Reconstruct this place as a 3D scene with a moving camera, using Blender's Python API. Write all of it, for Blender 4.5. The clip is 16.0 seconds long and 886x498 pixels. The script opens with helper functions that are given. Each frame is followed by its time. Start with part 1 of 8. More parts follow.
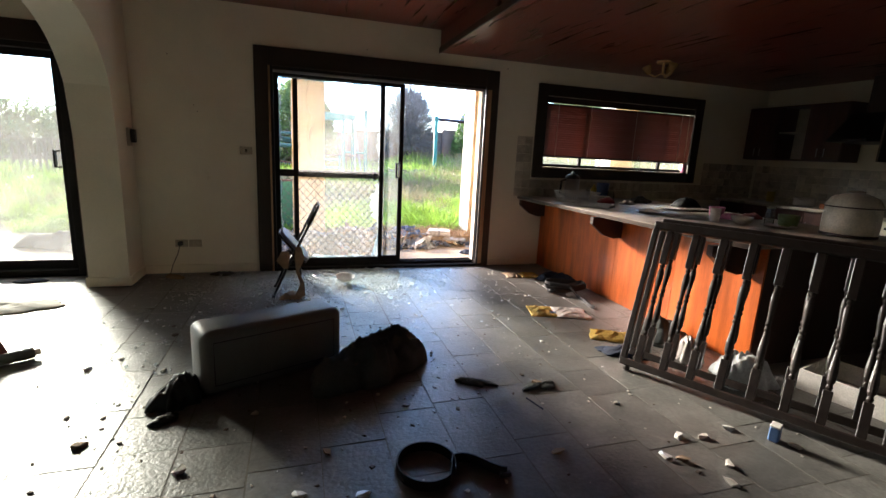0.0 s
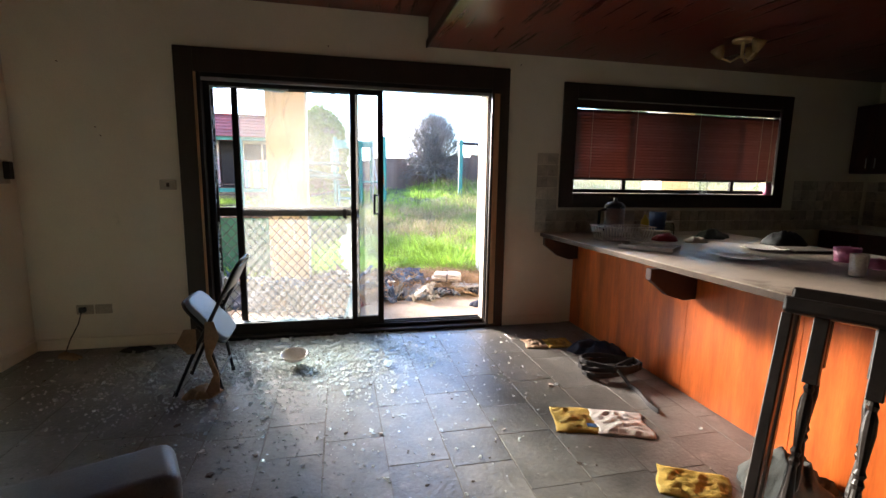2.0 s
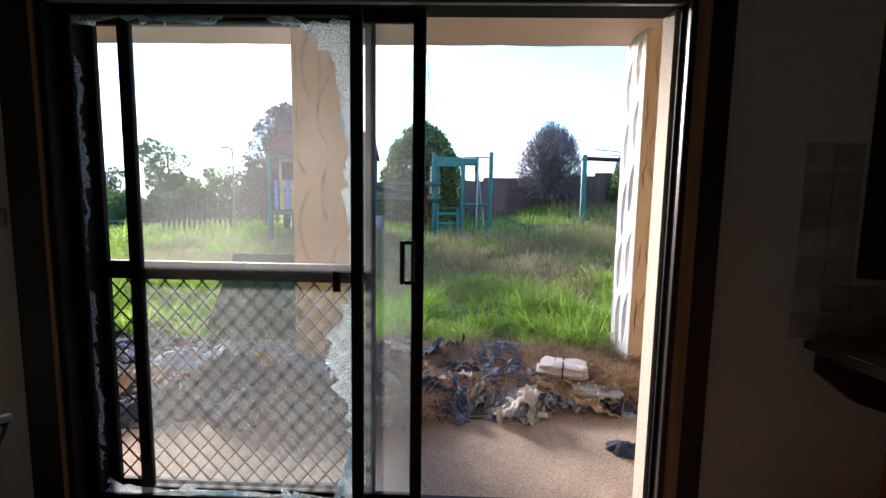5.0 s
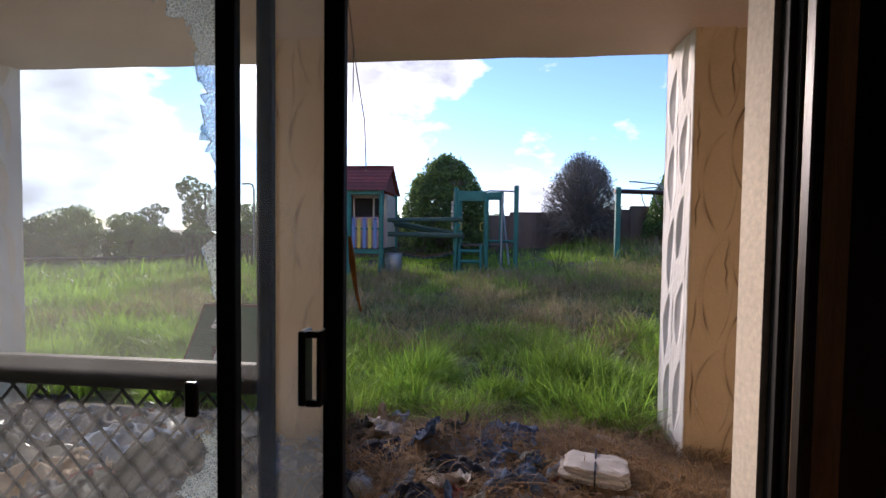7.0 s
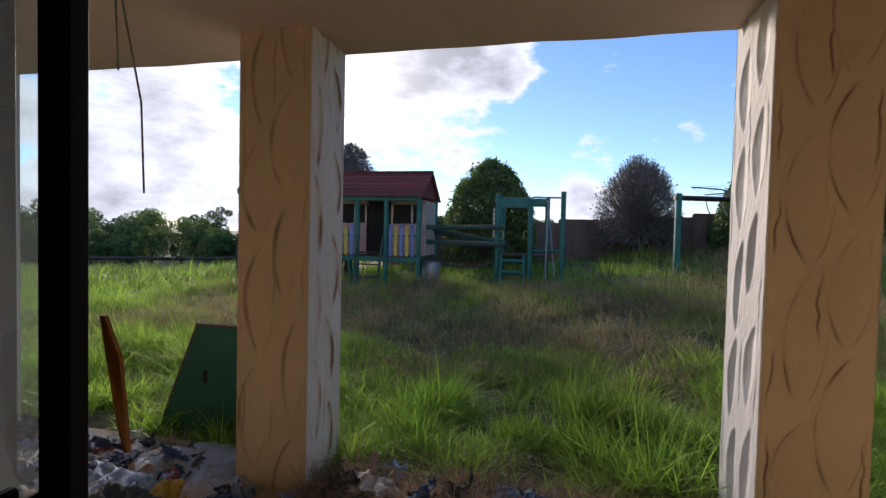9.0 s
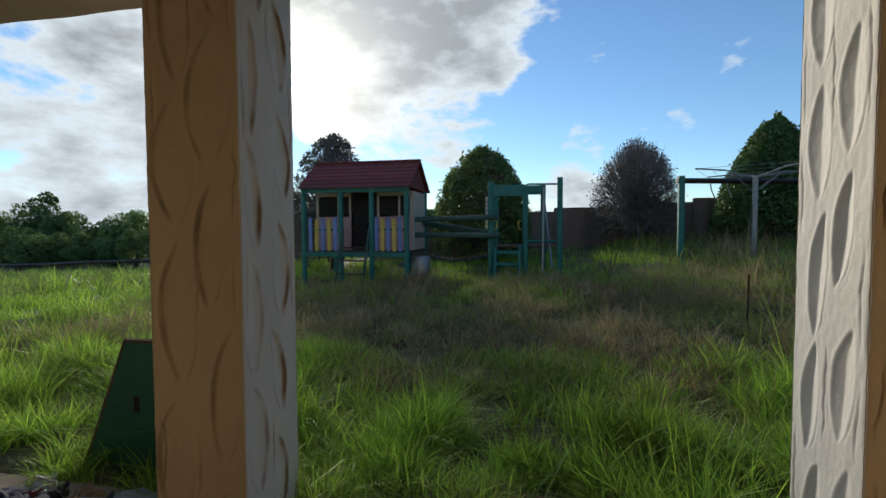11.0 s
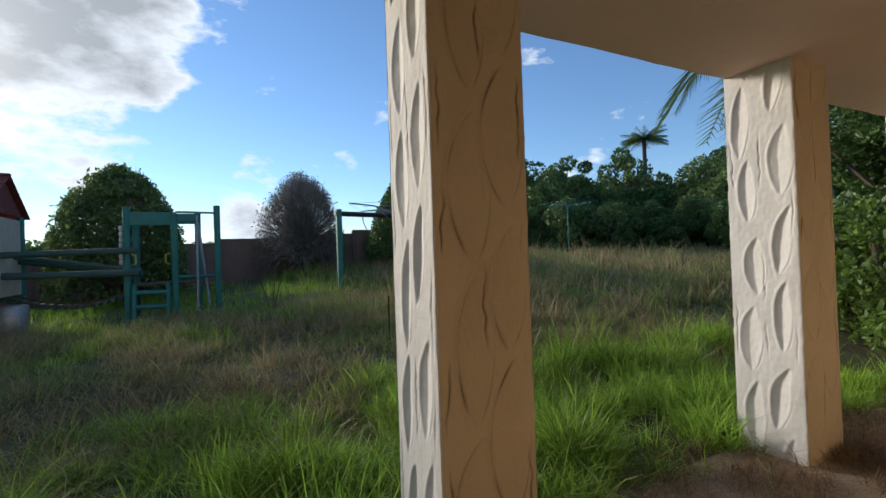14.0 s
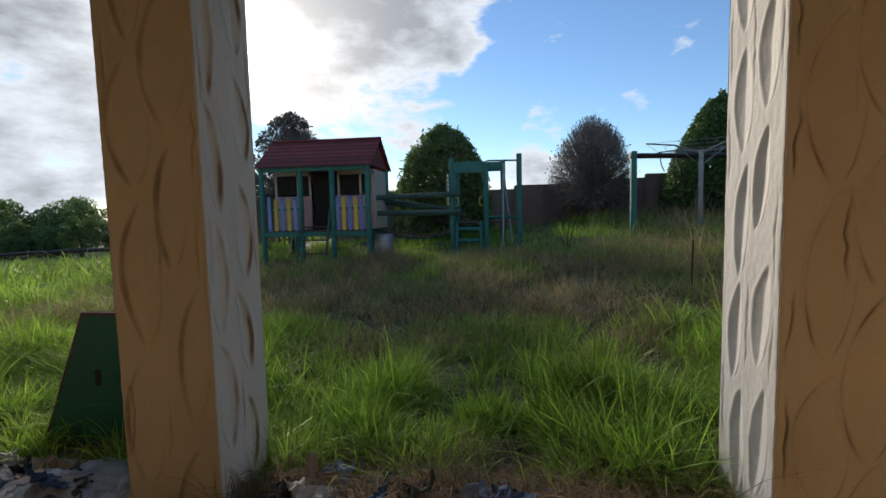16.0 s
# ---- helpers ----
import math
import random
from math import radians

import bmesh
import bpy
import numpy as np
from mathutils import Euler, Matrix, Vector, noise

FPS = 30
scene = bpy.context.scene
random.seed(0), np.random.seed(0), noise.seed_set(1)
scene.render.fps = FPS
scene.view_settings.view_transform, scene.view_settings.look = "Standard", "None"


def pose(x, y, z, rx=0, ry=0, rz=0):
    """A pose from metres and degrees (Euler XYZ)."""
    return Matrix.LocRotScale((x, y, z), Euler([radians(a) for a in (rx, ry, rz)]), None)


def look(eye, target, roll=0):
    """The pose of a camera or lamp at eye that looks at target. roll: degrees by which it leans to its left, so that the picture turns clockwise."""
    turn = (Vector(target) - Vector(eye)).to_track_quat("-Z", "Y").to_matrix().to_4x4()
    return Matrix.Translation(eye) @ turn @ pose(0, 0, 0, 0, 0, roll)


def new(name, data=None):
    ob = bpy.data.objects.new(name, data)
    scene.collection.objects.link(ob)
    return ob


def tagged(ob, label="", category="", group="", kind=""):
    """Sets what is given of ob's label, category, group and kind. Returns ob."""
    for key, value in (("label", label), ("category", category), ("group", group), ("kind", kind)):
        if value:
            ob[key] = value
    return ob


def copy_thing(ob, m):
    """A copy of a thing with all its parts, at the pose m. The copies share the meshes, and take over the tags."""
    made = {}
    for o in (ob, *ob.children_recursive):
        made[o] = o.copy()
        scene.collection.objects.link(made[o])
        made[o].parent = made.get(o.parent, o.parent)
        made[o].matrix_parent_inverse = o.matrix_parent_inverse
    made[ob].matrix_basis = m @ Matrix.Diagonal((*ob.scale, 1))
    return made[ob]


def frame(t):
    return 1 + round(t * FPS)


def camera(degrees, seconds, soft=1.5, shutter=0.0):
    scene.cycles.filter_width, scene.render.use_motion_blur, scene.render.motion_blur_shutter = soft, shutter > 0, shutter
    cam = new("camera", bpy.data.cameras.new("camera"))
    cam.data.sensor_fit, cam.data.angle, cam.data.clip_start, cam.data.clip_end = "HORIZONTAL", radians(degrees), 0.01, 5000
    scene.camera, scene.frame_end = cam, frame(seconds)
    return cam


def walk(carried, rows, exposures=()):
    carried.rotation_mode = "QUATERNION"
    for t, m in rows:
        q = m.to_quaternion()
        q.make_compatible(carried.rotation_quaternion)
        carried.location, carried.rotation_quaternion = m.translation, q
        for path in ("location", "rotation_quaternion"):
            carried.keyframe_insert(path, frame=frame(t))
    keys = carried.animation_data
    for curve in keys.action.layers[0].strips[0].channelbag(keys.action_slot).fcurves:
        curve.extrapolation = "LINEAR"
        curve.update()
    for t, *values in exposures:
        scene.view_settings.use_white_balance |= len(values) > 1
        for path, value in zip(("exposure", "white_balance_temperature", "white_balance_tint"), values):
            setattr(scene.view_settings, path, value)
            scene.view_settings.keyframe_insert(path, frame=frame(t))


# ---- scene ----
cam = camera(87.58, 16.0, soft=1.5)

# the walk: seconds, eye, target, lean
PATH = [
    (0, (0.195, 0.256, 1.322), (0.790, 2.122, 0.917), 2.87),
    (0.5, (0.381, 0.614, 1.290), (1.237, 2.369, 0.857), 3.26),
    (1, (0.572, 0.783, 1.337), (1.249, 2.617, 0.913), 1.83),
    (1.5, (0.744, 1.030, 1.358), (1.310, 2.917, 1.015), 1.44),
    (2, (0.964, 1.485, 1.331), (1.398, 3.414, 1.030), 0.92),
    (2.5, (1.099, 1.730, 1.366), (1.298, 3.697, 1.066), 0.84),
    (3, (1.116, 2.053, 1.356), (1.179, 4.028, 1.046), 0.96),
    (3.5, (1.144, 2.547, 1.328), (1.207, 4.526, 1.045), 1.39),
    (4, (1.294, 2.862, 1.378), (1.267, 4.842, 1.096), 1.66),
    (4.5, (1.373, 3.160, 1.405), (1.287, 5.141, 1.142), 1.54),
    (5, (1.460, 3.687, 1.353), (1.403, 5.674, 1.135), 0.96),
    (7.5, (1.779, 4.520, 1.471), (1.489, 6.498, 1.405), 0.85),
    (8, (1.892, 4.651, 1.522), (1.500, 6.611, 1.449), 1.12),
    (8.5, (1.892, 4.837, 1.521), (1.471, 6.791, 1.463), 1.44),
    (11, (1.817, 5.690, 1.467), (1.424, 7.650, 1.381), -0.23),
    (11.5, (1.847, 5.762, 1.463), (1.459, 7.724, 1.420), -1.18),
    (12, (1.853, 5.781, 1.479), (1.512, 7.751, 1.484), -1.09),
    (12.5, (1.869, 5.765, 1.489), (1.730, 7.760, 1.516), -0.91),
    (13, (1.919, 5.812, 1.502), (2.106, 7.803, 1.540), -1.00),
    (13.5, (1.994, 5.780, 1.499), (2.567, 7.696, 1.532), -1.46),
    (14, (2.107, 5.834, 1.456), (3.021, 7.612, 1.479), -1.99),
    (14.5, (2.120, 5.851, 1.418), (3.248, 7.503, 1.403), -2.55),
    (15, (2.066, 5.770, 1.428), (2.945, 7.565, 1.346), -2.01),
    (15.5, (1.965, 5.627, 1.406), (2.330, 7.589, 1.267), -1.53),
    (16, (1.843, 5.588, 1.357), (1.607, 7.567, 1.193), -1.34),
]
EXPOSURES = [(0.0, 4.55, 6150, 19), (0.5, 4.98, 6200, 20), (1.0, 5.23, 6250, 21), (1.5, 4.9, 6250, 20), (2.0, 4.63, 6200, 19), (2.5, 4.63, 6200, 19), (3.5, 4.17, 6050, 18), (4.5, 3.55, 5900, 17), (5.0, 2.9, 5850, 22), (7.5, 1.75, 6150, 26), (8.5, 1.5, 6250, 24), (11.0, 1.05, 6350, 7), (13.0, 0.73, 6300, 7), (14.0, 1.28, 6250, 11), (14.5, 1.78, 6400, 13), (15.0, 1.88, 6450, 13), (15.5, 1.63, 6450, 12), (16.0, 1.13, 6450, 12)]
walk(cam, [(t, look(eye, target, roll)) for t, eye, target, roll in PATH], EXPOSURES)

# ---- light ----
SUN_AZ, SUN_EL = radians(-28), radians(17)
sun_dir = Vector((math.sin(SUN_AZ) * math.cos(SUN_EL), math.cos(SUN_AZ) * math.cos(SUN_EL), math.sin(SUN_EL)))
sun_data = bpy.data.lights.new("sun", "SUN")
sun_data.energy, sun_data.angle, sun_data.color = 1.6, radians(15), (1.0, 0.87, 0.70)
sun = new("sun", sun_data)
sun.rotation_mode = "QUATERNION"
sun.rotation_quaternion = sun_dir.to_track_quat("Z", "Y")
sun.location = (-8, 20, 12)


def sky_world():
    world = bpy.data.worlds.new("world")
    scene.world = world
    world.use_nodes = True
    nt = world.node_tree
    nt.nodes.clear()
    N, L = nt.nodes.new, nt.links.new

    def math_node(op, a, b=None, clamp=False):
        n = N("ShaderNodeMath")
        n.operation, n.use_clamp = op, clamp
        for i, v in enumerate((a, b)):
            if v is None:
                continue
            if isinstance(v, (int, float)):
                n.inputs[i].default_value = v
            else:
                L(v, n.inputs[i])
        return n.outputs[0]

    sky = N("ShaderNodeTexSky")
    sky.sky_type, sky.sun_disc, sky.sun_elevation, sky.sun_rotation = "NISHITA", False, SUN_EL, SUN_AZ
    sky.air_density, sky.dust_density, sky.ozone_density = 1.0, 0.05, 4.0
    coord = N("ShaderNodeTexCoord").outputs["Generated"]

    def towards(az, el):
        n = N("ShaderNodeVectorMath")
        n.operation = "DOT_PRODUCT"
        L(coord, n.inputs[0])
        a, e = radians(az), radians(el)
        n.inputs[1].default_value = (math.sin(a) * math.cos(e), math.cos(a) * math.cos(e), math.sin(e))
        return n.outputs["Value"]

    def bank(az, el, wide):
        edge = math.cos(radians(wide))
        return math_node("MULTIPLY", math_node("SUBTRACT", towards(az, el), edge), 1 / (1 - edge))

    def fluff(scale, detail, stretch=2.0):
        m = N("ShaderNodeMapping")
        m.inputs["Scale"].default_value = (1, 1, stretch)
        L(coord, m.inputs["Vector"])
        n = N("ShaderNodeTexNoise")
        n.inputs["Scale"].default_value, n.inputs["Detail"].default_value = scale, detail
        n.inputs["Roughness"].default_value = 0.58
        L(m.outputs[0], n.inputs["Vector"])
        return n.outputs["Fac"]

    puff, fine = fluff(5.0, 9), fluff(11.0, 8, 3.0)
    # the large cloud before the sun, the low banks to its side, a few scraps elsewhere
    big = math_node("MAXIMUM", bank(-18.5, 22, 14.5), bank(-24, 33, 16))
    big = math_node("MAXIMUM", big, math_node("MULTIPLY", bank(-50, 8, 18), 0.3))
    big = math_node("MAXIMUM", big, math_node("SUBTRACT", bank(6, 5, 8), 0.75))
    big = math_node("MAXIMUM", math_node("MULTIPLY", big, 1.0), -0.55)
    cover = math_node("ADD", math_node("MULTIPLY", big, 0.42), math_node("ADD", math_node("MULTIPLY", puff, 1.5), math_node("MULTIPLY", fine, 0.35)))
    cloud = math_node("MULTIPLY", math_node("SUBTRACT", cover, 0.88), 7.0, clamp=True)
    thick = math_node("MULTIPLY", math_node("SUBTRACT", cover, 1.02), 3.2, clamp=True)
    glow = math_node("POWER", math_node("MAXIMUM", towards(math.degrees(SUN_AZ), math.degrees(SUN_EL)), 0.0), 60.0)
    core = math_node("POWER", math_node("MAXIMUM", towards(math.degrees(SUN_AZ), math.degrees(SUN_EL)), 0.0), 600.0)
    white = math_node("ADD", math_node("SUBTRACT", 1.0, math_node("MULTIPLY", thick, 0.52)), math_node("ADD", math_node("MULTIPLY", glow, 0.75), math_node("MULTIPLY", core, 2.2)))
    tint = N("ShaderNodeMix")
    tint.data_type = "RGBA"
    tint.inputs["A"].default_value = (0.86, 0.93, 1.0, 1)
    tint.inputs["B"].default_value = (1.0, 0.94, 0.84, 1)
    L(math_node("MINIMUM", glow, 1.0), tint.inputs["Factor"])
    clear, veil, mix, out = N("ShaderNodeBackground"), N("ShaderNodeBackground"), N("ShaderNodeMixShader"), N("ShaderNodeOutputWorld")
    L(sky.outputs[0], clear.inputs[0])
    clear.inputs[1].default_value = SKY
    L(tint.outputs["Result"], veil.inputs[0])
    L(math_node("MULTIPLY", white, CLOUD), veil.inputs[1])
    L(cloud, mix.inputs[0])
    L(clear.outputs[0], mix.inputs[1])
    L(veil.outputs[0], mix.inputs[2])
    L(mix.outputs[0], out.inputs[0])


SKY, CLOUD = 0.073, 0.43
sky_world()


# == materials ==
def rgb(c):
    return (c[0], c[1], c[2], 1.0)


def mat(name, base, rough=0.6, metal=0.0, vary=0.3, scale=4.0, grain=0.12, fine=60.0, bump=0.15, stretch=(1, 1, 1),
        stain=None, stain_at=0.6, stain_scale=2.5, rnd=0.0, rnd_kind="object", spec=0.5, sheen=0.0, detail=6.0, thin=0.0):
    """A surface with two scales of variation, fine relief, and stains with a shape of their own."""
    m = bpy.data.materials.new(name)
    m.use_nodes = True
    nt = m.node_tree
    N, L = nt.nodes.new, nt.links.new
    bs = nt.nodes["Principled BSDF"]
    co = N("ShaderNodeTexCoord")
    mp = N("ShaderNodeMapping")
    mp.inputs["Scale"].default_value = stretch
    if rnd and rnd_kind == "object":
        va, info = N("ShaderNodeVectorMath"), N("ShaderNodeObjectInfo")
        va.operation = "MULTIPLY_ADD"
        L(info.outputs["Location"], va.inputs[0])
        va.inputs[1].default_value = (3.1, 3.1, 3.1)
        L(co.outputs["Object"], va.inputs[2])
        L(va.outputs[0], mp.inputs["Vector"])
    else:
        L(co.outputs["Object"], mp.inputs["Vector"])

    def noise_at(s, d=6.0, r=0.6):
        n = N("ShaderNodeTexNoise")
        n.inputs["Scale"].default_value, n.inputs["Detail"].default_value, n.inputs["Roughness"].default_value = s, d, r
        L(mp.outputs[0], n.inputs["Vector"])
        return n.outputs["Fac"]

    def blend(fac, a, b, kind="MIX"):
        x = N("ShaderNodeMix")
        x.data_type, x.blend_type, x.clamp_factor = "RGBA", kind, True
        for key, v in (("A", a), ("B", b)):
            if isinstance(v, tuple):
                x.inputs[key].default_value = v
            else:
                L(v, x.inputs[key])
        if isinstance(fac, float):
            x.inputs["Factor"].default_value = fac
        else:
            L(fac, x.inputs["Factor"])
        return x.outputs["Result"]

    def ramp(v, lo, hi):
        r = N("ShaderNodeMapRange")
        r.inputs["From Min"].default_value, r.inputs["From Max"].default_value = lo, hi
        L(v, r.inputs["Value"])
        return r.outputs["Result"]

    big, small = noise_at(scale, detail), noise_at(fine, 4.0)
    lo = tuple(max(0.0, c * (1 - vary)) for c in base) + (1.0,)
    hi = tuple(min(1.0, c * (1 + vary)) for c in base) + (1.0,)
    col = blend(ramp(big, 0.3, 0.7), lo, hi)
    dark = tuple(c * (1 - grain * 2) for c in (1, 1, 1)) + (1.0,)
    col = blend(ramp(small, 0.3, 0.7), blend(1.0, col, dark, "MULTIPLY"), col)
    if rnd:
        r = N("ShaderNodeObjectInfo").outputs["Random"] if rnd_kind == "object" else N("ShaderNodeNewGeometry").outputs["Random Per Island"]
        hs = N("ShaderNodeHueSaturation")
        L(col, hs.inputs["Color"])
        L(ramp(r, 0.0, 1.0), hs.inputs["Fac"])
        v = N("ShaderNodeMapRange")
        v.inputs["To Min"].default_value, v.inputs["To Max"].default_value = 1 - rnd, 1 + rnd
        L(r, v.inputs["Value"])
        L(v.outputs[0], hs.inputs["Value"])
        hs.inputs["Fac"].default_value = 1.0
        for l in list(hs.inputs["Fac"].links):
            nt.links.remove(l)
        col = hs.outputs[0]
    if stain:
        st = noise_at(stain_scale, 8.0, 0.65)
        col = blend(ramp(st, stain_at, stain_at + 0.12), col, rgb(stain))
    L(col, bs.inputs["Base Color"])
    rr = N("ShaderNodeMapRange")
    rr.inputs["To Min"].default_value, rr.inputs["To Max"].default_value = max(0.03, rough - 0.12), min(1.0, rough + 0.12)
    L(big, rr.inputs["Value"])
    L(rr.outputs[0], bs.inputs["Roughness"])
    bs.inputs["Metallic"].default_value = metal
    bs.inputs["Specular IOR Level"].default_value = spec
    if sheen:
        bs.inputs["Sheen Weight"].default_value = sheen
    if bump:
        b = N("ShaderNodeBump")
        b.inputs["Strength"].default_value, b.inputs["Distance"].default_value = bump, 0.02
        mixed = N("ShaderNodeMath")
        mixed.operation = "ADD"
        L(big, mixed.inputs[0])
        L(small, mixed.inputs[1])
        L(mixed.outputs[0], b.inputs["Height"])
        L(b.outputs[0], bs.inputs["Normal"])
    if thin:
        tr, mx, out = N("ShaderNodeBsdfTranslucent"), N("ShaderNodeMixShader"), nt.nodes["Material Output"]
        L(col, tr.inputs["Color"])
        mx.inputs[0].default_value = thin
        L(bs.outputs[0], mx.inputs[1])
        L(tr.outputs[0], mx.inputs[2])
        L(mx.outputs[0], out.inputs[0])
    return m


def glass_mat(name, dirt_or_shade=0.25, tint=(0.93, 0.97, 0.95), crackle=False, rough=0.0):
    """Thin glass: light goes straight through it or is mirrored, with a film of dust on it; crackle: shattered safety glass."""
    m = bpy.data.materials.new(name)
    m.use_nodes = True
    nt = m.node_tree
    nt.nodes.remove(nt.nodes["Principled BSDF"])
    N, L, out = nt.nodes.new, nt.links.new, nt.nodes["Material Output"]
    co = N("ShaderNodeTexCoord").outputs["Object"]
    clear, gloss, pane, fres = N("ShaderNodeBsdfTransparent"), N("ShaderNodeBsdfGlossy"), N("ShaderNodeMixShader"), N("ShaderNodeFresnel")
    clear.inputs["Color"].default_value = rgb(tint)
    gloss.inputs["Roughness"].default_value = rough
    fres.inputs["IOR"].default_value = 1.18
    L(fres.outputs[0], pane.inputs[0])
    L(clear.outputs[0], pane.inputs[1])
    L(gloss.outputs[0], pane.inputs[2])
    d, t, dm, mx = N("ShaderNodeBsdfDiffuse"), N("ShaderNodeBsdfTranslucent"), N("ShaderNodeMixShader"), N("ShaderNodeMixShader")
    d.inputs["Color"].default_value = t.inputs["Color"].default_value = (0.8, 0.8, 0.78, 1)
    dm.inputs[0].default_value = 0.65
    L(d.outputs[0], dm.inputs[1])
    L(t.outputs[0], dm.inputs[2])
    n = N("ShaderNodeTexNoise")
    n.inputs["Scale"].default_value, n.inputs["Detail"].default_value = 2.2, 7.0
    L(co, n.inputs["Vector"])
    r = N("ShaderNodeMapRange")
    r.inputs["From Min"].default_value, r.inputs["From Max"].default_value = 0.3, 0.75
    r.inputs["To Min"].default_value, r.inputs["To Max"].default_value = dirt_or_shade * 0.55, min(1.0, dirt_or_shade * 1.45)
    L(n.outputs["Fac"], r.inputs["Value"])
    fac = r.outputs[0]
    if crackle:
        v = N("ShaderNodeTexVoronoi")
        v.feature = "DISTANCE_TO_EDGE"
        v.inputs["Scale"].default_value = 110.0
        L(co, v.inputs["Vector"])
        e = N("ShaderNodeMapRange")
        e.inputs["From Max"].default_value, e.inputs["To Min"].default_value, e.inputs["To Max"].default_value = 0.12, 0.7, 0.16
        L(v.outputs["Distance"], e.inputs["Value"])
        fac = e.outputs[0]
        b = N("ShaderNodeBump")
        b.inputs["Strength"].default_value = 0.6
        b.inputs["Distance"].default_value = 0.004
        L(v.outputs["Distance"], b.inputs["Height"])
        L(b.outputs[0], gloss.inputs["Normal"])
    L(fac, mx.inputs[0])
    L(pane.outputs[0], mx.inputs[1])
    L(dm.outputs[0], mx.inputs[2])
    L(mx.outputs[0], out.inputs[0])
    return m


def plaster_mat(name, base, groove):
    """Trowelled render; the cut edges are dirty with age, the tan ones also carry painted shade."""
    m = mat(name, base, 0.85, vary=0.08, scale=3, grain=0.05, fine=90, bump=0.1, stain=tuple(c * 0.82 for c in base), stain_at=0.62, stain_scale=5)
    nt = m.node_tree
    bs = nt.nodes["Principled BSDF"]
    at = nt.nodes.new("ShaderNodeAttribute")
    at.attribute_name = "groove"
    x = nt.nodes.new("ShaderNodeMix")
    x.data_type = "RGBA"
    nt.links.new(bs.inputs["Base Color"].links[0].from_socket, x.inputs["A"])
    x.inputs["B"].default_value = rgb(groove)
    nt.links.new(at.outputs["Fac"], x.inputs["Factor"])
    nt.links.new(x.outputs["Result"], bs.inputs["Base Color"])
    return m


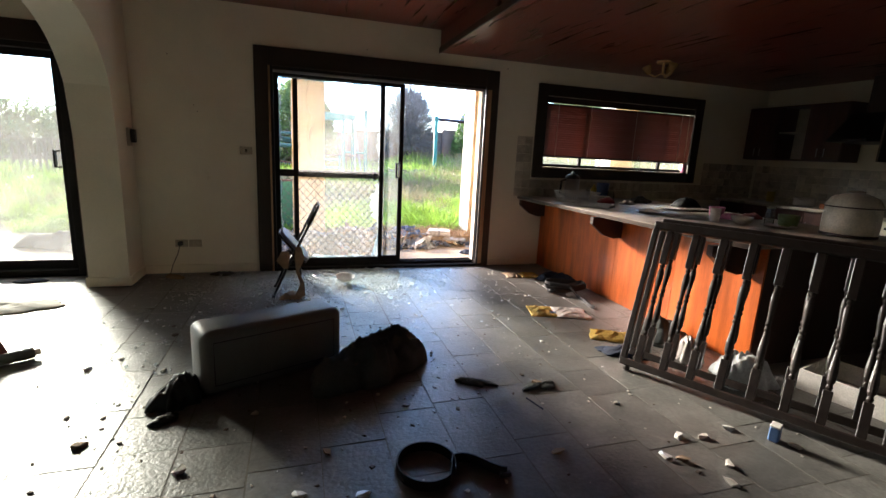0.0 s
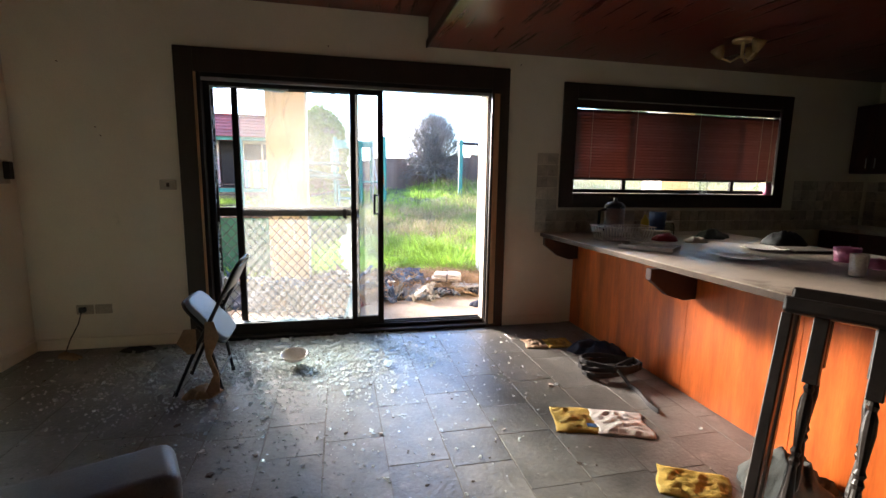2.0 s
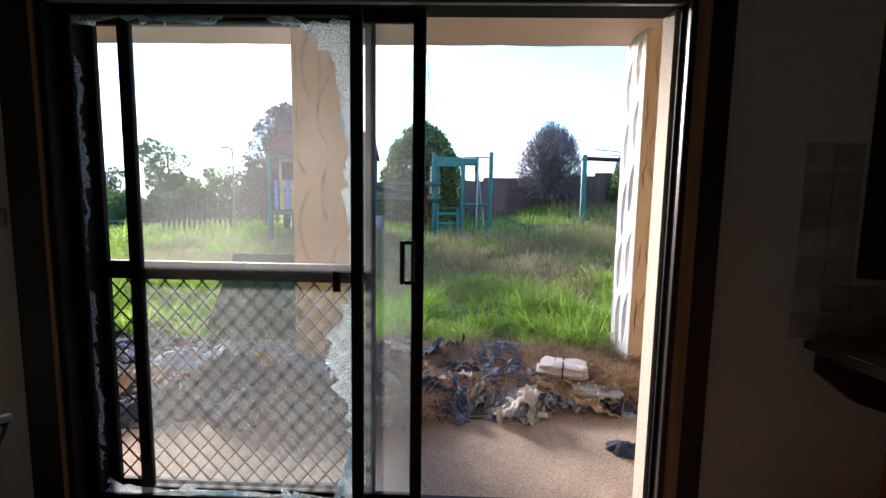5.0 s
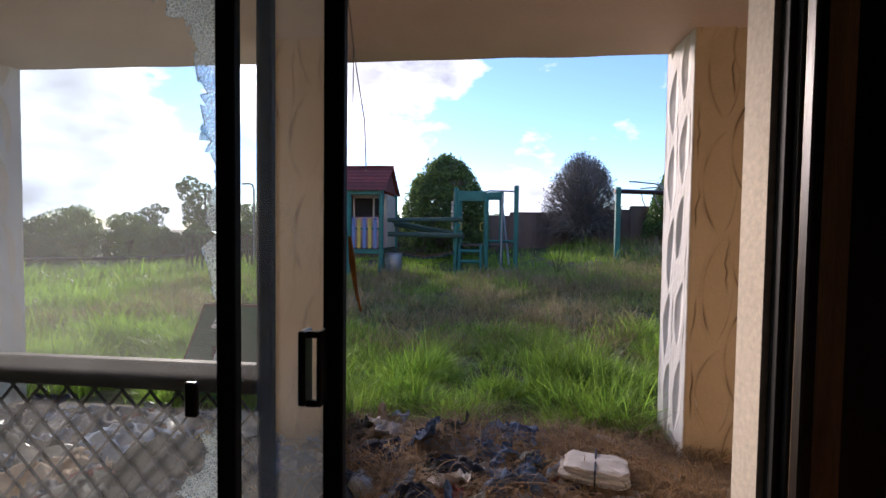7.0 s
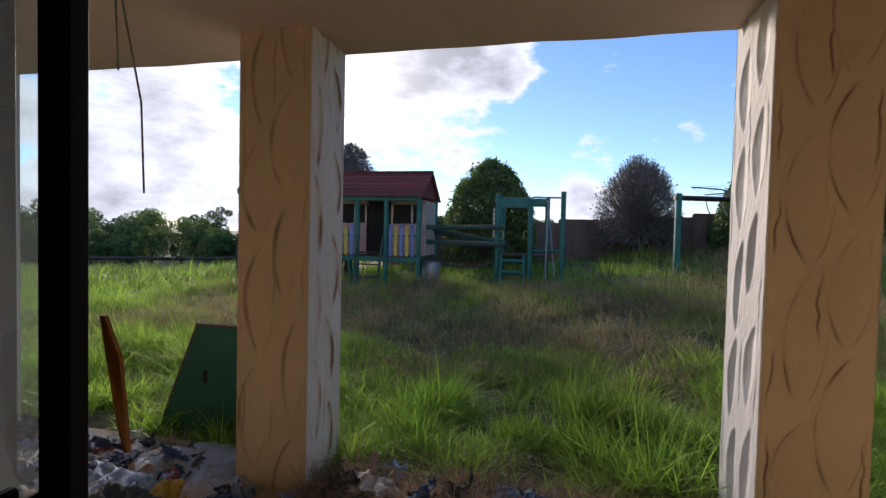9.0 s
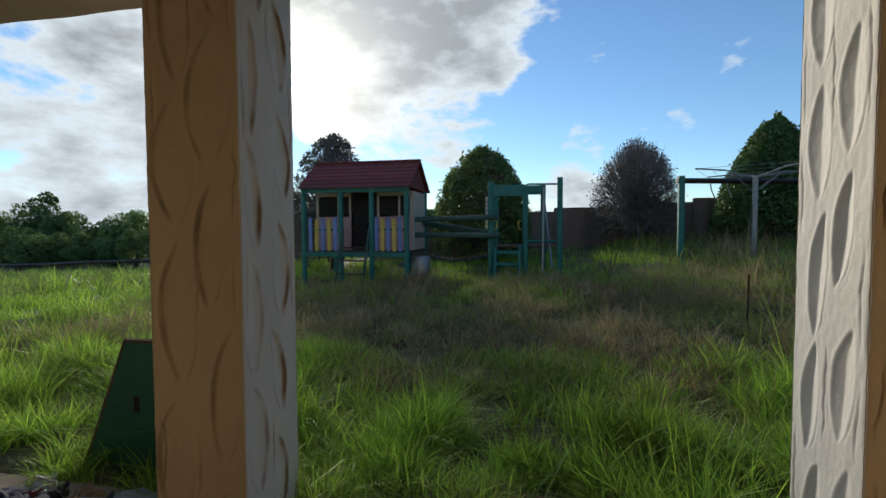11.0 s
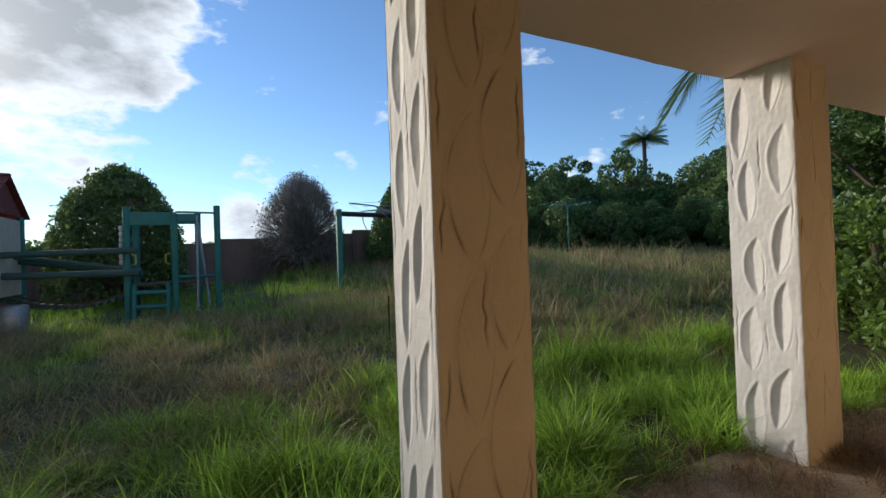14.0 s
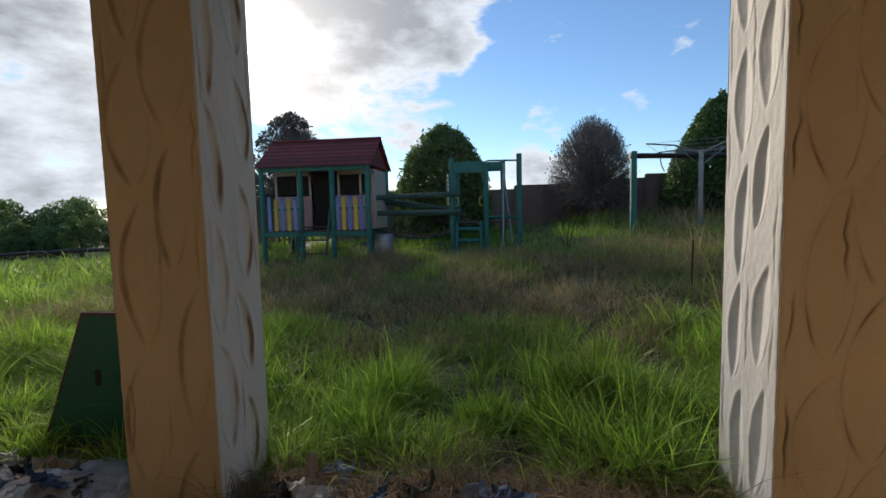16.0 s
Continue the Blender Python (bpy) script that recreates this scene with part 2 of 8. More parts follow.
M = dict(
    wall=mat("wall_paint", (0.83, 0.79, 0.65), 0.75, vary=0.07, scale=1.5, grain=0.04, fine=120, bump=0.08, stain=(0.5, 0.45, 0.34), stain_at=0.66, stain_scale=1.6),
    ext=mat("outside_render", (0.72, 0.63, 0.50), 0.9, vary=0.06, scale=3, fine=60, bump=0.06),
    soffit=mat("soffit_paint", (0.62, 0.46, 0.36), 0.9, vary=0.06, scale=2, fine=60, grain=0.04, bump=0.12, stain=(0.5, 0.36, 0.28), stain_at=0.64, stain_scale=1.2),
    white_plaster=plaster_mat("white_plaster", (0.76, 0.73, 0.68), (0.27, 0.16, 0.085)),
    # the tan groove colour also paints the shadow in the cuts
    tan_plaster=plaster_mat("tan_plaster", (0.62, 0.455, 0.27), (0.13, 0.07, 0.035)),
    slate=mat("slate", (0.152, 0.148, 0.136), 0.38, vary=0.32, scale=5, grain=0.14, fine=45, bump=0.20, spec=0.7, stain=(0.26, 0.245, 0.215), stain_at=0.6, stain_scale=3.5, rnd=0.2),
    slate_far=mat("slate_beyond", (0.152, 0.148, 0.136), 0.38, vary=0.32, scale=5, grain=0.14, fine=45, bump=0.20, spec=0.7, stain=(0.26, 0.245, 0.215), stain_at=0.6, stain_scale=3.5, rnd=0.2, rnd_kind="island"),
    grout=mat("grout", (0.17, 0.155, 0.135), 0.9, vary=0.3, scale=10, fine=100),
    trim=mat("dark_trim", (0.030, 0.018, 0.012), 0.42, vary=0.3, scale=6, stretch=(1, 1, 0.15), fine=80, bump=0.1),
    frame=mat("bronze_frame", (0.016, 0.014, 0.013), 0.65, 0.0, vary=0.3, scale=10, fine=120, bump=0.05, stain=(0.12, 0.11, 0.09), stain_at=0.72, stain_scale=9, spec=0.2),
    lining=mat("bare_timber", (0.56, 0.33, 0.16), 0.5, vary=0.3, scale=5, stretch=(6, 6, 0.4), fine=60),
    ceil=mat("stained_ceiling", (0.15, 0.030, 0.018), 0.3, vary=0.35, scale=3, stretch=(6, 0.5, 1), fine=50, bump=0.08),
    panel=mat("orange_veneer", (0.60, 0.135, 0.022), 0.34, vary=0.45, scale=3, stretch=(3, 3, 0.35), grain=0.1, fine=40, bump=0.05, stain=(0.42, 0.085, 0.018), stain_at=0.60, stain_scale=2),
    dark_wood=mat("dark_wood", (0.035, 0.014, 0.010), 0.4, vary=0.35, scale=5, stretch=(3, 3, 0.5), fine=50, bump=0.08),
    cab=mat("cabinet_wood", (0.07, 0.018, 0.010), 0.4, vary=0.3, scale=4, stretch=(3, 3, 0.4), fine=50),
    black_wood=mat("black_turned_wood", (0.026, 0.018, 0.015), 0.4, vary=0.4, scale=14, fine=60, bump=0.1, stain=(0.10, 0.06, 0.04), stain_at=0.68, stain_scale=12),
    top=mat("worktop", (0.44, 0.385, 0.31), 0.4, vary=0.15, scale=8, grain=0.12, fine=140, bump=0.05, stain=(0.2, 0.16, 0.12), stain_at=0.54, stain_scale=5),
    tile=mat("wall_tile", (0.58, 0.53, 0.43), 0.3, vary=0.25, scale=9, fine=60, rnd=0.22, bump=0.05),
    blind=mat("blind_slat", (0.125, 0.028, 0.013), 0.4, vary=0.2, scale=3, fine=60, thin=0.014, bump=0.03),
    cushion=mat("grey_leatherette", (0.15, 0.15, 0.145), 0.5, vary=0.12, scale=5, fine=160, bump=0.12, stain=(0.15, 0.145, 0.13), stain_at=0.6),
    black_cloth=mat("black_cloth", (0.012, 0.013, 0.014), 0.6, vary=0.4, scale=9, fine=120, bump=0.2),
    navy=mat("navy_cloth", (0.018, 0.028, 0.06), 0.85, vary=0.4, scale=9, fine=200, bump=0.25),
    denim=mat("denim", (0.07, 0.12, 0.22), 0.9, vary=0.4, scale=7, fine=220, bump=0.25),
    grey_cloth=mat("grey_cloth", (0.07, 0.08, 0.075), 0.9, vary=0.4, scale=7, fine=200, bump=0.25),
    white_cloth=mat("white_cloth", (0.62, 0.58, 0.54), 0.9, vary=0.15, scale=7, fine=160, bump=0.2, stain=(0.4, 0.34, 0.26), stain_at=0.62, stain_scale=6),
    pale_blue_cloth=mat("pale_blue_cloth", (0.30, 0.38, 0.52), 0.9, vary=0.3, scale=12, fine=160, bump=0.2, stain=(0.1, 0.14, 0.25), stain_at=0.55, stain_scale=14),
    red_cloth=mat("red_cloth", (0.22, 0.06, 0.05), 0.9, vary=0.3, scale=9, fine=160),
    yellow_cloth=mat("yellow_cloth", (0.55, 0.36, 0.06), 0.8, vary=0.25, scale=9, fine=120, bump=0.2, stain=(0.12, 0.09, 0.04), stain_at=0.58, stain_scale=11),
    tan_cloth=mat("tan_cloth", (0.34, 0.24, 0.15), 0.9, vary=0.3, scale=9, fine=120, bump=0.2),
    plastic_bag=mat("pale_plastic", (0.55, 0.57, 0.57), 0.35, vary=0.2, scale=10, fine=80, bump=0.2, thin=0.3),
    paper=mat("paper", (0.62, 0.58, 0.52), 0.85, vary=0.15, scale=8, fine=100),
    pad=mat("blue_grey_vinyl", (0.21, 0.25, 0.31), 0.42, vary=0.12, scale=8, fine=160, bump=0.08),
    black_steel=mat("black_steel", (0.012, 0.012, 0.013), 0.35, 0.3, vary=0.3, scale=20, fine=120, bump=0.05),
    china=mat("china", (0.8, 0.77, 0.71), 0.25, vary=0.08, scale=14, fine=100, bump=0.02, stain=(0.35, 0.28, 0.22), stain_at=0.7, stain_scale=20),
    black_pot=mat("black_enamel", (0.02, 0.02, 0.02), 0.3, vary=0.3, scale=20, fine=80),
    enamel=mat("cream_enamel", (0.80, 0.75, 0.62), 0.28, vary=0.1, scale=7, fine=80, bump=0.02, stain=(0.5, 0.38, 0.22), stain_at=0.74, stain_scale=5),
    steel=mat("worn_steel", (0.5, 0.5, 0.5), 0.32, 0.9, vary=0.15, scale=12, fine=80, bump=0.03),
    brass=mat("brass", (0.85, 0.66, 0.34), 0.35, 0.7, vary=0.2, scale=20, fine=80),
    yellow_plastic=mat("yellow_plastic", (0.55, 0.45, 0.06), 0.4, vary=0.1, scale=10, fine=60),
    blue_plastic=mat("blue_plastic", (0.10, 0.20, 0.42), 0.4, vary=0.1, scale=10, fine=60, thin=0.2),
    red_plastic=mat("red_plastic", (0.42, 0.03, 0.04), 0.4, vary=0.1, scale=10, fine=60),
    pink=mat("pink_plastic", (0.5, 0.14, 0.26), 0.5, vary=0.15, scale=9, fine=60),
    green_glass=mat("green_plastic", (0.32, 0.42, 0.18), 0.3, vary=0.1, scale=9, fine=60, thin=0.3),
    orange=mat("orange_box", (0.5, 0.16, 0.04), 0.6, vary=0.2, scale=9, fine=60),
    lamp_glass=mat("amber_glass", (0.6, 0.42, 0.2), 0.25, vary=0.1, scale=12, fine=60, thin=0.4),
    concrete=mat("exposed_aggregate", (0.46, 0.36, 0.26), 0.85, vary=0.25, scale=2.5, grain=0.3, fine=90, bump=0.25, stain=(0.24, 0.17, 0.11), stain_at=0.58, stain_scale=2.2),
    soil=mat("ground_cover", (0.13, 0.135, 0.055), 0.95, vary=0.5, scale=0.8, grain=0.2, fine=25, bump=0.6, stain=(0.085, 0.065, 0.032), stain_at=0.52, stain_scale=0.6),
    blade=mat("green_grass", (0.34, 0.53, 0.07), 0.5, vary=0.3, scale=0.7, fine=8, rnd=0.5, rnd_kind="island", bump=0, thin=0.5),
    olive=mat("olive_grass", (0.28, 0.34, 0.095), 0.6, vary=0.35, scale=0.6, fine=8, rnd=0.4, rnd_kind="island", bump=0, thin=0.35),
    straw=mat("dry_grass", (0.46, 0.36, 0.19), 0.7, vary=0.35, scale=0.9, fine=8, rnd=0.4, rnd_kind="island", bump=0, thin=0.3),
    hay=mat("matted_hay", (0.33, 0.205, 0.095), 0.8, vary=0.4, scale=3, fine=8, rnd=0.45, rnd_kind="island", bump=0, thin=0.25),
    thatch=mat("brown_thatch", (0.23, 0.145, 0.07), 0.8, vary=0.4, scale=3, fine=8, rnd=0.45, rnd_kind="island", bump=0, thin=0.2),
    teal=mat("teal_paint", (0.020, 0.190, 0.165), 0.55, vary=0.25, scale=5, fine=60, bump=0.15, stain=(0.08, 0.12, 0.10), stain_at=0.64, stain_scale=6),
    green_paint=mat("green_board", (0.012, 0.110, 0.062), 0.5, vary=0.2, scale=3, fine=60, bump=0.12, stain=(0.02, 0.05, 0.03), stain_at=0.64, stain_scale=5),
    rust=mat("rust_edge", (0.12, 0.06, 0.04), 0.8, vary=0.4, scale=12, fine=60),
    shingle=mat("red_shingle", (0.20, 0.040, 0.032), 0.75, vary=0.25, scale=6, fine=50, bump=0.2, rnd=0.25),
    pink_board=mat("pale_pink_board", (0.62, 0.40, 0.37), 0.8, vary=0.12, scale=5, fine=50),
    cream_board=mat("cream_board", (0.60, 0.52, 0.42), 0.8, vary=0.12, scale=5, fine=50),
    blue_paint=mat("blue_picket", (0.20, 0.31, 0.66), 0.6, vary=0.15, scale=8, fine=60, rnd=0.12),
    yellow_paint=mat("yellow_picket", (0.74, 0.58, 0.12), 0.6, vary=0.15, scale=8, fine=60, rnd=0.12),
    # near-black colour that paints the shade inside openings
    opening_shade=mat("near_black_shade", (0.02, 0.018, 0.016), 0.9, vary=0.3, scale=6, fine=40),
    log=mat("weathered_green_log", (0.05, 0.11, 0.09), 0.8, vary=0.35, scale=7, stretch=(0.3, 3, 3), fine=50),
    galv=mat("galvanised_steel", (0.34, 0.36, 0.36), 0.45, 0.6, vary=0.2, scale=10, fine=60),
    fence=mat("fence_sheet", (0.23, 0.16, 0.125), 0.7, vary=0.15, scale=1.5, fine=40, rnd=0.14),
    old_wood=mat("old_wood", (0.10, 0.075, 0.055), 0.9, vary=0.35, scale=6, fine=50),
    bark=mat("bark", (0.085, 0.062, 0.045), 0.95, vary=0.4, scale=12, fine=60, bump=0.5),
    twig=mat("bare_twig", (0.25, 0.22, 0.20), 0.9, vary=0.3, scale=3, fine=20, rnd=0.3, rnd_kind="island", bump=0),
    leaf=mat("leaf", (0.16, 0.24, 0.065), 0.55, vary=0.35, scale=1.5, fine=8, rnd=0.45, rnd_kind="island", bump=0, thin=0.35),
    leaf_dark=mat("dark_leaf", (0.10, 0.18, 0.045), 0.55, vary=0.35, scale=1.5, fine=8, rnd=0.4, rnd_kind="island", bump=0, thin=0.25),
    leaf_grey=mat("grey_leaf", (0.19, 0.18, 0.145), 0.7, vary=0.3, scale=1.5, fine=8, rnd=0.4, rnd_kind="island", bump=0, thin=0.3),
    leaf_bright=mat("bright_leaf", (0.16, 0.26, 0.045), 0.55, vary=0.35, scale=1.5, fine=8, rnd=0.4, rnd_kind="island", bump=0, thin=0.4),
    shard=glass_mat("broken_glass", 0.42, (0.84, 0.93, 0.95)),
    dusty=glass_mat("dusty_glass", 0.078),
    clouded=glass_mat("clouded_glass", 0.09, (0.58, 0.62, 0.60)),
    clear=glass_mat("window_glass", 0.05),
    crackle=glass_mat("crackled_glass", 0.4, (0.80, 0.89, 0.95), crackle=True),
    jar_glass=glass_mat("jar_glass", 0.10, rough=0.05),
    screen=mat("screen_black", (0.012, 0.012, 0.014), 0.3, vary=0.1, bump=0),
    socket=mat("cream_plastic", (0.5, 0.45, 0.34), 0.5, vary=0.1, scale=15, fine=80, bump=0.02),
    orange_tape=mat("orange_rag", (0.55, 0.22, 0.03), 0.8, vary=0.2, scale=9, fine=60),
)


# ---- mesh helpers ----
def put(name, me, m, parent=None, label="", smooth=False):
    me.materials.append(m)
    if smooth:
        me.polygons.foreach_set("use_smooth", [True] * len(me.polygons))
    ob = new(name, me)
    if parent is not None:
        ob.parent = parent
    if label:
        ob["label"] = label
    return ob


def part(name, bm, m, parent=None, label="", smooth=False):
    me = bpy.data.meshes.new(name)
    bm.to_mesh(me)
    bm.free()
    return put(name, me, m, parent, label, smooth)


def solid(name, bm, m, label="", category="", group="", kind="", smooth=False):
    """A thing or piece of the setting that is one mesh."""
    return tagged(part(name, bm, m, None, "", smooth), label, category, group, kind)


def thing(name, label, category, at=(0, 0, 0), rz=0.0, group="", m=None):
    ob = new(name)
    ob.empty_display_size = 0.1
    ob.matrix_world = m if m is not None else pose(*at, 0, 0, rz)
    return tagged(ob, label, category, group)


def box(x0, x1, y0, y1, z0, z1, bevel=0.0, bm=None, seg=1):
    b = bmesh.new()
    bmesh.ops.create_cube(b, size=1.0)
    for v in b.verts:
        v.co = ((x0 + x1) / 2 + v.co.x * (x1 - x0), (y0 + y1) / 2 + v.co.y * (y1 - y0), (z0 + z1) / 2 + v.co.z * (z1 - z0))
    if bevel:
        bmesh.ops.bevel(b, geom=list(b.edges), offset=bevel, segments=seg, affect="EDGES", profile=0.5)
    return join(bm, b)


def join(bm, b):
    if bm is None:
        return b
    me = bpy.data.meshes.new("tmp")
    b.to_mesh(me)
    b.free()
    bm.from_mesh(me)
    bpy.data.meshes.remove(me)
    return bm


def tube(points, r, seg=8, bm=None, r1=None, cap=True):
    """A round bar along points, tapering from r to r1."""
    bm = bm or bmesh.new()
    pts = [Vector(p) for p in points]
    rings = []
    for i, p in enumerate(pts):
        d = (pts[min(i + 1, len(pts) - 1)] - pts[max(i - 1, 0)]).normalized()
        a = d.orthogonal().normalized() if i == 0 else (rings_a - d * rings_a.dot(d)).normalized()
        rings_a = a
        c = d.cross(a)
        rad = r if r1 is None else r + (r1 - r) * i / (len(pts) - 1)
        rings.append([bm.verts.new(p + (a * math.cos(k * math.tau / seg) + c * math.sin(k * math.tau / seg)) * rad) for k in range(seg)])
    for u, v in zip(rings, rings[1:]):
        for k in range(seg):
            bm.faces.new((u[k], u[(k + 1) % seg], v[(k + 1) % seg], v[k]))
    if cap:
        bm.faces.new(rings[0][::-1])
        bm.faces.new(rings[-1])
    return bm


def lathe(profile, seg=20, bm=None, at=(0, 0, 0), square=()):
    """A turned body from (radius, height) pairs."""
    bm = bm or bmesh.new()
    rings = []
    for r, z in profile:
        rings.append([bm.verts.new((at[0] + r * math.cos(k * math.tau / seg), at[1] + r * math.sin(k * math.tau / seg), at[2] + z)) for k in range(seg)])
    for u, v in zip(rings, rings[1:]):
        for k in range(seg):
            bm.faces.new((u[k], u[(k + 1) % seg], v[(k + 1) % seg], v[k]))
    bm.faces.new(rings[0][::-1])
    bm.faces.new(rings[-1])
    return bm


def heap(rx, ry, h, seed, rough=0.5, rings=22, seg=60, fold=10.0, peak=0.7, flat=0.006):
    """A crumpled cloth or bag: an uneven outline, folds, and a closed underside."""
    bm = bmesh.new()
    off = Vector((seed * 3.7, seed * 1.3, seed * 0.7))
    rows = []
    for i in range(rings + 1):
        f = i / rings
        row = []
        for k in range(seg):
            a = k * math.tau / seg
            c, s = math.cos(a), math.sin(a)
            edge = 1 + rough * noise.noise(Vector((c * 1.3, s * 1.3, 0)) + off) + rough * 0.5 * noise.noise(Vector((c * 4, s * 4, 2)) + off)
            x, y = c * rx * f * edge, s * ry * f * edge
            p = Vector((x * fold, y * fold, 0)) + off
            warp = Vector((noise.noise(p * 0.5 + Vector((9, 0, 0))), noise.noise(p * 0.5), 0)) * 1.5
            ridge = 1 - abs(noise.noise(p * 0.8 + warp)) * 2.2
            crease = 1 - abs(noise.noise(p * 2.1 + warp * 1.7 + Vector((3, 5, 0)))) * 2.5
            z = flat + h * (1 - f ** 2.2) ** peak * (0.62 + 0.45 * noise.noise(p * 0.35)) + (h * 0.34 * ridge + min(h * 0.22, 0.022) * crease) * (1 - f ** 3)
            row.append(bm.verts.new((x, y, max(z, flat))) if i else None)
        rows.append(row)
    top = bm.verts.new((0, 0, h * 0.8 + flat))
    for k in range(seg):
        j = (k + 1) % seg
        bm.faces.new((top, rows[1][k], rows[1][j]))
    for u, v in zip(rows[1:], rows[2:]):
        for k in range(seg):
            j = (k + 1) % seg
            bm.faces.new((u[k], v[k], v[j], u[j]))
    low = [bm.verts.new((v.co.x * 0.96, v.co.y * 0.96, 0)) for v in rows[-1]]
    for k in range(seg):
        j = (k + 1) % seg
        bm.faces.new((rows[-1][k], low[k], low[j], rows[-1][j]))
    bm.faces.new(low[::-1])
    return bm


def strands(name, m, pos, length, width, lean, rng, parent=None, bend=0.6, segs=2, droop=0.25, away=None):
    """Many grass blades or straws as one mesh. pos: n x 3 roots."""
    n = len(pos)
    ang = rng.uniform(0, math.tau, n)
    side = np.stack([np.cos(ang), np.sin(ang), np.zeros(n)], 1)
    out_a = ang + math.pi / 2 + rng.normal(0, 0.4, n) if away is None else away + rng.normal(0, 0.5, n)
    out = np.stack([np.cos(out_a), np.sin(out_a), np.zeros(n)], 1)
    L_, W_, B_ = length[:, None], width[:, None], (lean * rng.uniform(0.4, 1.6, n))[:, None]
    up = np.array([0, 0, 1.0])
    verts = np.empty((n, 2 * segs + 1, 3))
    for i in range(segs + 1):
        f = i / segs
        c = pos + up * L_ * (f - droop * B_ * f * f) + out * L_ * B_ * (f ** 1.7)
        if i < segs:
            verts[:, 2 * i] = c - side * W_ * (1 - f * bend)
            verts[:, 2 * i + 1] = c + side * W_ * (1 - f * bend)
        else:
            verts[:, 2 * segs] = c
    k = 2 * segs + 1
    base = (np.arange(n) * k)[:, None]
    tri = []
    for i in range(segs - 1):
        tri += [[2 * i, 2 * i + 1, 2 * i + 3], [2 * i, 2 * i + 3, 2 * i + 2]]
    tri.append([2 * segs - 2, 2 * segs - 1, 2 * segs])
    tri = (base[:, :, None] + np.array(tri)[None]).reshape(-1, 3)
    return put(name, fast_mesh(name, verts.reshape(-1, 3), tri), m, parent)


def fast_mesh(name, verts, faces):
    """A mesh from arrays of corners and equal-sided faces."""
    me = bpy.data.meshes.new(name)
    faces = np.asarray(faces)
    me.vertices.add(len(verts))
    me.vertices.foreach_set("co", np.asarray(verts, dtype=np.float32).ravel())
    k = faces.shape[1]
    me.loops.add(faces.size)
    me.loops.foreach_set("vertex_index", faces.astype(np.int32).ravel())
    me.polygons.add(len(faces))
    me.polygons.foreach_set("loop_start", np.arange(0, faces.size, k, dtype=np.int32))
    me.polygons.foreach_set("use_smooth", [False] * len(me.polygons))
    me.update(calc_edges=True)
    return me


def leaves_mesh(name, centres, size, rng, up=0.0):
    """Small folded leaves, each two triangles, at the given places."""
    n = len(centres)
    a = rng.normal(size=(n, 3))
    a[:, 2] += up
    a /= np.linalg.norm(a, axis=1)[:, None]
    b = np.cross(a, rng.normal(size=(n, 3)))
    b /= np.linalg.norm(b, axis=1)[:, None]
    s = (size * rng.uniform(0.6, 1.4, n))[:, None]
    v = np.stack([centres - a * s, centres + b * s * 0.45, centres + a * s, centres - b * s * 0.45], 1).reshape(-1, 3)
    i = (np.arange(n) * 4)[:, None]
    f = np.concatenate([i + np.array([[0, 1, 2]]), i + np.array([[0, 2, 3]])], 1).reshape(-1, 3)
    return fast_mesh(name, v, f)


def matrix_from(x, z, at):
    """A pose whose local x and z point along the given ways."""
    x, z = Vector(x).normalized(), Vector(z).normalized()
    y = z.cross(x).normalized()
    z = x.cross(y)
    return Matrix(((x.x, y.x, z.x, at[0]), (x.y, y.y, z.y, at[1]), (x.z, y.z, z.z, at[2]), (0, 0, 0, 1)))


# ---- the large structure ----
YI, YM, YO = 5.39, 5.50, 5.60          # the north wall: inner face, joint, outer face
FLOOR_W, FLOOR_E, FLOOR_S = -5.5, 6.5, -2.2
KC, LC = 2.39, 2.62                    # the kitchen's and the living room's ceilings
PATIO = -0.02
SLAB = 2.682                           # underside of the balcony
SHIFT = Vector((0.0, 0.30, 0.04))      # the yard's plan against the house's
LOW = PATIO - SHIFT.z


def wall_with_openings(name, y0, y1, x0, x1, top, holes, m):
    """holes: (x0, x1, z0, z1), from left to right."""
    bm, x = bmesh.new(), x0
    for a, b, lo, hi in holes:
        box(x, a, y0, y1, 0, top, bm=bm)
        if lo > 0:
            box(a, b, y0, y1, 0, lo, bm=bm)
        box(a, b, y0, y1, hi, top, bm=bm)
        x = b
    box(x, x1, y0, y1, 0, top, bm=bm)
    return solid(name, bm, m, kind="structure")


solid("floor", box(FLOOR_W, FLOOR_E, FLOOR_S, YO, -0.3, -0.0020), M["grout"], kind="structure")
wall_with_openings("wall_north", YI, YM, FLOOR_W, FLOOR_E, LC, [(-4.4, -1.76, 0, 2.10), (-0.075, 2.318, 0, 2.10), (3.04, 5.33, 1.22, 2.06)], M["wall"])
wall_with_openings("wall_north_outside", YM, YO, -9, 13, SLAB - 0.002, [(-4.4, -1.76, 0, 2.10), (-0.06, 2.25, 0, 2.10), (3.04, 5.33, 1.22, 2.06)], M["ext"])
solid("wall_south", box(FLOOR_W, FLOOR_E, FLOOR_S - 0.2, FLOOR_S, 0, LC), M["wall"], kind="structure")
solid("wall_east", box(FLOOR_E, FLOOR_E + 0.2, FLOOR_S - 0.2, YI, 0, LC), M["wall"], kind="structure")
solid("wall_far_west", box(FLOOR_W - 0.2, FLOOR_W, FLOOR_S - 0.2, YM, 0, LC), M["wall"], kind="structure")
solid("ceiling", box(FLOOR_W - 0.2, 1.69, FLOOR_S - 0.2, YM, LC, 2.8), M["ceil"], kind="structure")
bm = box(1.69, FLOOR_E + 0.2, FLOOR_S - 0.2, YI - 0.002, KC, 2.8)
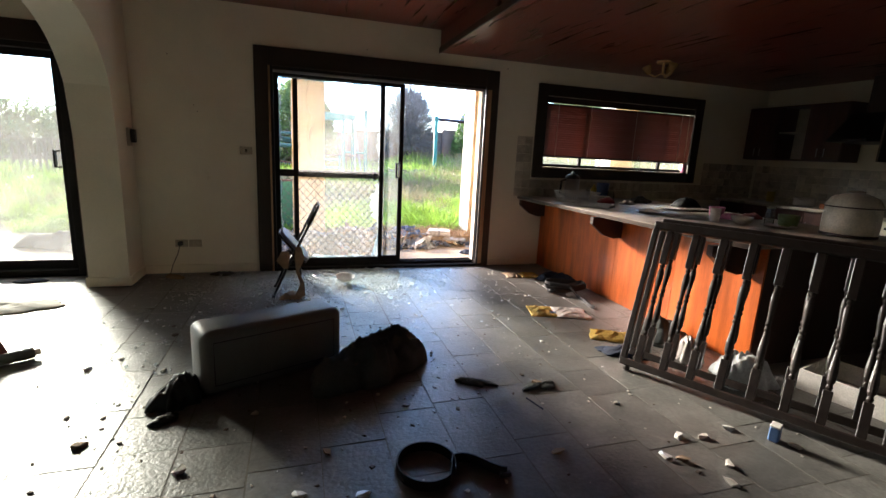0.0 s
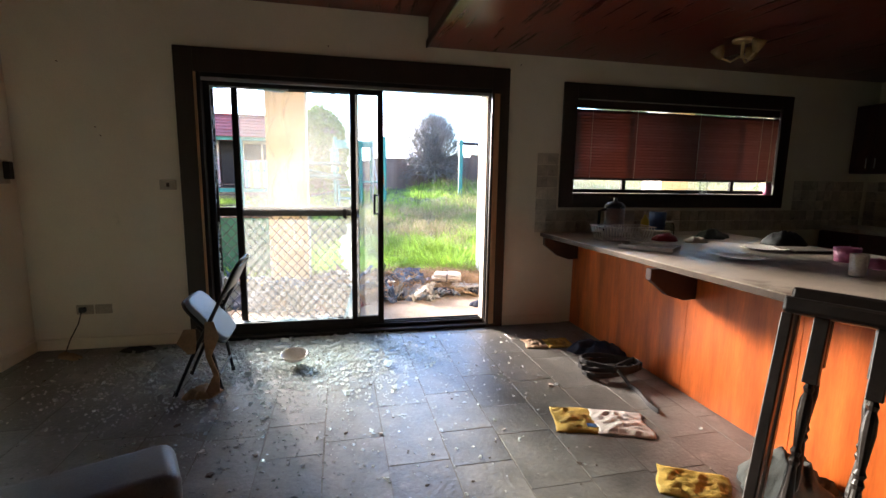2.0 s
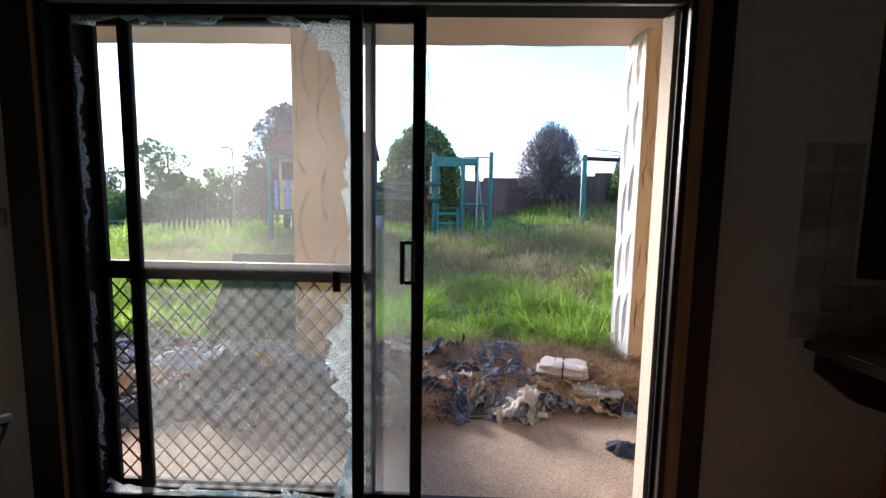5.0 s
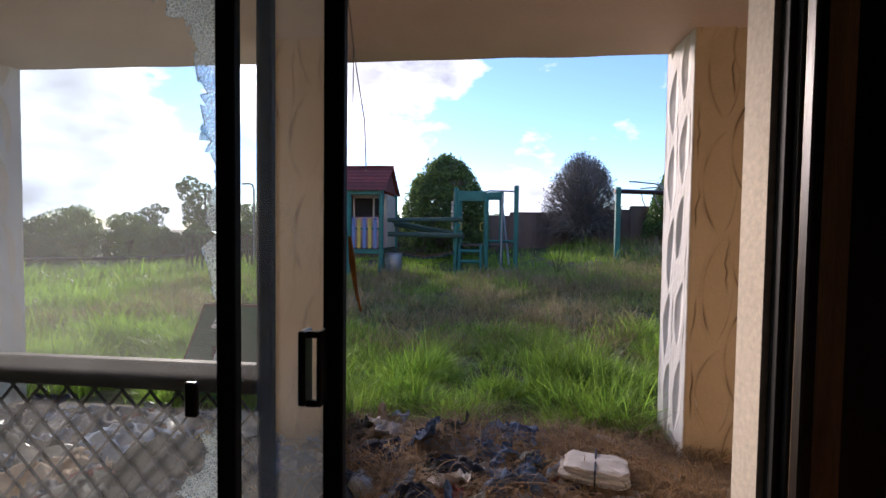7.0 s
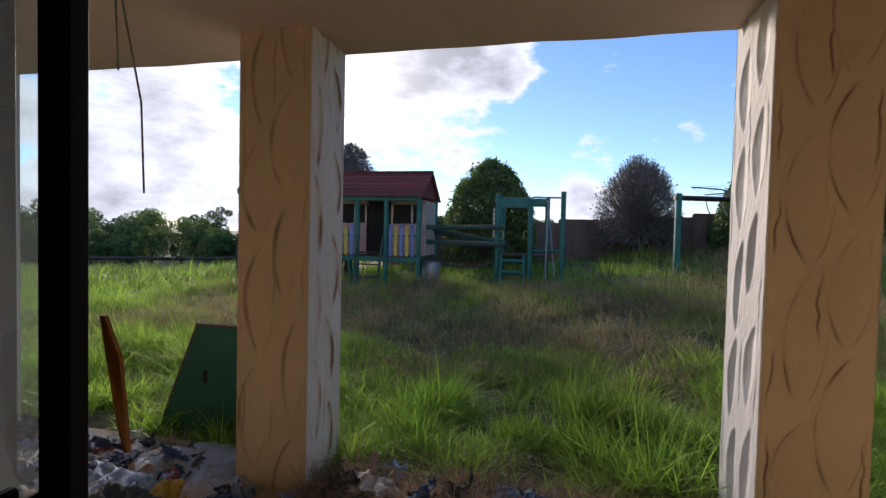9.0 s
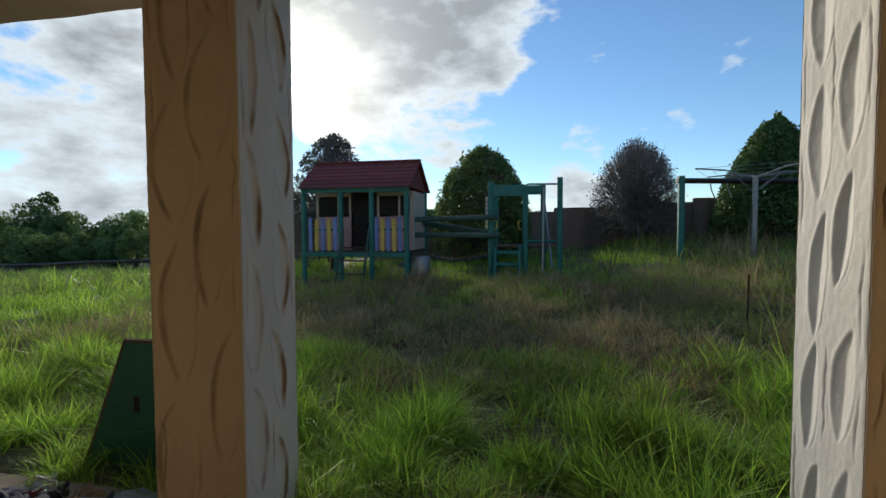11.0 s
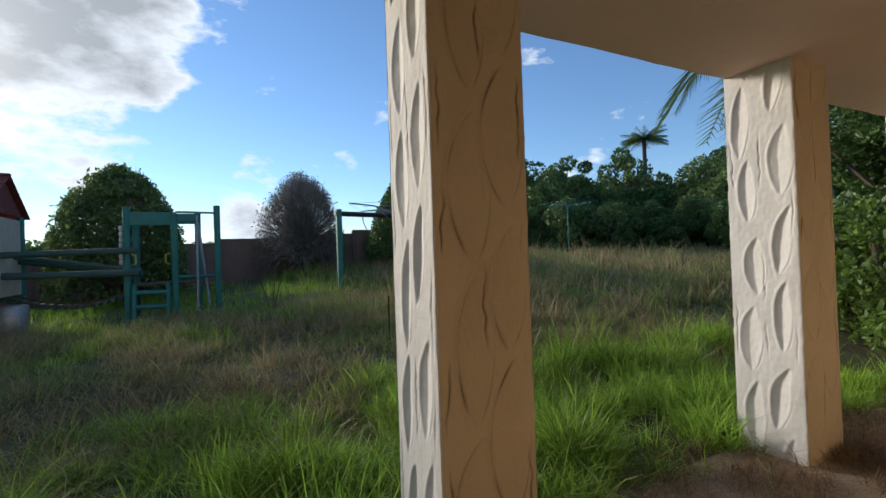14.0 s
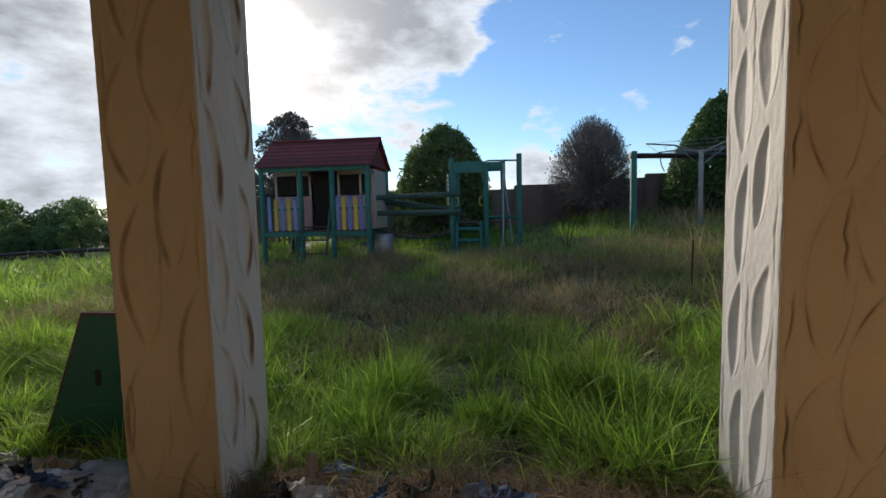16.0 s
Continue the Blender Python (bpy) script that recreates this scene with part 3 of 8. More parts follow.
solid("ceiling_kitchen", bm, M["ceil"], kind="structure")
solid("trim", box(1.672, 1.688, FLOOR_S, YI - 0.004, KC - 0.012, KC + 0.05, 0.004), M["dark_wood"], kind="structure")


def arch_wall():
    """The wall between the living room and the west room, with a round-headed opening."""
    bm = bmesh.new()
    mid, half, spring, rise = 3.76, 1.21, 1.30, 1.0
    pts = [(FLOOR_S, 0), (mid - half, 0)]
    for i in range(41):
        u = -1 + 2 * i / 40
        pts.append((mid + half * u, spring + rise * (1 - abs(u) ** 2.5) ** 0.4))
    pts += [(mid + half, 0), (YI, 0), (YI, LC), (FLOOR_S, LC)]
    f = bm.faces.new([bm.verts.new((-1.60, y, z)) for y, z in pts])
    ext = bmesh.ops.extrude_face_region(bm, geom=[f])
    bmesh.ops.translate(bm, vec=(0.32, 0, 0), verts=[v for v in ext["geom"] if isinstance(v, bmesh.types.BMVert)])
    bmesh.ops.recalc_face_normals(bm, faces=bm.faces)
    return solid("wall_west", bm, M["wall"], kind="structure")


arch_wall()
bm = box(-1.278, -0.205, YI - 0.018, YI - 0.001, 0, 0.085, 0.003)
box(-1.30 + 0.002, -1.262, 4.99, YI - 0.02, 0, 0.085, 0.003, bm=bm)
box(-1.615, -1.262, 4.954, 4.969, 0, 0.085, 0.003, bm=bm)
box(2.405, 2.99, YI - 0.018, YI - 0.001, 0, 0.085, 0.003, bm=bm)
solid("baseboard", bm, M["wall"], kind="structure")
solid("patio_floor", box(-9, 13, YO, 7.88, -0.35, PATIO), M["concrete"], kind="structure")


def soffit():
    """The balcony slab over the patio, with a chipped lower edge."""
    n = 240
    xs = np.linspace(-9, 13, n)
    edge = 7.92 + np.array([noise.noise((x * 3, 0, 4)) * 0.010 + noise.noise((x * 17, 3, 0)) * 0.006 for x in xs])
    low = SLAB + np.array([noise.noise((x * 2, 7, 1)) * 0.006 for x in xs])
    v, f = [], []
    for x, e, z in zip(xs, edge, low):
        v += [(x, YO, z), (x, e - 0.02, z), (x, e, z + 0.02), (x, e, 3.02), (x, YO, 3.02)]
    for i in range(n - 1):
        for k in range(5):
            j = (k + 1) % 5
            f.append((i * 5 + k, i * 5 + j, i * 5 + 5 + j, i * 5 + 5 + k))
    return tagged(put("balcony_slab", fast_mesh("balcony_slab", v, f), M["soffit"]), kind="structure")


soffit()
solid("house_upper_wall", box(FLOOR_W - 0.2, FLOOR_E + 0.2, YM - 0.4, YO, 3.03, 5.4), M["ext"], kind="structure")


def rise(x, y):
    """Height of the ground: it climbs from the patio to the back fence, and falls away to the west."""
    f = np.interp(x, [-40, -20, -8, -5, -1, 1, 4.6, 8], [-1.5, -0.9, 0.0, 0.34, 0.53, 0.61, 0.95, 1.05])
    d = np.clip(y - 7.4, 0, 12.5) + np.clip(y - 19.9, 0, 600) * 0.02 * np.where(x > 6, 1.5, 0)
    w = np.clip((y - 7.6) / 0.7, 0, 1) * np.clip((80 - y) / 30, 0, 1)
    hummock = 0.045 * np.sin(1.3 * x + 0.6 * y) * np.sin(1.7 * y - 0.5 * x + 1) + 0.032 * np.sin(3.9 * x + 1.1 * y + 2) * np.sin(4.3 * y - 1.7 * x) + 0.014 * np.sin(9.1 * x - 3 * y) * np.sin(8.3 * y + 2.2 * x + 1)
    return -0.12 + 0.095 * d * f + w * hummock


def terrain():
    xs = np.concatenate([-np.geomspace(900, 14, 26), np.linspace(-13.6, 16, 190), np.geomspace(17, 900, 26)])
    ys = np.concatenate([[-900, -300, -100, -40, -10, 0, 5.0, 7.0, 7.5], np.linspace(7.64, 22, 110), np.geomspace(23, 1500, 30)])
    gx, gy = np.meshgrid(xs, ys)
    gz = rise(gx, gy)
    gz[gy < 7.55] = -0.16
    gz[gy < 5.6] = -0.45
    ny, nx = gx.shape
    idx = np.arange(ny * nx).reshape(ny, nx)
    f = np.stack([idx[:-1, :-1], idx[:-1, 1:], idx[1:, 1:], idx[1:, :-1]], -1).reshape(-1, 4)
    return tagged(put("ground", fast_mesh("ground", np.stack([gx, gy, gz], -1).reshape(-1, 3), f), M["soil"], smooth=True), kind="structure")


ground = terrain()
ground.location = SHIFT


# ---- plastered columns ----
def plaster_face(name, w, h, seed, cuts=1.0, soil=1.0, size=1.0, flip=False, nu=84, nv=360):
    """One face of a column, x across and z up, y outwards being -y: two staggered rows of trowelled crescents cut into
    it. soil: strength of the grime and painted shade along the cuts.
    """
    rng = np.random.default_rng(seed)
    u = np.linspace(0, w, nu)
    v = np.linspace(0, h, nv)
    U, V = np.meshgrid(u, v)
    depth, dirt_or_shade = np.zeros_like(U), np.zeros_like(U)
    pitch = 0.53 * size
    for side in (0, 1):
        z = -0.15 + side * pitch * 0.46 + rng.normal(0, 0.04)
        while z < h + 0.3:
            cx = w * (0.24 if side == 0 else 0.66) + rng.normal(0, 0.022)
            half = rng.uniform(0.205, 0.265) * size
            bulge, deep = rng.uniform(0.055, 0.105) * (1.0 if size <= 1.05 else 1.75), rng.uniform(0.020, 0.030) * cuts
            slant, hook = rng.uniform(-0.012, 0.03), rng.uniform(0.01, 0.045)
            t = (V - z) / half
            inside = np.clip(1 - t * t, 0, 1)
            wave = (0.006 if size <= 1.05 else 0.002) * np.array([noise.noise((seed, z * 3, b * 9)) for b in v])[:, None]
            left = cx + slant * t + hook * np.clip(t, 0, 1) ** 3 - bulge * inside * 0.62 + 0.03 + wave
            right = left + (bulge + 0.035) * inside ** 0.8 + 0.004
            s = (U - left) / np.maximum(right - left, 1e-4)
            ok = (inside > 0) & (s > 0) & (s < 1)
            facet = np.where(s < 0.36, s / 0.36, (1 - s) / 0.64) ** 0.9 if size <= 1.05 else np.clip(1 - s, 0, 1) ** 1.3
            depth = np.where(ok, np.maximum(depth, deep * inside ** 0.6 * np.clip(facet, 0, 1)), depth)
            lip = np.exp(-((U - left + 0.010) / 0.009) ** 2) * np.sqrt(inside)
            depth -= 0.005 * cuts * lip
            # dark line along the cut: old grime on white, painted groove shadow on tan
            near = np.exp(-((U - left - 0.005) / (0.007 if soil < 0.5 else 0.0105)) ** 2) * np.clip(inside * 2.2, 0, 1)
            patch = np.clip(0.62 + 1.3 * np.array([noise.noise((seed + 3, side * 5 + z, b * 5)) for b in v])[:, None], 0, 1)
            dirt_or_shade = np.maximum(dirt_or_shade, near * patch * rng.uniform(0.6, 1.0) * soil)
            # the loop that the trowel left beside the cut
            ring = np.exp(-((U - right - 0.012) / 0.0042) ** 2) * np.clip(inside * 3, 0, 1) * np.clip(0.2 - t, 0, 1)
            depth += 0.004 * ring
            dirt_or_shade = np.maximum(dirt_or_shade, 0.35 * ring * soil)
            z += pitch * rng.uniform(0.93, 1.07)
    # thin cracks that wander down between the cuts
    for k in range(3):
        path = w * (0.08 + 0.42 * k) + np.array([0.022 * noise.noise((k * 9 + seed, b * 4, 0)) + 0.012 * noise.noise((k * 5, b * 13, seed)) for b in v])[:, None]
        gap = np.clip(np.array([noise.noise((seed * 2, k * 7, b * 2.5)) for b in v])[:, None] * 4, 0, 1)
        line = np.exp(-((U - path) / 0.0045) ** 2) * gap
        depth = np.maximum(depth, depth + 0.006 * line)
        dirt_or_shade = np.maximum(dirt_or_shade, 0.7 * line * max(soil, 0.4))
    if flip:
        depth, dirt_or_shade = depth[:, ::-1], dirt_or_shade[:, ::-1]
    wob = np.array([[noise.noise((a * 9 + seed, b * 5, seed)) for a in u] for b in v])
    fine = np.array([[noise.noise((a * 40, b * 22, seed + 5.0)) for a in u] for b in v])
    depth = depth - 0.0035 * wob - 0.0015 * fine
    dirt_or_shade = np.clip(dirt_or_shade * np.clip(0.85 + 0.9 * wob, 0, 1), 0, 1)
    rim = np.minimum(np.minimum(U, w - U) / 0.012, 1)
    depth = depth * np.clip(rim, 0, 1) + (1 - np.clip(rim, 0, 1)) * (0.004 + 0.004 * np.array([noise.noise((0, b * 14, seed)) for b in v])[:, None])
    co = np.stack([U, depth, V], -1).reshape(-1, 3)
    idx = np.arange(nu * nv).reshape(nv, nu)
    f = np.stack([idx[:-1, :-1], idx[:-1, 1:], idx[1:, 1:], idx[1:, :-1]], -1).reshape(-1, 4)
    me = fast_mesh(name, co, f)
    me.attributes.new("groove", "FLOAT", "POINT").data.foreach_set("value", dirt_or_shade.ravel().astype(np.float32))
    me.polygons.foreach_set("use_smooth", [True] * len(me.polygons))
    return me


CW, CD, CH = 0.462, 0.452, 2.86


def column(at, seeds, soil, tan_cut, tan_groove_shade):
    root = thing("column", "square plastered column with crescent cuts, tan towards the house and white beside", "column", at, group="patio columns")
    part("core", box(0.03, CW - 0.03, 0.03, CD - 0.03, 0, CH), M["ext"], root)
    for name, w, m, turn, off, seed in (("tan_face", CW, "tan_plaster", 0, (0, 0), seeds[0]), ("white_face", CD, "white_plaster", 90, (CW, 0), seeds[1]),
                                        ("white_face", CW, "white_plaster", 180, (CW, CD), seeds[2]), ("white_face", CD, "white_plaster", 270, (0, CD), seeds[3])):
        me = plaster_face(name, w, CH, seed, tan_cut if turn == 0 else 0.72, tan_groove_shade if turn == 0 else soil, 1.28 if turn == 0 else 1.0, turn == 90)
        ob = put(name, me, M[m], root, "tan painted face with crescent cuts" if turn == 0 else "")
        ob.matrix_basis = pose(off[0], off[1], 0, 0, 0, turn)
    return root


col = column((0.117, 7.46, -0.16), (11, 12, 13, 14), 1.7, 0.5, 0.75)
col_b = column((2.904, 7.46, -0.16), (21, 22, 23, 24), 0.18, 1.15, 1.7)
col_c = column((5.57, 7.46, -0.16), (31, 32, 33, 34), 0.2, 0.9, 1.7)
copy_thing(col_c, pose(8.25, 7.46, -0.16))
copy_thing(col_b, pose(-2.62, 7.46, -0.16))


# ---- the sliding door ----
def ring_frame(x0, x1, z0, z1, y0, y1, w, bm=None, bottom=None):
    """Four bars round an opening."""
    bottom = w if bottom is None else bottom
    bm = box(x0, x0 + w, y0, y1, z0, z1, 0.003, bm=bm)
    box(x1 - w, x1, y0, y1, z0, z1, 0.003, bm=bm)
    box(x0 + w, x1 - w, y0, y1, z1 - w, z1, 0.003, bm=bm)
    if bottom:
        box(x0 + w, x1 - w, y0, y1, z0, z0 + bottom, 0.003, bm=bm)
    return bm


def door_trim(name, x0, x1, top, w, open_top):
    bm = box(x0, x0 + w - (0.025 if x0 > -1 else 0), YI - 0.03, YI - 0.001, 0, top, 0.004)
    box(x1 - w, x1, YI - 0.03, YI - 0.001, 0, top, 0.004, bm=bm)
    box(x0 + w - (0.025 if x0 > -1 else 0), x1 - w, YI - 0.03, YI - 0.001, open_top, top, 0.004, bm=bm)
    return solid(name, bm, M["trim"], kind="structure")


door_trim("trim", -0.205, 2.40, 2.262, 0.155, 2.085)
door = tagged(new("door_1"), "sliding glass door in a dark bronze frame, half open, its lower glass shattered", "door", kind="structure")
bm = box(-0.057, -0.03, YI - 0.028, YO - 0.02, 0.03, 2.098, 0.003)
box(2.262, 2.316, YI + 0.034, YM - 0.003, 0.03, 2.098, 0.003, bm=bm)
box(2.250, 2.263, YI + 0.055, YI + 0.065, 0.06, 2.05, 0.002, bm=bm)
box(-0.03, 2.248, YI - 0.02, YO - 0.02, 2.055, 2.098, 0.003, bm=bm)
part("outer_frame", bm, M["frame"], door)
part("timber_lining", box(2.266, 2.314, YI - 0.034, YI + 0.032, 0.03, 2.05, 0.002), M["lining"], door, "bare orange timber lining")
part("timber_lining", box(-0.074, -0.0585, YI - 0.034, YM, 0.0, 2.085, 0.002), M["lining"], door, "bare orange timber lining")
bm = box(-0.057, 2.246, YI - 0.03, YO + 0.03, -0.005, 0.028, 0.003)
for y in (5.435, 5.49, 5.55):
    box(-0.03, 2.235, y, y + 0.012, 0.028, 0.06, 0.002, bm=bm)
part("sill_track", bm, M["frame"], door)
part("top_track", box(-0.03, 2.235, YI - 0.01, YI + 0.012, 2.03, 2.055, 0.003), M["steel"], door, "worn aluminium track")

fixed = part("broken_panel", ring_frame(-0.028, 1.103, 0.062, 2.05, 5.425, 5.455, 0.045, bottom=0.06), M["frame"], door, "door leaf whose glass has fallen out")
slider = part("sliding_panel", ring_frame(0.152, 1.333, 0.062, 2.05, 5.48, 5.508, 0.048, bottom=0.06), M["frame"], door)
pane = part("pane", box(0.2, 1.285, 5.491, 5.496, 0.122, 2.002), M["dusty"], slider, "glass pane clouded with dust")
bm = box(1.245, 1.262, 5.43, 5.48, 1.02, 1.19, 0.004)
box(1.262, 1.29, 5.43, 5.445, 1.02, 1.035, 0.003, bm=bm)
box(1.262, 1.29, 5.43, 5.445, 1.175, 1.19, 0.003, bm=bm)
box(1.288, 1.30, 5.43, 5.48, 1.02, 1.19, 0.004, bm=bm)
part("handle", bm, M["black_steel"], slider, "black pull handle")


def remnant(points, seed):
    """A hanging sheet of crackled safety glass with a ragged edge."""
    rng = np.random.default_rng(seed)
    out = []
    for (x0, z0), (x1, z1) in zip(points, points[1:] + points[:1]):
        for i in range(9):
            f = i / 9
            j = 0.0 if x0 == x1 and x0 > 1.0 else 0.012
            out.append((x0 + (x1 - x0) * f + rng.normal(0, j), z0 + (z1 - z0) * f + rng.normal(0, j)))
    bm = bmesh.new()
    f = bm.faces.new([bm.verts.new((x, 5.437, z)) for x, z in out])
    e = bmesh.ops.extrude_face_region(bm, geom=[f])
    bmesh.ops.translate(bm, vec=(0, 0.006, 0), verts=[v for v in e["geom"] if isinstance(v, bmesh.types.BMVert)])
    bmesh.ops.triangulate(bm, faces=bm.faces)
    bmesh.ops.recalc_face_normals(bm, faces=bm.faces)
    return bm


for pts, seed in (([(1.012, 0.13), (1.012, 0.98), (0.995, 0.93), (0.965, 0.86), (0.915, 0.79), (0.91, 0.70), (0.935, 0.62), (0.972, 0.54), (0.996, 0.44), (1.0, 0.28), (0.985, 0.2), (0.93, 0.125)], 3),
                  ([(1.012, 1.50), (1.012, 2.0), (0.70, 2.0), (0.78, 1.97), (0.86, 1.965), (0.91, 1.90), (0.955, 1.84), (0.96, 1.70), (0.985, 1.6)], 4),
                  ([(1.012, 1.02), (1.012, 1.53), (0.992, 1.45), (0.995, 1.2)], 5),
                  ([(0.132, 1.1), (0.132, 1.9), (0.16, 1.75), (0.145, 1.6), (0.165, 1.45), (0.14, 1.3)], 9),
                  ([(0.132, 0.2), (0.132, 1.0), (0.15, 0.9), (0.14, 0.7), (0.16, 0.5), (0.14, 0.3)], 10),
                  ([(0.132, 2.0), (0.60, 2.0), (0.5, 1.985), (0.3, 1.99), (0.16, 1.97)], 6),
                  ([(0.132, 0.125), (0.9, 0.125), (0.7, 0.14), (0.4, 0.135), (0.16, 0.16)], 8)):
    ob = part("glass_remnant", remnant([(x + (0.048 if x > 0.65 else -0.115 if x < 0.2 else 0), z) for x, z in pts], seed), M["crackle"], fixed, "crackled safety glass still in the frame")

screen = part("security_screen", ring_frame(-0.028, 1.13, 0.062, 2.05, 5.545, 5.57, 0.04, bottom=0.05), M["frame"], door)
part("middle_rail", box(0.012, 1.09, 5.54, 5.572, 1.0, 1.075, 0.004), M["frame"], screen)


def diamond_mesh():
    """Cast diamond grille below the screen's rail."""
    bm = bmesh.new()
    x0, x1, z0, z1, s = 0.012, 1.09, 0.112, 1.0, 0.088
    h = 1.12
    for sign in (1, -1):
        c = -20
        for c in range(-20, 32):
            a = c * s
            ends = []
            for x in (x0, x1):
                z = z0 + (a + sign * (x - x0) * h)
                ends.append((x, z))
            (xa, za), (xb, zb) = ends

            def clip(p, q):
                if p[1] < z0:
                    f = (z0 - p[1]) / (q[1] - p[1])
                    return (p[0] + (q[0] - p[0]) * f, z0)
                if p[1] > z1:
                    f = (z1 - p[1]) / (q[1] - p[1])
                    return (p[0] + (q[0] - p[0]) * f, z1)
                return p
            if max(za, zb) < z0 or min(za, zb) > z1:
                continue
            p, q = clip((xa, za), (xb, zb)), clip((xb, zb), (xa, za))
            if abs(p[0] - q[0]) < 0.01:
                continue
            y = 5.556 + sign * 0.0015
            tube([(p[0], y, p[1]), (q[0], y, q[1])], 0.0038, 4, bm)
    return bm


part("grille", diamond_mesh(), M["screen"], screen, "black diamond grille")
ln = part("latch", box(0.99, 1.02, 5.41, 5.425, 0.99, 1.07, 0.004), M["black_steel"], fixed)

# the west room's sliding door
door_trim("trim", -4.56, -1.60 - 0.004, 2.262, 0.155, 2.085)
door2 = tagged(new("door_2"), "closed sliding glass door in a dark bronze frame, its glass clouded", "door", kind="structure")
part("outer_frame", ring_frame(-4.398, -1.762, 0.0, 2.098, YI - 0.02, YO - 0.02, 0.06), M["frame"], door2)
for a, b, y in ((-4.33, -3.05, 5.51), (-3.10, -1.83, 5.45)):
    leaf = part("sliding_panel", ring_frame(a, b, 0.062, 2.036, y, y + 0.03, 0.06, bottom=0.08), M["frame"], door2)
    pane = part("pane", box(a + 0.06, b - 0.06, y + 0.012, y + 0.017, 0.142, 1.976), M["clouded"], leaf, "clouded glass pane")
bm = box(-1.935, -1.92, 5.40, 5.45, 1.02, 1.18, 0.003)
box(-1.92, -1.875, 5.40, 5.415, 1.02, 1.035, 0.003, bm=bm)
box(-1.92, -1.875, 5.40, 5.415, 1.165, 1.18, 0.003, bm=bm)
part("handle", bm, M["black_steel"], leaf, "black pull handle")

# ---- kitchen window and blind ----
win = tagged(new("window_1"), "wide kitchen window in a dark timber surround behind a lowered blind", "window", kind="structure")
bm = ring_frame(2.91, 5.38, 1.09, 2.185, YI - 0.03, YI - 0.001, 0.13)
part("surround", bm, M["trim"], win)
part("window_frame", ring_frame(3.042, 5.328, 1.222, 2.058, 5.46, 5.5, 0.035), M["frame"], win)
for x in (3.62, 4.85):
    part("mullion", box(x - 0.02, x + 0.02, 5.462, 5.498, 1.257, 2.023, 0.003), M["frame"], win)
for a, b in ((3.077, 3.60), (3.64, 4.83), (4.87, 5.293)):
    pane = part("pane", box(a, b, 5.478, 5.483, 1.257, 2.023), M["clear"], win)
part("window_sill", box(3.044, 5.326, YI - 0.04, 5.46, 1.205, 1.221, 0.003), M["trim"], win)

blind = thing("venetian_blind", "red-brown wooden venetian blind, lowered to a hand above the sill", "blind", (3.06, 5.425, 1.34))
part("headrail", box(0, 2.24, -0.025, 0.025, 0.642, 0.71, 0.004), M["dark_wood"], blind)
part("bottom_rail", box(0, 2.24, -0.022, 0.022, 0, 0.022, 0.004), M["dark_wood"], blind)
slat = None
for i in range(23):
    z = 0.036 + i * 0.0265
    if slat is None:
        b_ = box(0.004, 2.236, -0.0200, 0.0200, -0.0012, 0.0012)
        slat = part("slat", b_, M["blind"], blind)
        ob = slat
    else:
        ob = new("slat", slat.data)
        ob.parent = blind
    ob.matrix_basis = pose(0, 0, z, 52 + 2 * math.sin(i * 1.7), 0.04 * math.sin(i * 2.1), 0)
for x in (0.16, 0.62, 1.3, 2.02):
    part("ladder_tape", tube([(x, -0.019, 0.02), (x, -0.019, 0.67)], 0.0022, 5), M["socket"], blind)
part("pull_cord", tube([(2.13, -0.03, 0.66), (2.135, -0.03, 0.3), (2.13, -0.032, -0.05)], 0.003, 5), M["socket"], blind)

# ---- the peninsula counter ----
PX = 3.09


def counter():
    root = thing("kitchen_counter", "breakfast counter clad in orange wood veneer with bracketed overhang", "counter", (PX, 2.42, 0))
    L_ = YI - 2.42 - 0.004
    n = 4
    for i in range(n):
        part("veneer_panel", box(0, 0.018, L_ * i / n + 0.0004, L_ * (i + 1) / n - 0.0004, 0.0, 0.82, 0.002), M["panel"], root, "glossy orange veneer panel" if i == 0 else "")
    part("end_panel", box(0.02, 1.45, 0.0, 0.018, 0.0, 0.82, 0.002), M["dark_wood"], root, "dark stained end panel")
    part("back_panel", box(1.43, 1.45, 0.02, L_, 0.0, 0.82, 0.002), M["dark_wood"], root)
    part("plinth", box(0.018, 1.43, 0.018, L_, 0.0, 0.08), M["dark_wood"], root)
    for y in (0.12, 1.42, L_ - 0.09):
        bm = bmesh.new()
        f = bm.faces.new([bm.verts.new(p) for p in ((0, y, 0.82), (-0.33, y, 0.82), (-0.33, y, 0.755), (-0.20, y, 0.655), (-0.09, y, 0.62), (0, y, 0.625))])
        e = bmesh.ops.extrude_face_region(bm, geom=[f])
        bmesh.ops.translate(bm, vec=(0, 0.045, 0), verts=[v for v in e["geom"] if isinstance(v, bmesh.types.BMVert)])
        bmesh.ops.recalc_face_normals(bm, faces=bm.faces)
        part("bracket", bm, M["dark_wood"], root, "dark stained wooden bracket")
    return root


counter()


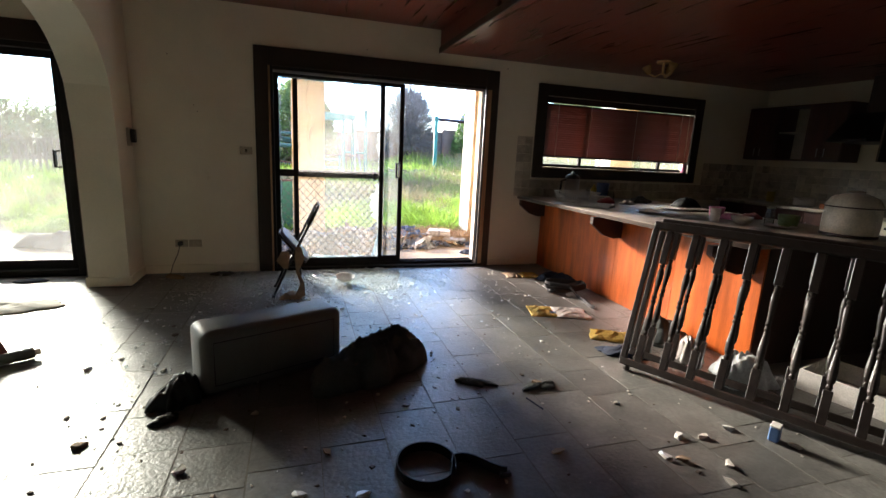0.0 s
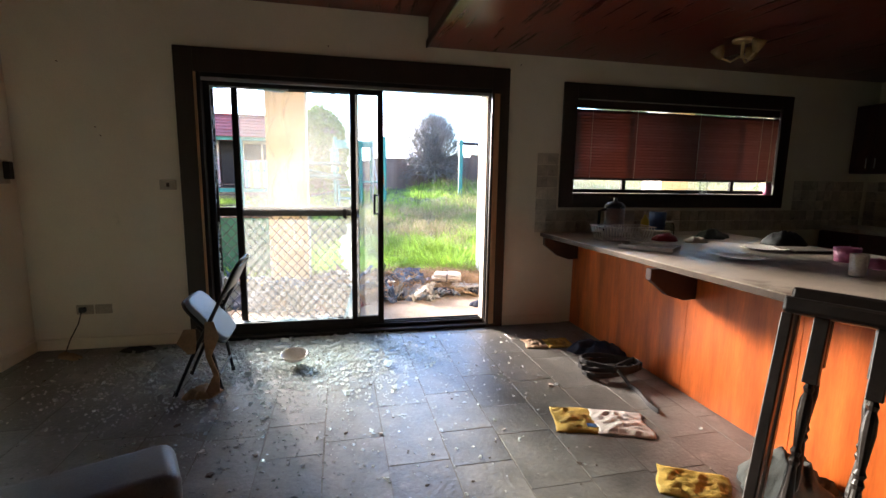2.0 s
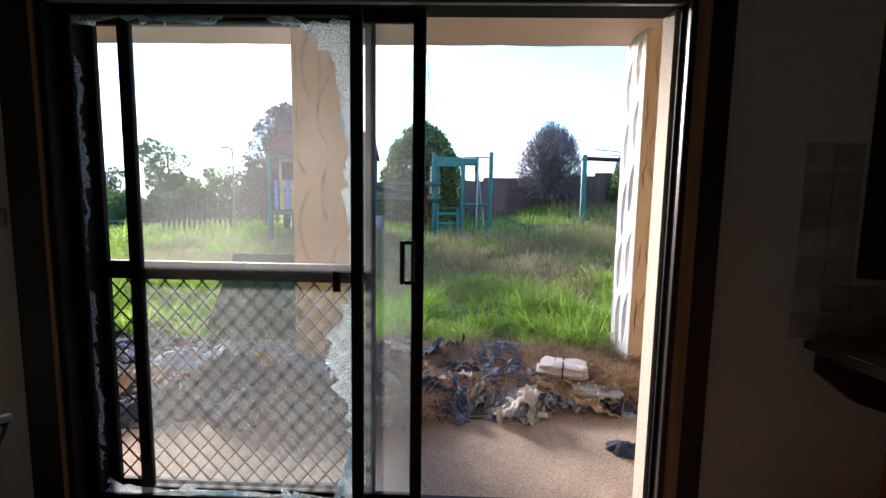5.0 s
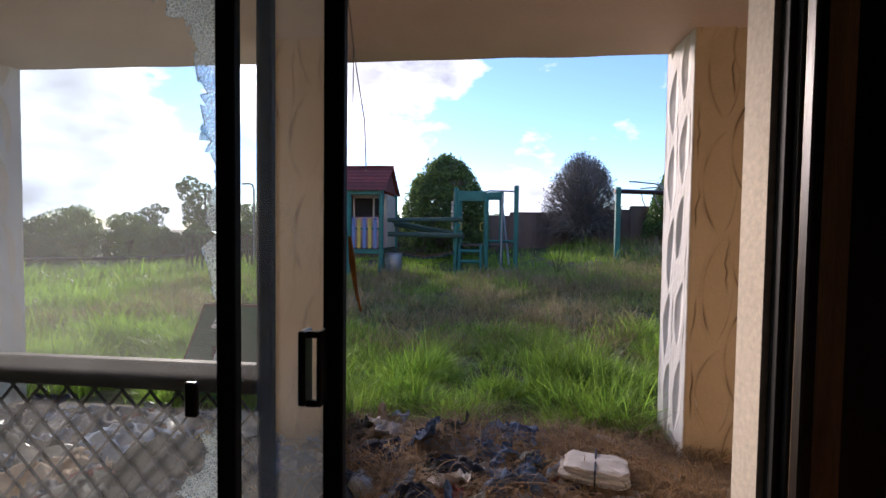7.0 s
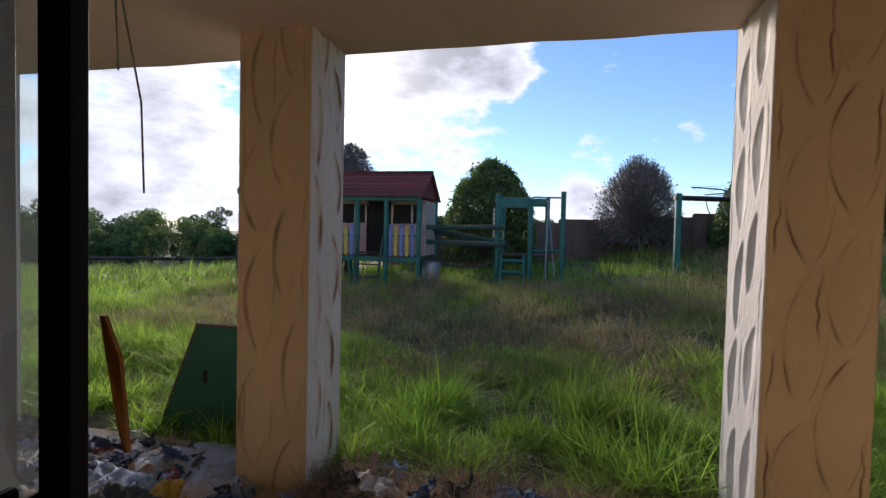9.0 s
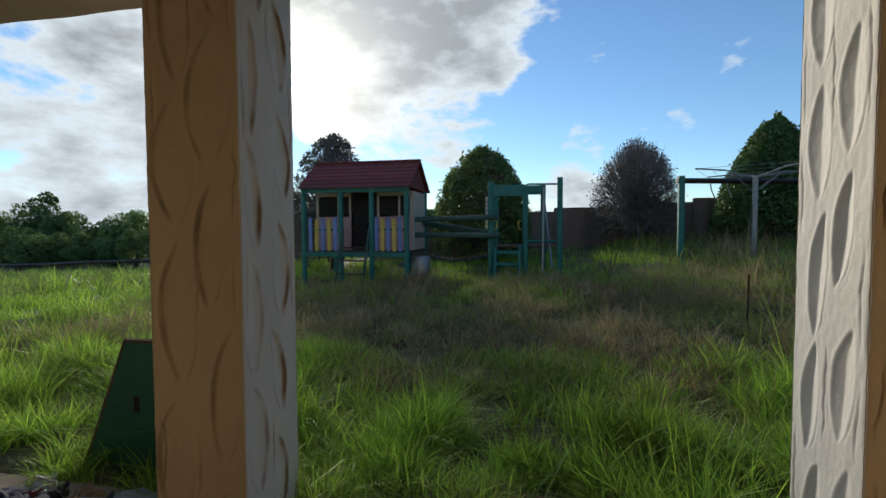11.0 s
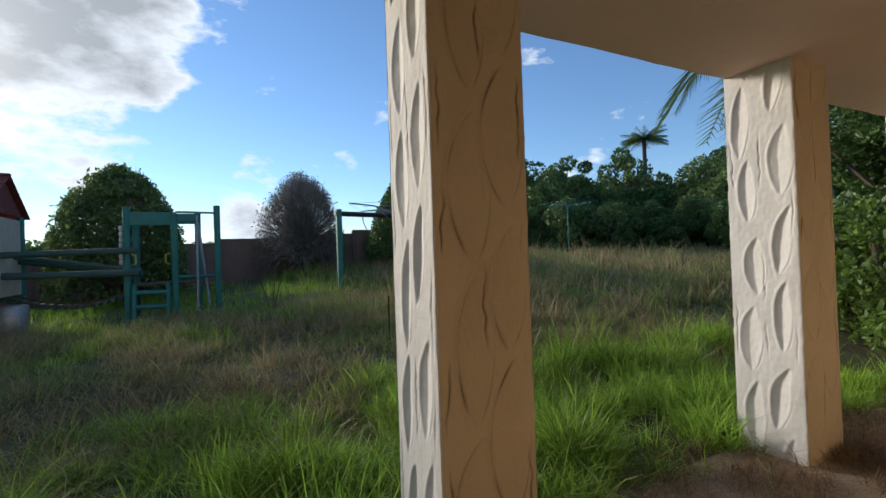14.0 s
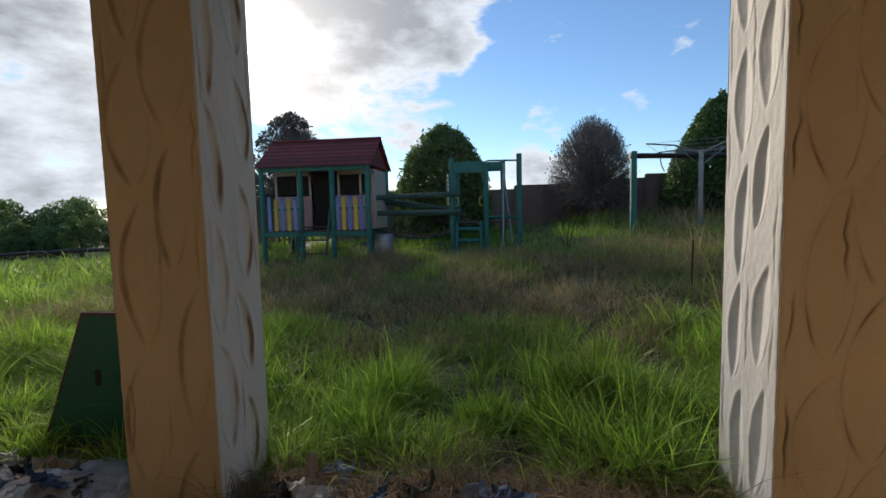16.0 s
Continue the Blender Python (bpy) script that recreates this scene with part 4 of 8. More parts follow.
def worktop():
    root = thing("worktop", "speckled beige laminate worktop over the counter, grimy and littered", "worktop", (0, 0, 0))
    a = [(2.755, YI - 0.003), (2.77, 4.9), (2.82, 3.6), (2.87, 2.6), (2.90, 2.40), (4.56, 2.40), (4.56, YI - 0.003)]
    bm = bmesh.new()
    f = bm.faces.new([bm.verts.new((x, y, 0.822)) for x, y in a])
    e = bmesh.ops.extrude_face_region(bm, geom=[f])
    bmesh.ops.translate(bm, vec=(0, 0, 0.038), verts=[v for v in e["geom"] if isinstance(v, bmesh.types.BMVert)])
    bmesh.ops.recalc_face_normals(bm, faces=bm.faces)
    bmesh.ops.bevel(bm, geom=[x for x in bm.edges], offset=0.006, segments=2, affect="EDGES")
    part("slab", bm, M["top"], root)
    # the laminate band along the overhang
    bm = bmesh.new()
    rows = []
    for x, y in a[:5]:
        rows.append([bm.verts.new((x + dx, y, z)) for dx, z in ((-0.004, 0.827), (-0.004, 0.855), (0.004, 0.855), (0.004, 0.827))])
    for u, v in zip(rows, rows[1:]):
        for k in range(4):
            bm.faces.new((u[k], v[k], v[(k + 1) % 4], u[(k + 1) % 4]))
    bm.faces.new(rows[0]), bm.faces.new(rows[-1][::-1])
    bmesh.ops.recalc_face_normals(bm, faces=bm.faces)
    part("edge_band", bm, M["old_wood"], root, "worn dark edge band")
    return root


worktop()
TOP = 0.86

# ---- kitchen units along the east and north walls ----
def base_unit(at, w, d, rz, label, doors=2):
    root = thing("base_cabinet", label, "cabinet", at, rz, "kitchen base cabinets")
    part("body", box(0, w, 0.02, d, 0.08, 0.865, 0.002), M["cab"], root)
    part("plinth", box(0, w, 0.06, d, 0, 0.08), M["dark_wood"], root)
    for i in range(doors):
        dr = part("door", box(w * i / doors + 0.004, w * (i + 1) / doors - 0.004, 0, 0.02, 0.09, 0.855, 0.003), M["cab"], root)
        x = w * i / doors + (w / doors - 0.05 if i % 2 == 0 else 0.05)
        part("handle", tube([(x, -0.022, 0.62), (x, -0.022, 0.74)], 0.006, 6), M["steel"], dr)
    return root


def wall_unit(at, w, h, rz, door="closed"):
    label = {"closed": "dark red-brown wooden wall cabinet", "open": "wall cabinet with its door gone, pale shelves showing", "ajar": "wall cabinet with its door hanging open"}[door]
    root = thing("wall_cabinet", label, "cabinet", at, rz, "kitchen wall cabinets")
    d = 0.32
    inner = "cream_board" if door != "closed" else "cab"
    part("back", box(0, w, d - 0.012, d, 0, h), M[inner], root)
    for x in (0, w - 0.016):
        part("side", box(x, x + 0.016, 0.02, d - 0.012, 0, h), M["cab"], root)
    for z in (0, h / 2, h - 0.016):
        part("shelf", box(0.016, w - 0.016, 0.02, d - 0.012, z, z + 0.016), M[inner if 0 < z < h - 0.1 else "cab"], root)
    if door == "closed":
        for i in range(2):
            dr = part("door", box(w * i / 2 + 0.003, w * (i + 1) / 2 - 0.003, 0, 0.019, 0.003, h - 0.003, 0.003), M["cab"], root)
            x = w / 2 + (-0.04 if i == 0 else 0.04)
            part("handle", tube([(x, -0.02, 0.05), (x, -0.02, 0.15)], 0.005, 6), M["steel"], dr)
    if door == "ajar":
        part("door", box(-0.002, 0.017, -0.40, 0.018, 0.003, h - 0.003, 0.003), M["cab"], root, "door swung open")
    return root


for i in range(5):
    y = 5.36 - i * 0.78
    if i == 2:
        continue
    base_unit((5.90, y, 0), 0.78, 0.596, -90, "dark red-brown base cabinet under the kitchen bench")
solid("kitchen_bench", box(5.86, 6.498, 1.46, 5.385, 0.867, 0.904, 0.006, seg=2), M["top"], "beige laminate bench along the tiled wall", "worktop")
for k, (y, w, h, door) in enumerate(((5.36, 0.42, 0.68, "closed"), (4.93, 0.38, 0.68, "open"), (4.54, 0.42, 0.68, "closed"), (3.52, 0.40, 0.68, "ajar"), (3.10, 0.80, 0.68, "closed"), (2.28, 0.8, 0.68, "closed"))):
    wall_unit((6.178, y, 1.45), w, h, -90, door)


def range_hood():
    root = thing("range_hood", "dark metal range hood over the stove", "range hood", (6.0, 4.11, 1.66), -90)
    bm = bmesh.new()
    lo = [(0, -0.12, 0), (0.58, -0.12, 0), (0.58, 0.498, 0), (0, 0.498, 0)]
    hi = [(0.06, 0.14, 0.32), (0.52, 0.14, 0.32), (0.52, 0.498, 0.32), (0.06, 0.498, 0.32)]
    a, b = [bm.verts.new(p) for p in lo], [bm.verts.new(p) for p in hi]
    bm.faces.new(a[::-1]), bm.faces.new(b)
    for k in range(4):
        bm.faces.new((a[k], a[(k + 1) % 4], b[(k + 1) % 4], b[k]))
    part("canopy", bm, M["black_steel"], root)
    part("flue", box(0.14, 0.44, 0.22, 0.498, 0.322, 0.72, 0.004), M["dark_wood"], root)
    part("button_strip", box(0.18, 0.40, -0.126, -0.1205, 0.01, 0.03), M["black_steel"], root)


range_hood()


def stove():
    root = thing("stove", "white enamel stove with an orange oven front", "stove", (5.87, 4.56 - 0.76, 0), 90)
    root.matrix_world = pose(5.88, 3.80, 0, 0, 0, -90)
    part("body", box(0, 0.77, 0.02, 0.61, 0, 0.862, 0.004), M["enamel"], root)
    part("oven_door", box(0.03, 0.74, 0, 0.018, 0.15, 0.70, 0.004), M["dark_wood"], root)
    for i in range(4):
        part("knob", lathe([(0.018, 0), (0.02, 0.01), (0.014, 0.022)], 10, at=(0.15 + i * 0.15, 0, 0.78)), M["black_steel"], root)


stove()


def lidded_pot(name, at, r, h, m, label, lid=True):
    root = thing(name, label, "pot", at)
    part("body", lathe([(r * 0.86, 0), (r * 0.97, 0.012), (r, h * 0.3), (r * 0.96, h * 0.66), (r * 0.93, h * 0.66), (r * 0.9, h * 0.3), (r * 0.6, 0.02)], 32), m, root, smooth=True)
    if lid:
        part("lid", lathe([(r * 0.90, h * 0.662), (r * 0.985, h * 0.665), (r * 0.97, h * 0.70), (r * 0.80, h * 0.86), (r * 0.4, h * 0.95), (r * 0.1, h * 0.97)], 32), M["enamel"], root, smooth=True)
        part("knob", lathe([(0.02, h * 0.97), (0.05, h * 0.985), (0.055, h * 1.0), (0.03, h * 1.02)], 16), M["tan_cloth"], root)
        part("rim", lathe([(r * 0.99, h * 0.645), (r * 1.005, h * 0.65), (r * 1.005, h * 0.672), (r * 0.985, h * 0.676)], 32), M["dark_wood"], root)
        part("base_band", lathe([(r * 0.90, 0.001), (r * 1.0, 0.006), (r * 1.0, 0.022), (r * 0.97, 0.026)], 32), M["dark_wood"], root)
    else:
        for s in (-1, 1):
            part("handle", tube([(s * r * 0.95, -0.04, h * 0.5), (s * (r + 0.035), -0.03, h * 0.52), (s * (r + 0.035), 0.03, h * 0.52), (s * r * 0.95, 0.04, h * 0.5)], 0.006, 6), m, root)
    return root


lidded_pot("stock_pot", (4.14, 2.63, TOP), 0.175, 0.335, M["enamel"], "large cream enamel cooker with a domed lid on the counter")
lidded_pot("saucepan", (6.2, 4.42, 0.905), 0.115, 0.16, M["china"], "grey enamel saucepan on the bench", lid=False)


def bowl(name, at, r, h, m, label, flip=False, tilt=0, category="bowl"):
    pts = [(r * 0.42, 0), (r * 0.5, 0.004), (r * 0.82, h * 0.5), (r, h), (r * 0.965, h), (r * 0.78, h * 0.5), (r * 0.42, h * 0.14)]
    bm = lathe(pts, 28)
    if flip:
        for v in bm.verts:
            v.co.z = h - v.co.z
        bmesh.ops.reverse_faces(bm, faces=bm.faces)
    ob = solid(name, bm, m, label, category, smooth=True)
    ob.matrix_world = pose(*at, tilt, 0, 0)
    return ob


bowl("bowl", (3.76, 3.20, TOP), 0.085, 0.065, M["china"], "white china bowl with a patterned rim on the counter")
bowl("mixing_bowl", (3.08, 2.50, TOP), 0.115, 0.085, M["steel"], "dull steel bowl turned upside down on the counter", flip=True)
bowl("saucer", (3.95, 3.02, TOP), 0.13, 0.018, M["china"], "pale plate on the littered counter", category="plate")
bowl("dinner_plate", (3.42, 3.88, TOP), 0.14, 0.02, M["china"], "pale dinner plate on the counter", category="plate")
bowl("dinner_plate", (3.95, 4.2, TOP), 0.15, 0.02, M["china"], "pale dinner plate on the counter", category="plate")


def cup(at, r, h, m, label, name="cup", category="cup"):
    ob = solid(name, lathe([(r * 0.8, 0), (r * 0.86, 0.004), (r, h), (r * 0.93, h), (r * 0.78, 0.01)], 20), m, label, category, smooth=True)
    ob.location = at
    return ob


cup((3.62, 3.34, TOP), 0.042, 0.115, M["china"], "speckled white cup on the counter")
cup((4.10, 3.06, TOP), 0.078, 0.10, M["green_glass"], "pale green plastic tub on the counter", "tub", "tub")
cup((4.03, 3.70, TOP), 0.07, 0.09, M["pink"], "pink plastic tub on the counter", "tub", "tub")
cup((3.81, 5.19, TOP), 0.075, 0.20, M["blue_plastic"], "blue plastic jug under the window", "jug", "jug")
cup((6.25, 4.9, 0.905), 0.05, 0.13, M["yellow_plastic"], "yellow tumbler on the bench", "tumbler", "cup")


def bottle(at, r, h, m, cap, label, name="bottle", neck=0.35, category="bottle"):
    root = thing(name, label, category, at)
    part("body", lathe([(r * 0.9, 0), (r, 0.008), (r, h * 0.62), (r * neck, h * 0.80), (r * neck, h * 0.9)], 18), m, root, smooth=True)
    part("cap", lathe([(r * neck * 1.15, h * 0.9), (r * neck * 1.15, h * 0.985), (r * neck * 0.9, h)], 14), cap, root)
    return root


bottle((3.66, 5.16, TOP), 0.036, 0.20, M["yellow_plastic"], M["socket"], "yellow squeeze bottle under the window")
bottle((4.07, 3.20, TOP), 0.036, 0.15, M["jar_glass"], M["socket"], "glass spice jar on the counter", "jar", 0.8, "jar")
bottle((3.84, 5.06, TOP), 0.042, 0.125, M["jar_glass"], M["socket"], "small glass jar by the jug", "jar", 0.75, "jar")
bottle((4.42, 5.36, 1.221), 0.035, 0.20, M["jar_glass"], M["jar_glass"], "clear glass bottle on the window sill", "bottle", 0.35)
bottle((5.18, 5.36, 1.221), 0.035, 0.13, M["pink"], M["socket"], "small pink jar on the window sill", "jar", 0.7, "jar")
root = thing("coffee_plunger", "glass and steel coffee plunger beside the dish rack", "coffee plunger", (3.32, 5.12, TOP))
root.scale = (1.2, 1.2, 1.2)
part("beaker", lathe([(0.066, 0), (0.07, 0.006), (0.07, 0.2), (0.066, 0.2), (0.064, 0.01)], 24), M["steel"], root, smooth=True)
part("lid", lathe([(0.072, 0.2), (0.074, 0.215), (0.05, 0.24), (0.012, 0.25), (0.012, 0.27), (0.004, 0.275)], 20), M["black_steel"], root, smooth=True)
for a in range(4):
    c, s = math.cos(a * math.pi / 2), math.sin(a * math.pi / 2)
    part("cage_rib", tube([(0.073 * c, 0.073 * s, 0.0), (0.073 * c, 0.073 * s, 0.21)], 0.004, 5), M["steel"], root)
part("handle", tube([(-0.07, 0, 0.19), (-0.12, 0, 0.18), (-0.125, 0, 0.06), (-0.072, 0, 0.04)], 0.011, 8), M["black_steel"], root)


def dish_rack():
    root = thing("dish_rack", "white wire dish rack on the counter", "dish rack", (2.96, 4.70, TOP), -4)
    w, d, h = 0.45, 0.22, 0.115
    rim = [(0, 0, h), (w, 0, h), (w, d, h), (0, d, h), (0, 0, h)]
    base = [(0.03, 0.03, 0.012), (w - 0.03, 0.03, 0.012), (w - 0.03, d - 0.03, 0.012), (0.03, d - 0.03, 0.012), (0.03, 0.03, 0.012)]
    for p in (rim, base):
        bm = bmesh.new()
        for a, b in zip(p, p[1:]):
            tube([a, b], 0.0045, 5, bm)
        part("wire_ring", bm, M["china"], root)
    for i in range(17):
        x = 0.015 + i * (w - 0.03) / 16
        xb = 0.035 + i * (w - 0.07) / 16
        part("wire", tube([(x, 0, h), (xb, 0.03, 0.006), (xb, d - 0.03, 0.006), (x, d, h)], 0.0034, 4), M["china"], root)
    for i in range(6):
        y = 0.02 + i * 0.036
        for x, xb in ((0, 0.03), (w, w - 0.03)):
            part("wire", tube([(x, y, h), (xb, y, 0.012)], 0.0034, 4), M["china"], root)


dish_rack()
root = thing("oven_tray", "shallow pale metal tray on the counter", "tray", (2.90, 4.40, TOP), -50)
part("base", box(0, 0.36, 0, 0.26, 0, 0.006, 0.002), M["steel"], root)
for a in ((0, 0.36, 0, 0.012), (0, 0.36, 0.248, 0.26), (0, 0.012, 0.012, 0.248), (0.348, 0.36, 0.012, 0.248)):
    part("rim", box(*a, 0.006, 0.03, 0.002), M["china"], root)
for x, y, r, m, lab in ((3.55, 4.75, 0.10, "red_plastic", "crumpled red packet by the sink"), (3.75, 4.62, 0.09, "white_cloth", "pale crumpled cloth on the counter"), (3.35, 5.2, 0.06, "green_glass", "green scouring cloth by the wall"),
                        (4.0, 3.5, 0.11, "pink", "pink plastic bag on the counter"), (4.3, 3.55, 0.10, "red_cloth", "dark red cloth on the counter"), (4.35, 4.4, 0.16, "black_cloth", "dark heap of rags on the counter"),
                        (4.1, 4.85, 0.15, "grey_cloth", "grey crumpled cloth on the counter")):
    ob = solid("packet" if "packet" in lab or "bag" in lab else "cloth", heap(r, r * 0.7, r * 0.5, x * 7, rings=9, seg=26), M[m], lab, "cloth", smooth=True)
    ob.location = (x, y, TOP)
for x, y, a, b, h, m, lab in ((3.62, 4.95, 0.22, 0.12, 0.06, "cream_board", "pale cardboard box under the window"), (4.2, 4.1, 0.30, 0.22, 0.02, "old_wood", "worn chopping board on the counter"), (6.12, 3.95, 0.26, 0.3, 0.10, "orange", "orange box on the stove")):
    ob = solid("box" if "box" in lab else "chopping_board", box(-a / 2, a / 2, -b / 2, b / 2, 0, h, 0.004), M[m], lab, "box" if "box" in lab else "board")
    ob.matrix_world = pose(x, y, 0.864 if "stove" in lab else TOP, 0, 0, x * 40)


# ---- ceiling lamp ----
def lamp():
    root = thing("ceiling_lamp", "small brass ceiling lamp with three amber glass shades, unlit", "lamp", (3.90, 4.53, KC - 0.20), group="ceiling lamps")
    part("rose", lathe([(0.07, 0.175), (0.075, 0.19), (0.06, 0.2)], 20), M["brass"], root)
    part("stem", tube([(0, 0, 0.19), (0, 0, 0.06)], 0.012, 8), M["brass"], root)
    for k in range(3):
        a = k * math.tau / 3 + 0.4
        c, s = math.cos(a), math.sin(a)
        arm = part("arm", tube([(0, 0, 0.08), (0.07 * c, 0.07 * s, 0.04), (0.13 * c, 0.13 * s, 0.07)], 0.008, 6), M["brass"], root)
        bm = lathe([(0.018, 0), (0.035, 0.035), (0.048, 0.085), (0.045, 0.085), (0.03, 0.035), (0.012, 0.006)], 14)
        ob = part("shade", bm, M["lamp_glass"], arm, "amber glass shade", smooth=True)
        ob.matrix_basis = pose(0.13 * c, 0.13 * s, 0.07, 25 * -s, 25 * c, 0)
    return root


copy_thing(lamp(), pose(4.18, 2.37, KC - 0.20, 0, 0, 35))

# ---- wall tiles beside and under the window ----
back = thing("tiled_splashback", "beige square wall tiles under the kitchen window", "wall tiles", (2.69, YI - 0.001, TOP))
tagged(back, kind="structure")
me_t = None
for i in range(38):
    for k in range(7):
        x, z = 0.002 + i * 0.1015, 0.002 + k * 0.1015
        if z + TOP > 1.04 and x + 2.69 > 2.82 and x + 2.69 < 5.50:
            continue
        if x + 2.69 > 6.39 or (x + 2.69 > 5.5 and z + TOP > 1.35):
            continue
        if me_t is None:
            ob = part("tile", box(0, 0.0985, -0.008, 0, 0, 0.0985, 0.002), M["tile"], back)
            me_t = ob.data
        else:
            ob = new("tile", me_t)
            ob.parent = back
        ob.location = (x, 0, z)
back = thing("tiled_splashback", "grimy beige tiles behind the stove", "wall tiles", (FLOOR_E - 0.001, 5.38, TOP), -90)
tagged(back, kind="structure")
for i in range(38):
    for k in range(5):
        ob = new("tile", me_t)
        ob.parent = back
        ob.location = (0.002 + i * 0.1015, 0, 0.002 + k * 0.1015)

# ---- wall fittings ----
root = thing("light_switch", "cream switch plate on the wall beside the door", "switch", (-0.30, YI - 0.001, 1.215))
part("plate", box(-0.058, 0.058, -0.009, 0, 0, 0.075, 0.003), M["socket"], root)
part("rocker", box(-0.01, 0.01, -0.014, -0.009, 0.022, 0.052, 0.002), M["old_wood"], root)
root = thing("power_socket", "cream double power socket low on the wall", "socket", (-0.93, YI - 0.001, 0.27))
part("plate", box(-0.06, 0.055, -0.009, 0, 0, 0.073, 0.003), M["socket"], root)
part("plate", box(0.065, 0.18, -0.009, 0, 0, 0.073, 0.003), M["socket"], root)
part("plug", box(-0.03, 0.012, -0.045, -0.009, 0.02, 0.06, 0.006), M["black_steel"], root)
part("lead", tube([(-0.01, -0.04, 0.03), (-0.03, -0.06, -0.06), (-0.07, -0.10, -0.16), (-0.09, -0.14, -0.25), (-0.05, -0.22, -0.264), (0.05, -0.25, -0.265)], 0.004, 6), M["black_steel"], root)
root = thing("wall_phone_bracket", "dark wall bracket on the side of the arch pier", "bracket", (-1.279, 5.25, 1.25))
part("plate", box(0, 0.02, -0.05, 0.05, 0, 0.16, 0.004), M["socket"], root)
part("cradle", box(0.02, 0.06, -0.022, 0.03, 0.03, 0.15, 0.006), M["black_steel"], root)
for x, z in ((-0.75, 1.66), (-0.72, 1.60), (0.9, 2.335), (2.5, 2.30), (-0.95, 2.1)):
    ob = solid("nail", tube([(0, 0, 0), (0, -0.012, 0.002)], 0.004, 6), M["rust"], "rusty nail in the wall", "nail")
    ob.location = (x, YI, z)


# ---- things on the living room floor ----
def seat_cushion():
    root = thing("ottoman", "grey leatherette seat block lying on its side", "ottoman", (-0.29, 2.71, 0), 23)
    b = box(0, 0.80, 0, 0.27, 0, 0.36, 0.05, seg=4)
    part("body", b, M["cushion"], root, smooth=True)
    part("seam", tube([(0.06, -0.001, 0.06), (0.06, -0.001, 0.30), (0.74, -0.001, 0.30), (0.74, -0.001, 0.06), (0.06, -0.001, 0.06)], 0.003, 5), M["black_cloth"], root)


seat_cushion()


def cloth(name, at, rx, ry, h, m, label, rz=0.0, seed=1.0, category="cloth", **kw):
    ob = solid(name, heap(rx, ry, h, seed, **kw), M[m], label, category, smooth=True)
    ob.matrix_world = pose(*at, 0, 0, rz)
    return ob


cloth("duffel_bag", (0.64, 2.89, 0), 0.40, 0.22, 0.24, "grey_cloth", "slumped dark grey duffel bag on the slate floor", 38, 4.2, "bag", rings=34, seg=90, fold=14, peak=0.45, rough=0.4)
cloth("jacket", (-0.41, 2.73, 0), 0.14, 0.11, 0.13, "black_cloth", "black jacket crumpled against the seat block", 20, 8.1, "clothing", rings=18, seg=48)
cloth("glove", (-0.43, 2.55, 0), 0.07, 0.035, 0.025, "black_cloth", "black glove on the floor", 30, 3.3, "clothing", rings=8, seg=24)
for p, r in (((1.15, 2.60), -24), ((1.56, 2.47), 8)):
    cloth("slipper", (*p, 0), 0.105, 0.032, 0.018, "grey_cloth", "flattened dark slipper on the slate floor", r, p[0] * 3, "slipper", rings=20, seg=60, rough=1.1, fold=34, peak=0.35)


def flat_bag(name, at, rz, w, d, label, panels, seed):
    """A printed bag lying nearly flat: creased sheets side by side. panels: (from, to, material, name)."""
    root = thing(name, label, "bag", at, rz)
    for k, (f0, f1, m, pn) in enumerate(panels):
        nu, nv, v, f = 22, 22, [], []
        for layer in (0, 1):
            for j in range(nv + 1):
                for i in range(nu + 1):
                    a, b = f0 + (f1 - f0) * i / nu, j / nv
                    q = Vector((a * 5 + seed, b * 5, seed + k * 0.4))
                    x = (a - 0.5) * w + 0.03 * noise.noise(Vector((b * 2.5, seed, k)))
                    y = (b - 0.5) * d + 0.035 * noise.noise(Vector((a * 2.5, seed + 4, 0)))
                    crease = 0.5 - abs(noise.noise(q * 1.3)) * 1.6 + 0.4 * (0.5 - abs(noise.noise(q * 3.1)) * 1.6)
                    edge = min(1, 6 * min(a - f0 + 0.02, f1 - a + 0.02, b + 0.02, 1.02 - b))
                    v.append((x, y, 0.001 if layer == 0 else 0.004 + 0.001 * k + max(0, 0.026 * crease) * edge + 0.008 * edge))
        n = (nu + 1) * (nv + 1)
        for j in range(nv):
            for i in range(nu):
                a = j * (nu + 1) + i
                f += [(n + a, n + a + 1, n + a + nu + 2, n + a + nu + 1), (a, a + nu + 1, a + nu + 2, a + 1)]
        for i in range(nu):
            for a, b in ((i, i + 1), (nv * (nu + 1) + i + 1, nv * (nu + 1) + i)):
                f.append((a, b, n + b, n + a))
        for j in range(nv):
            for a, b in (((j + 1) * (nu + 1), j * (nu + 1)), (j * (nu + 1) + nu, (j + 1) * (nu + 1) + nu)):
                f.append((a, b, n + b, n + a))
        put(pn, fast_mesh(pn, v, f), M[m], root, smooth=True)
    return root


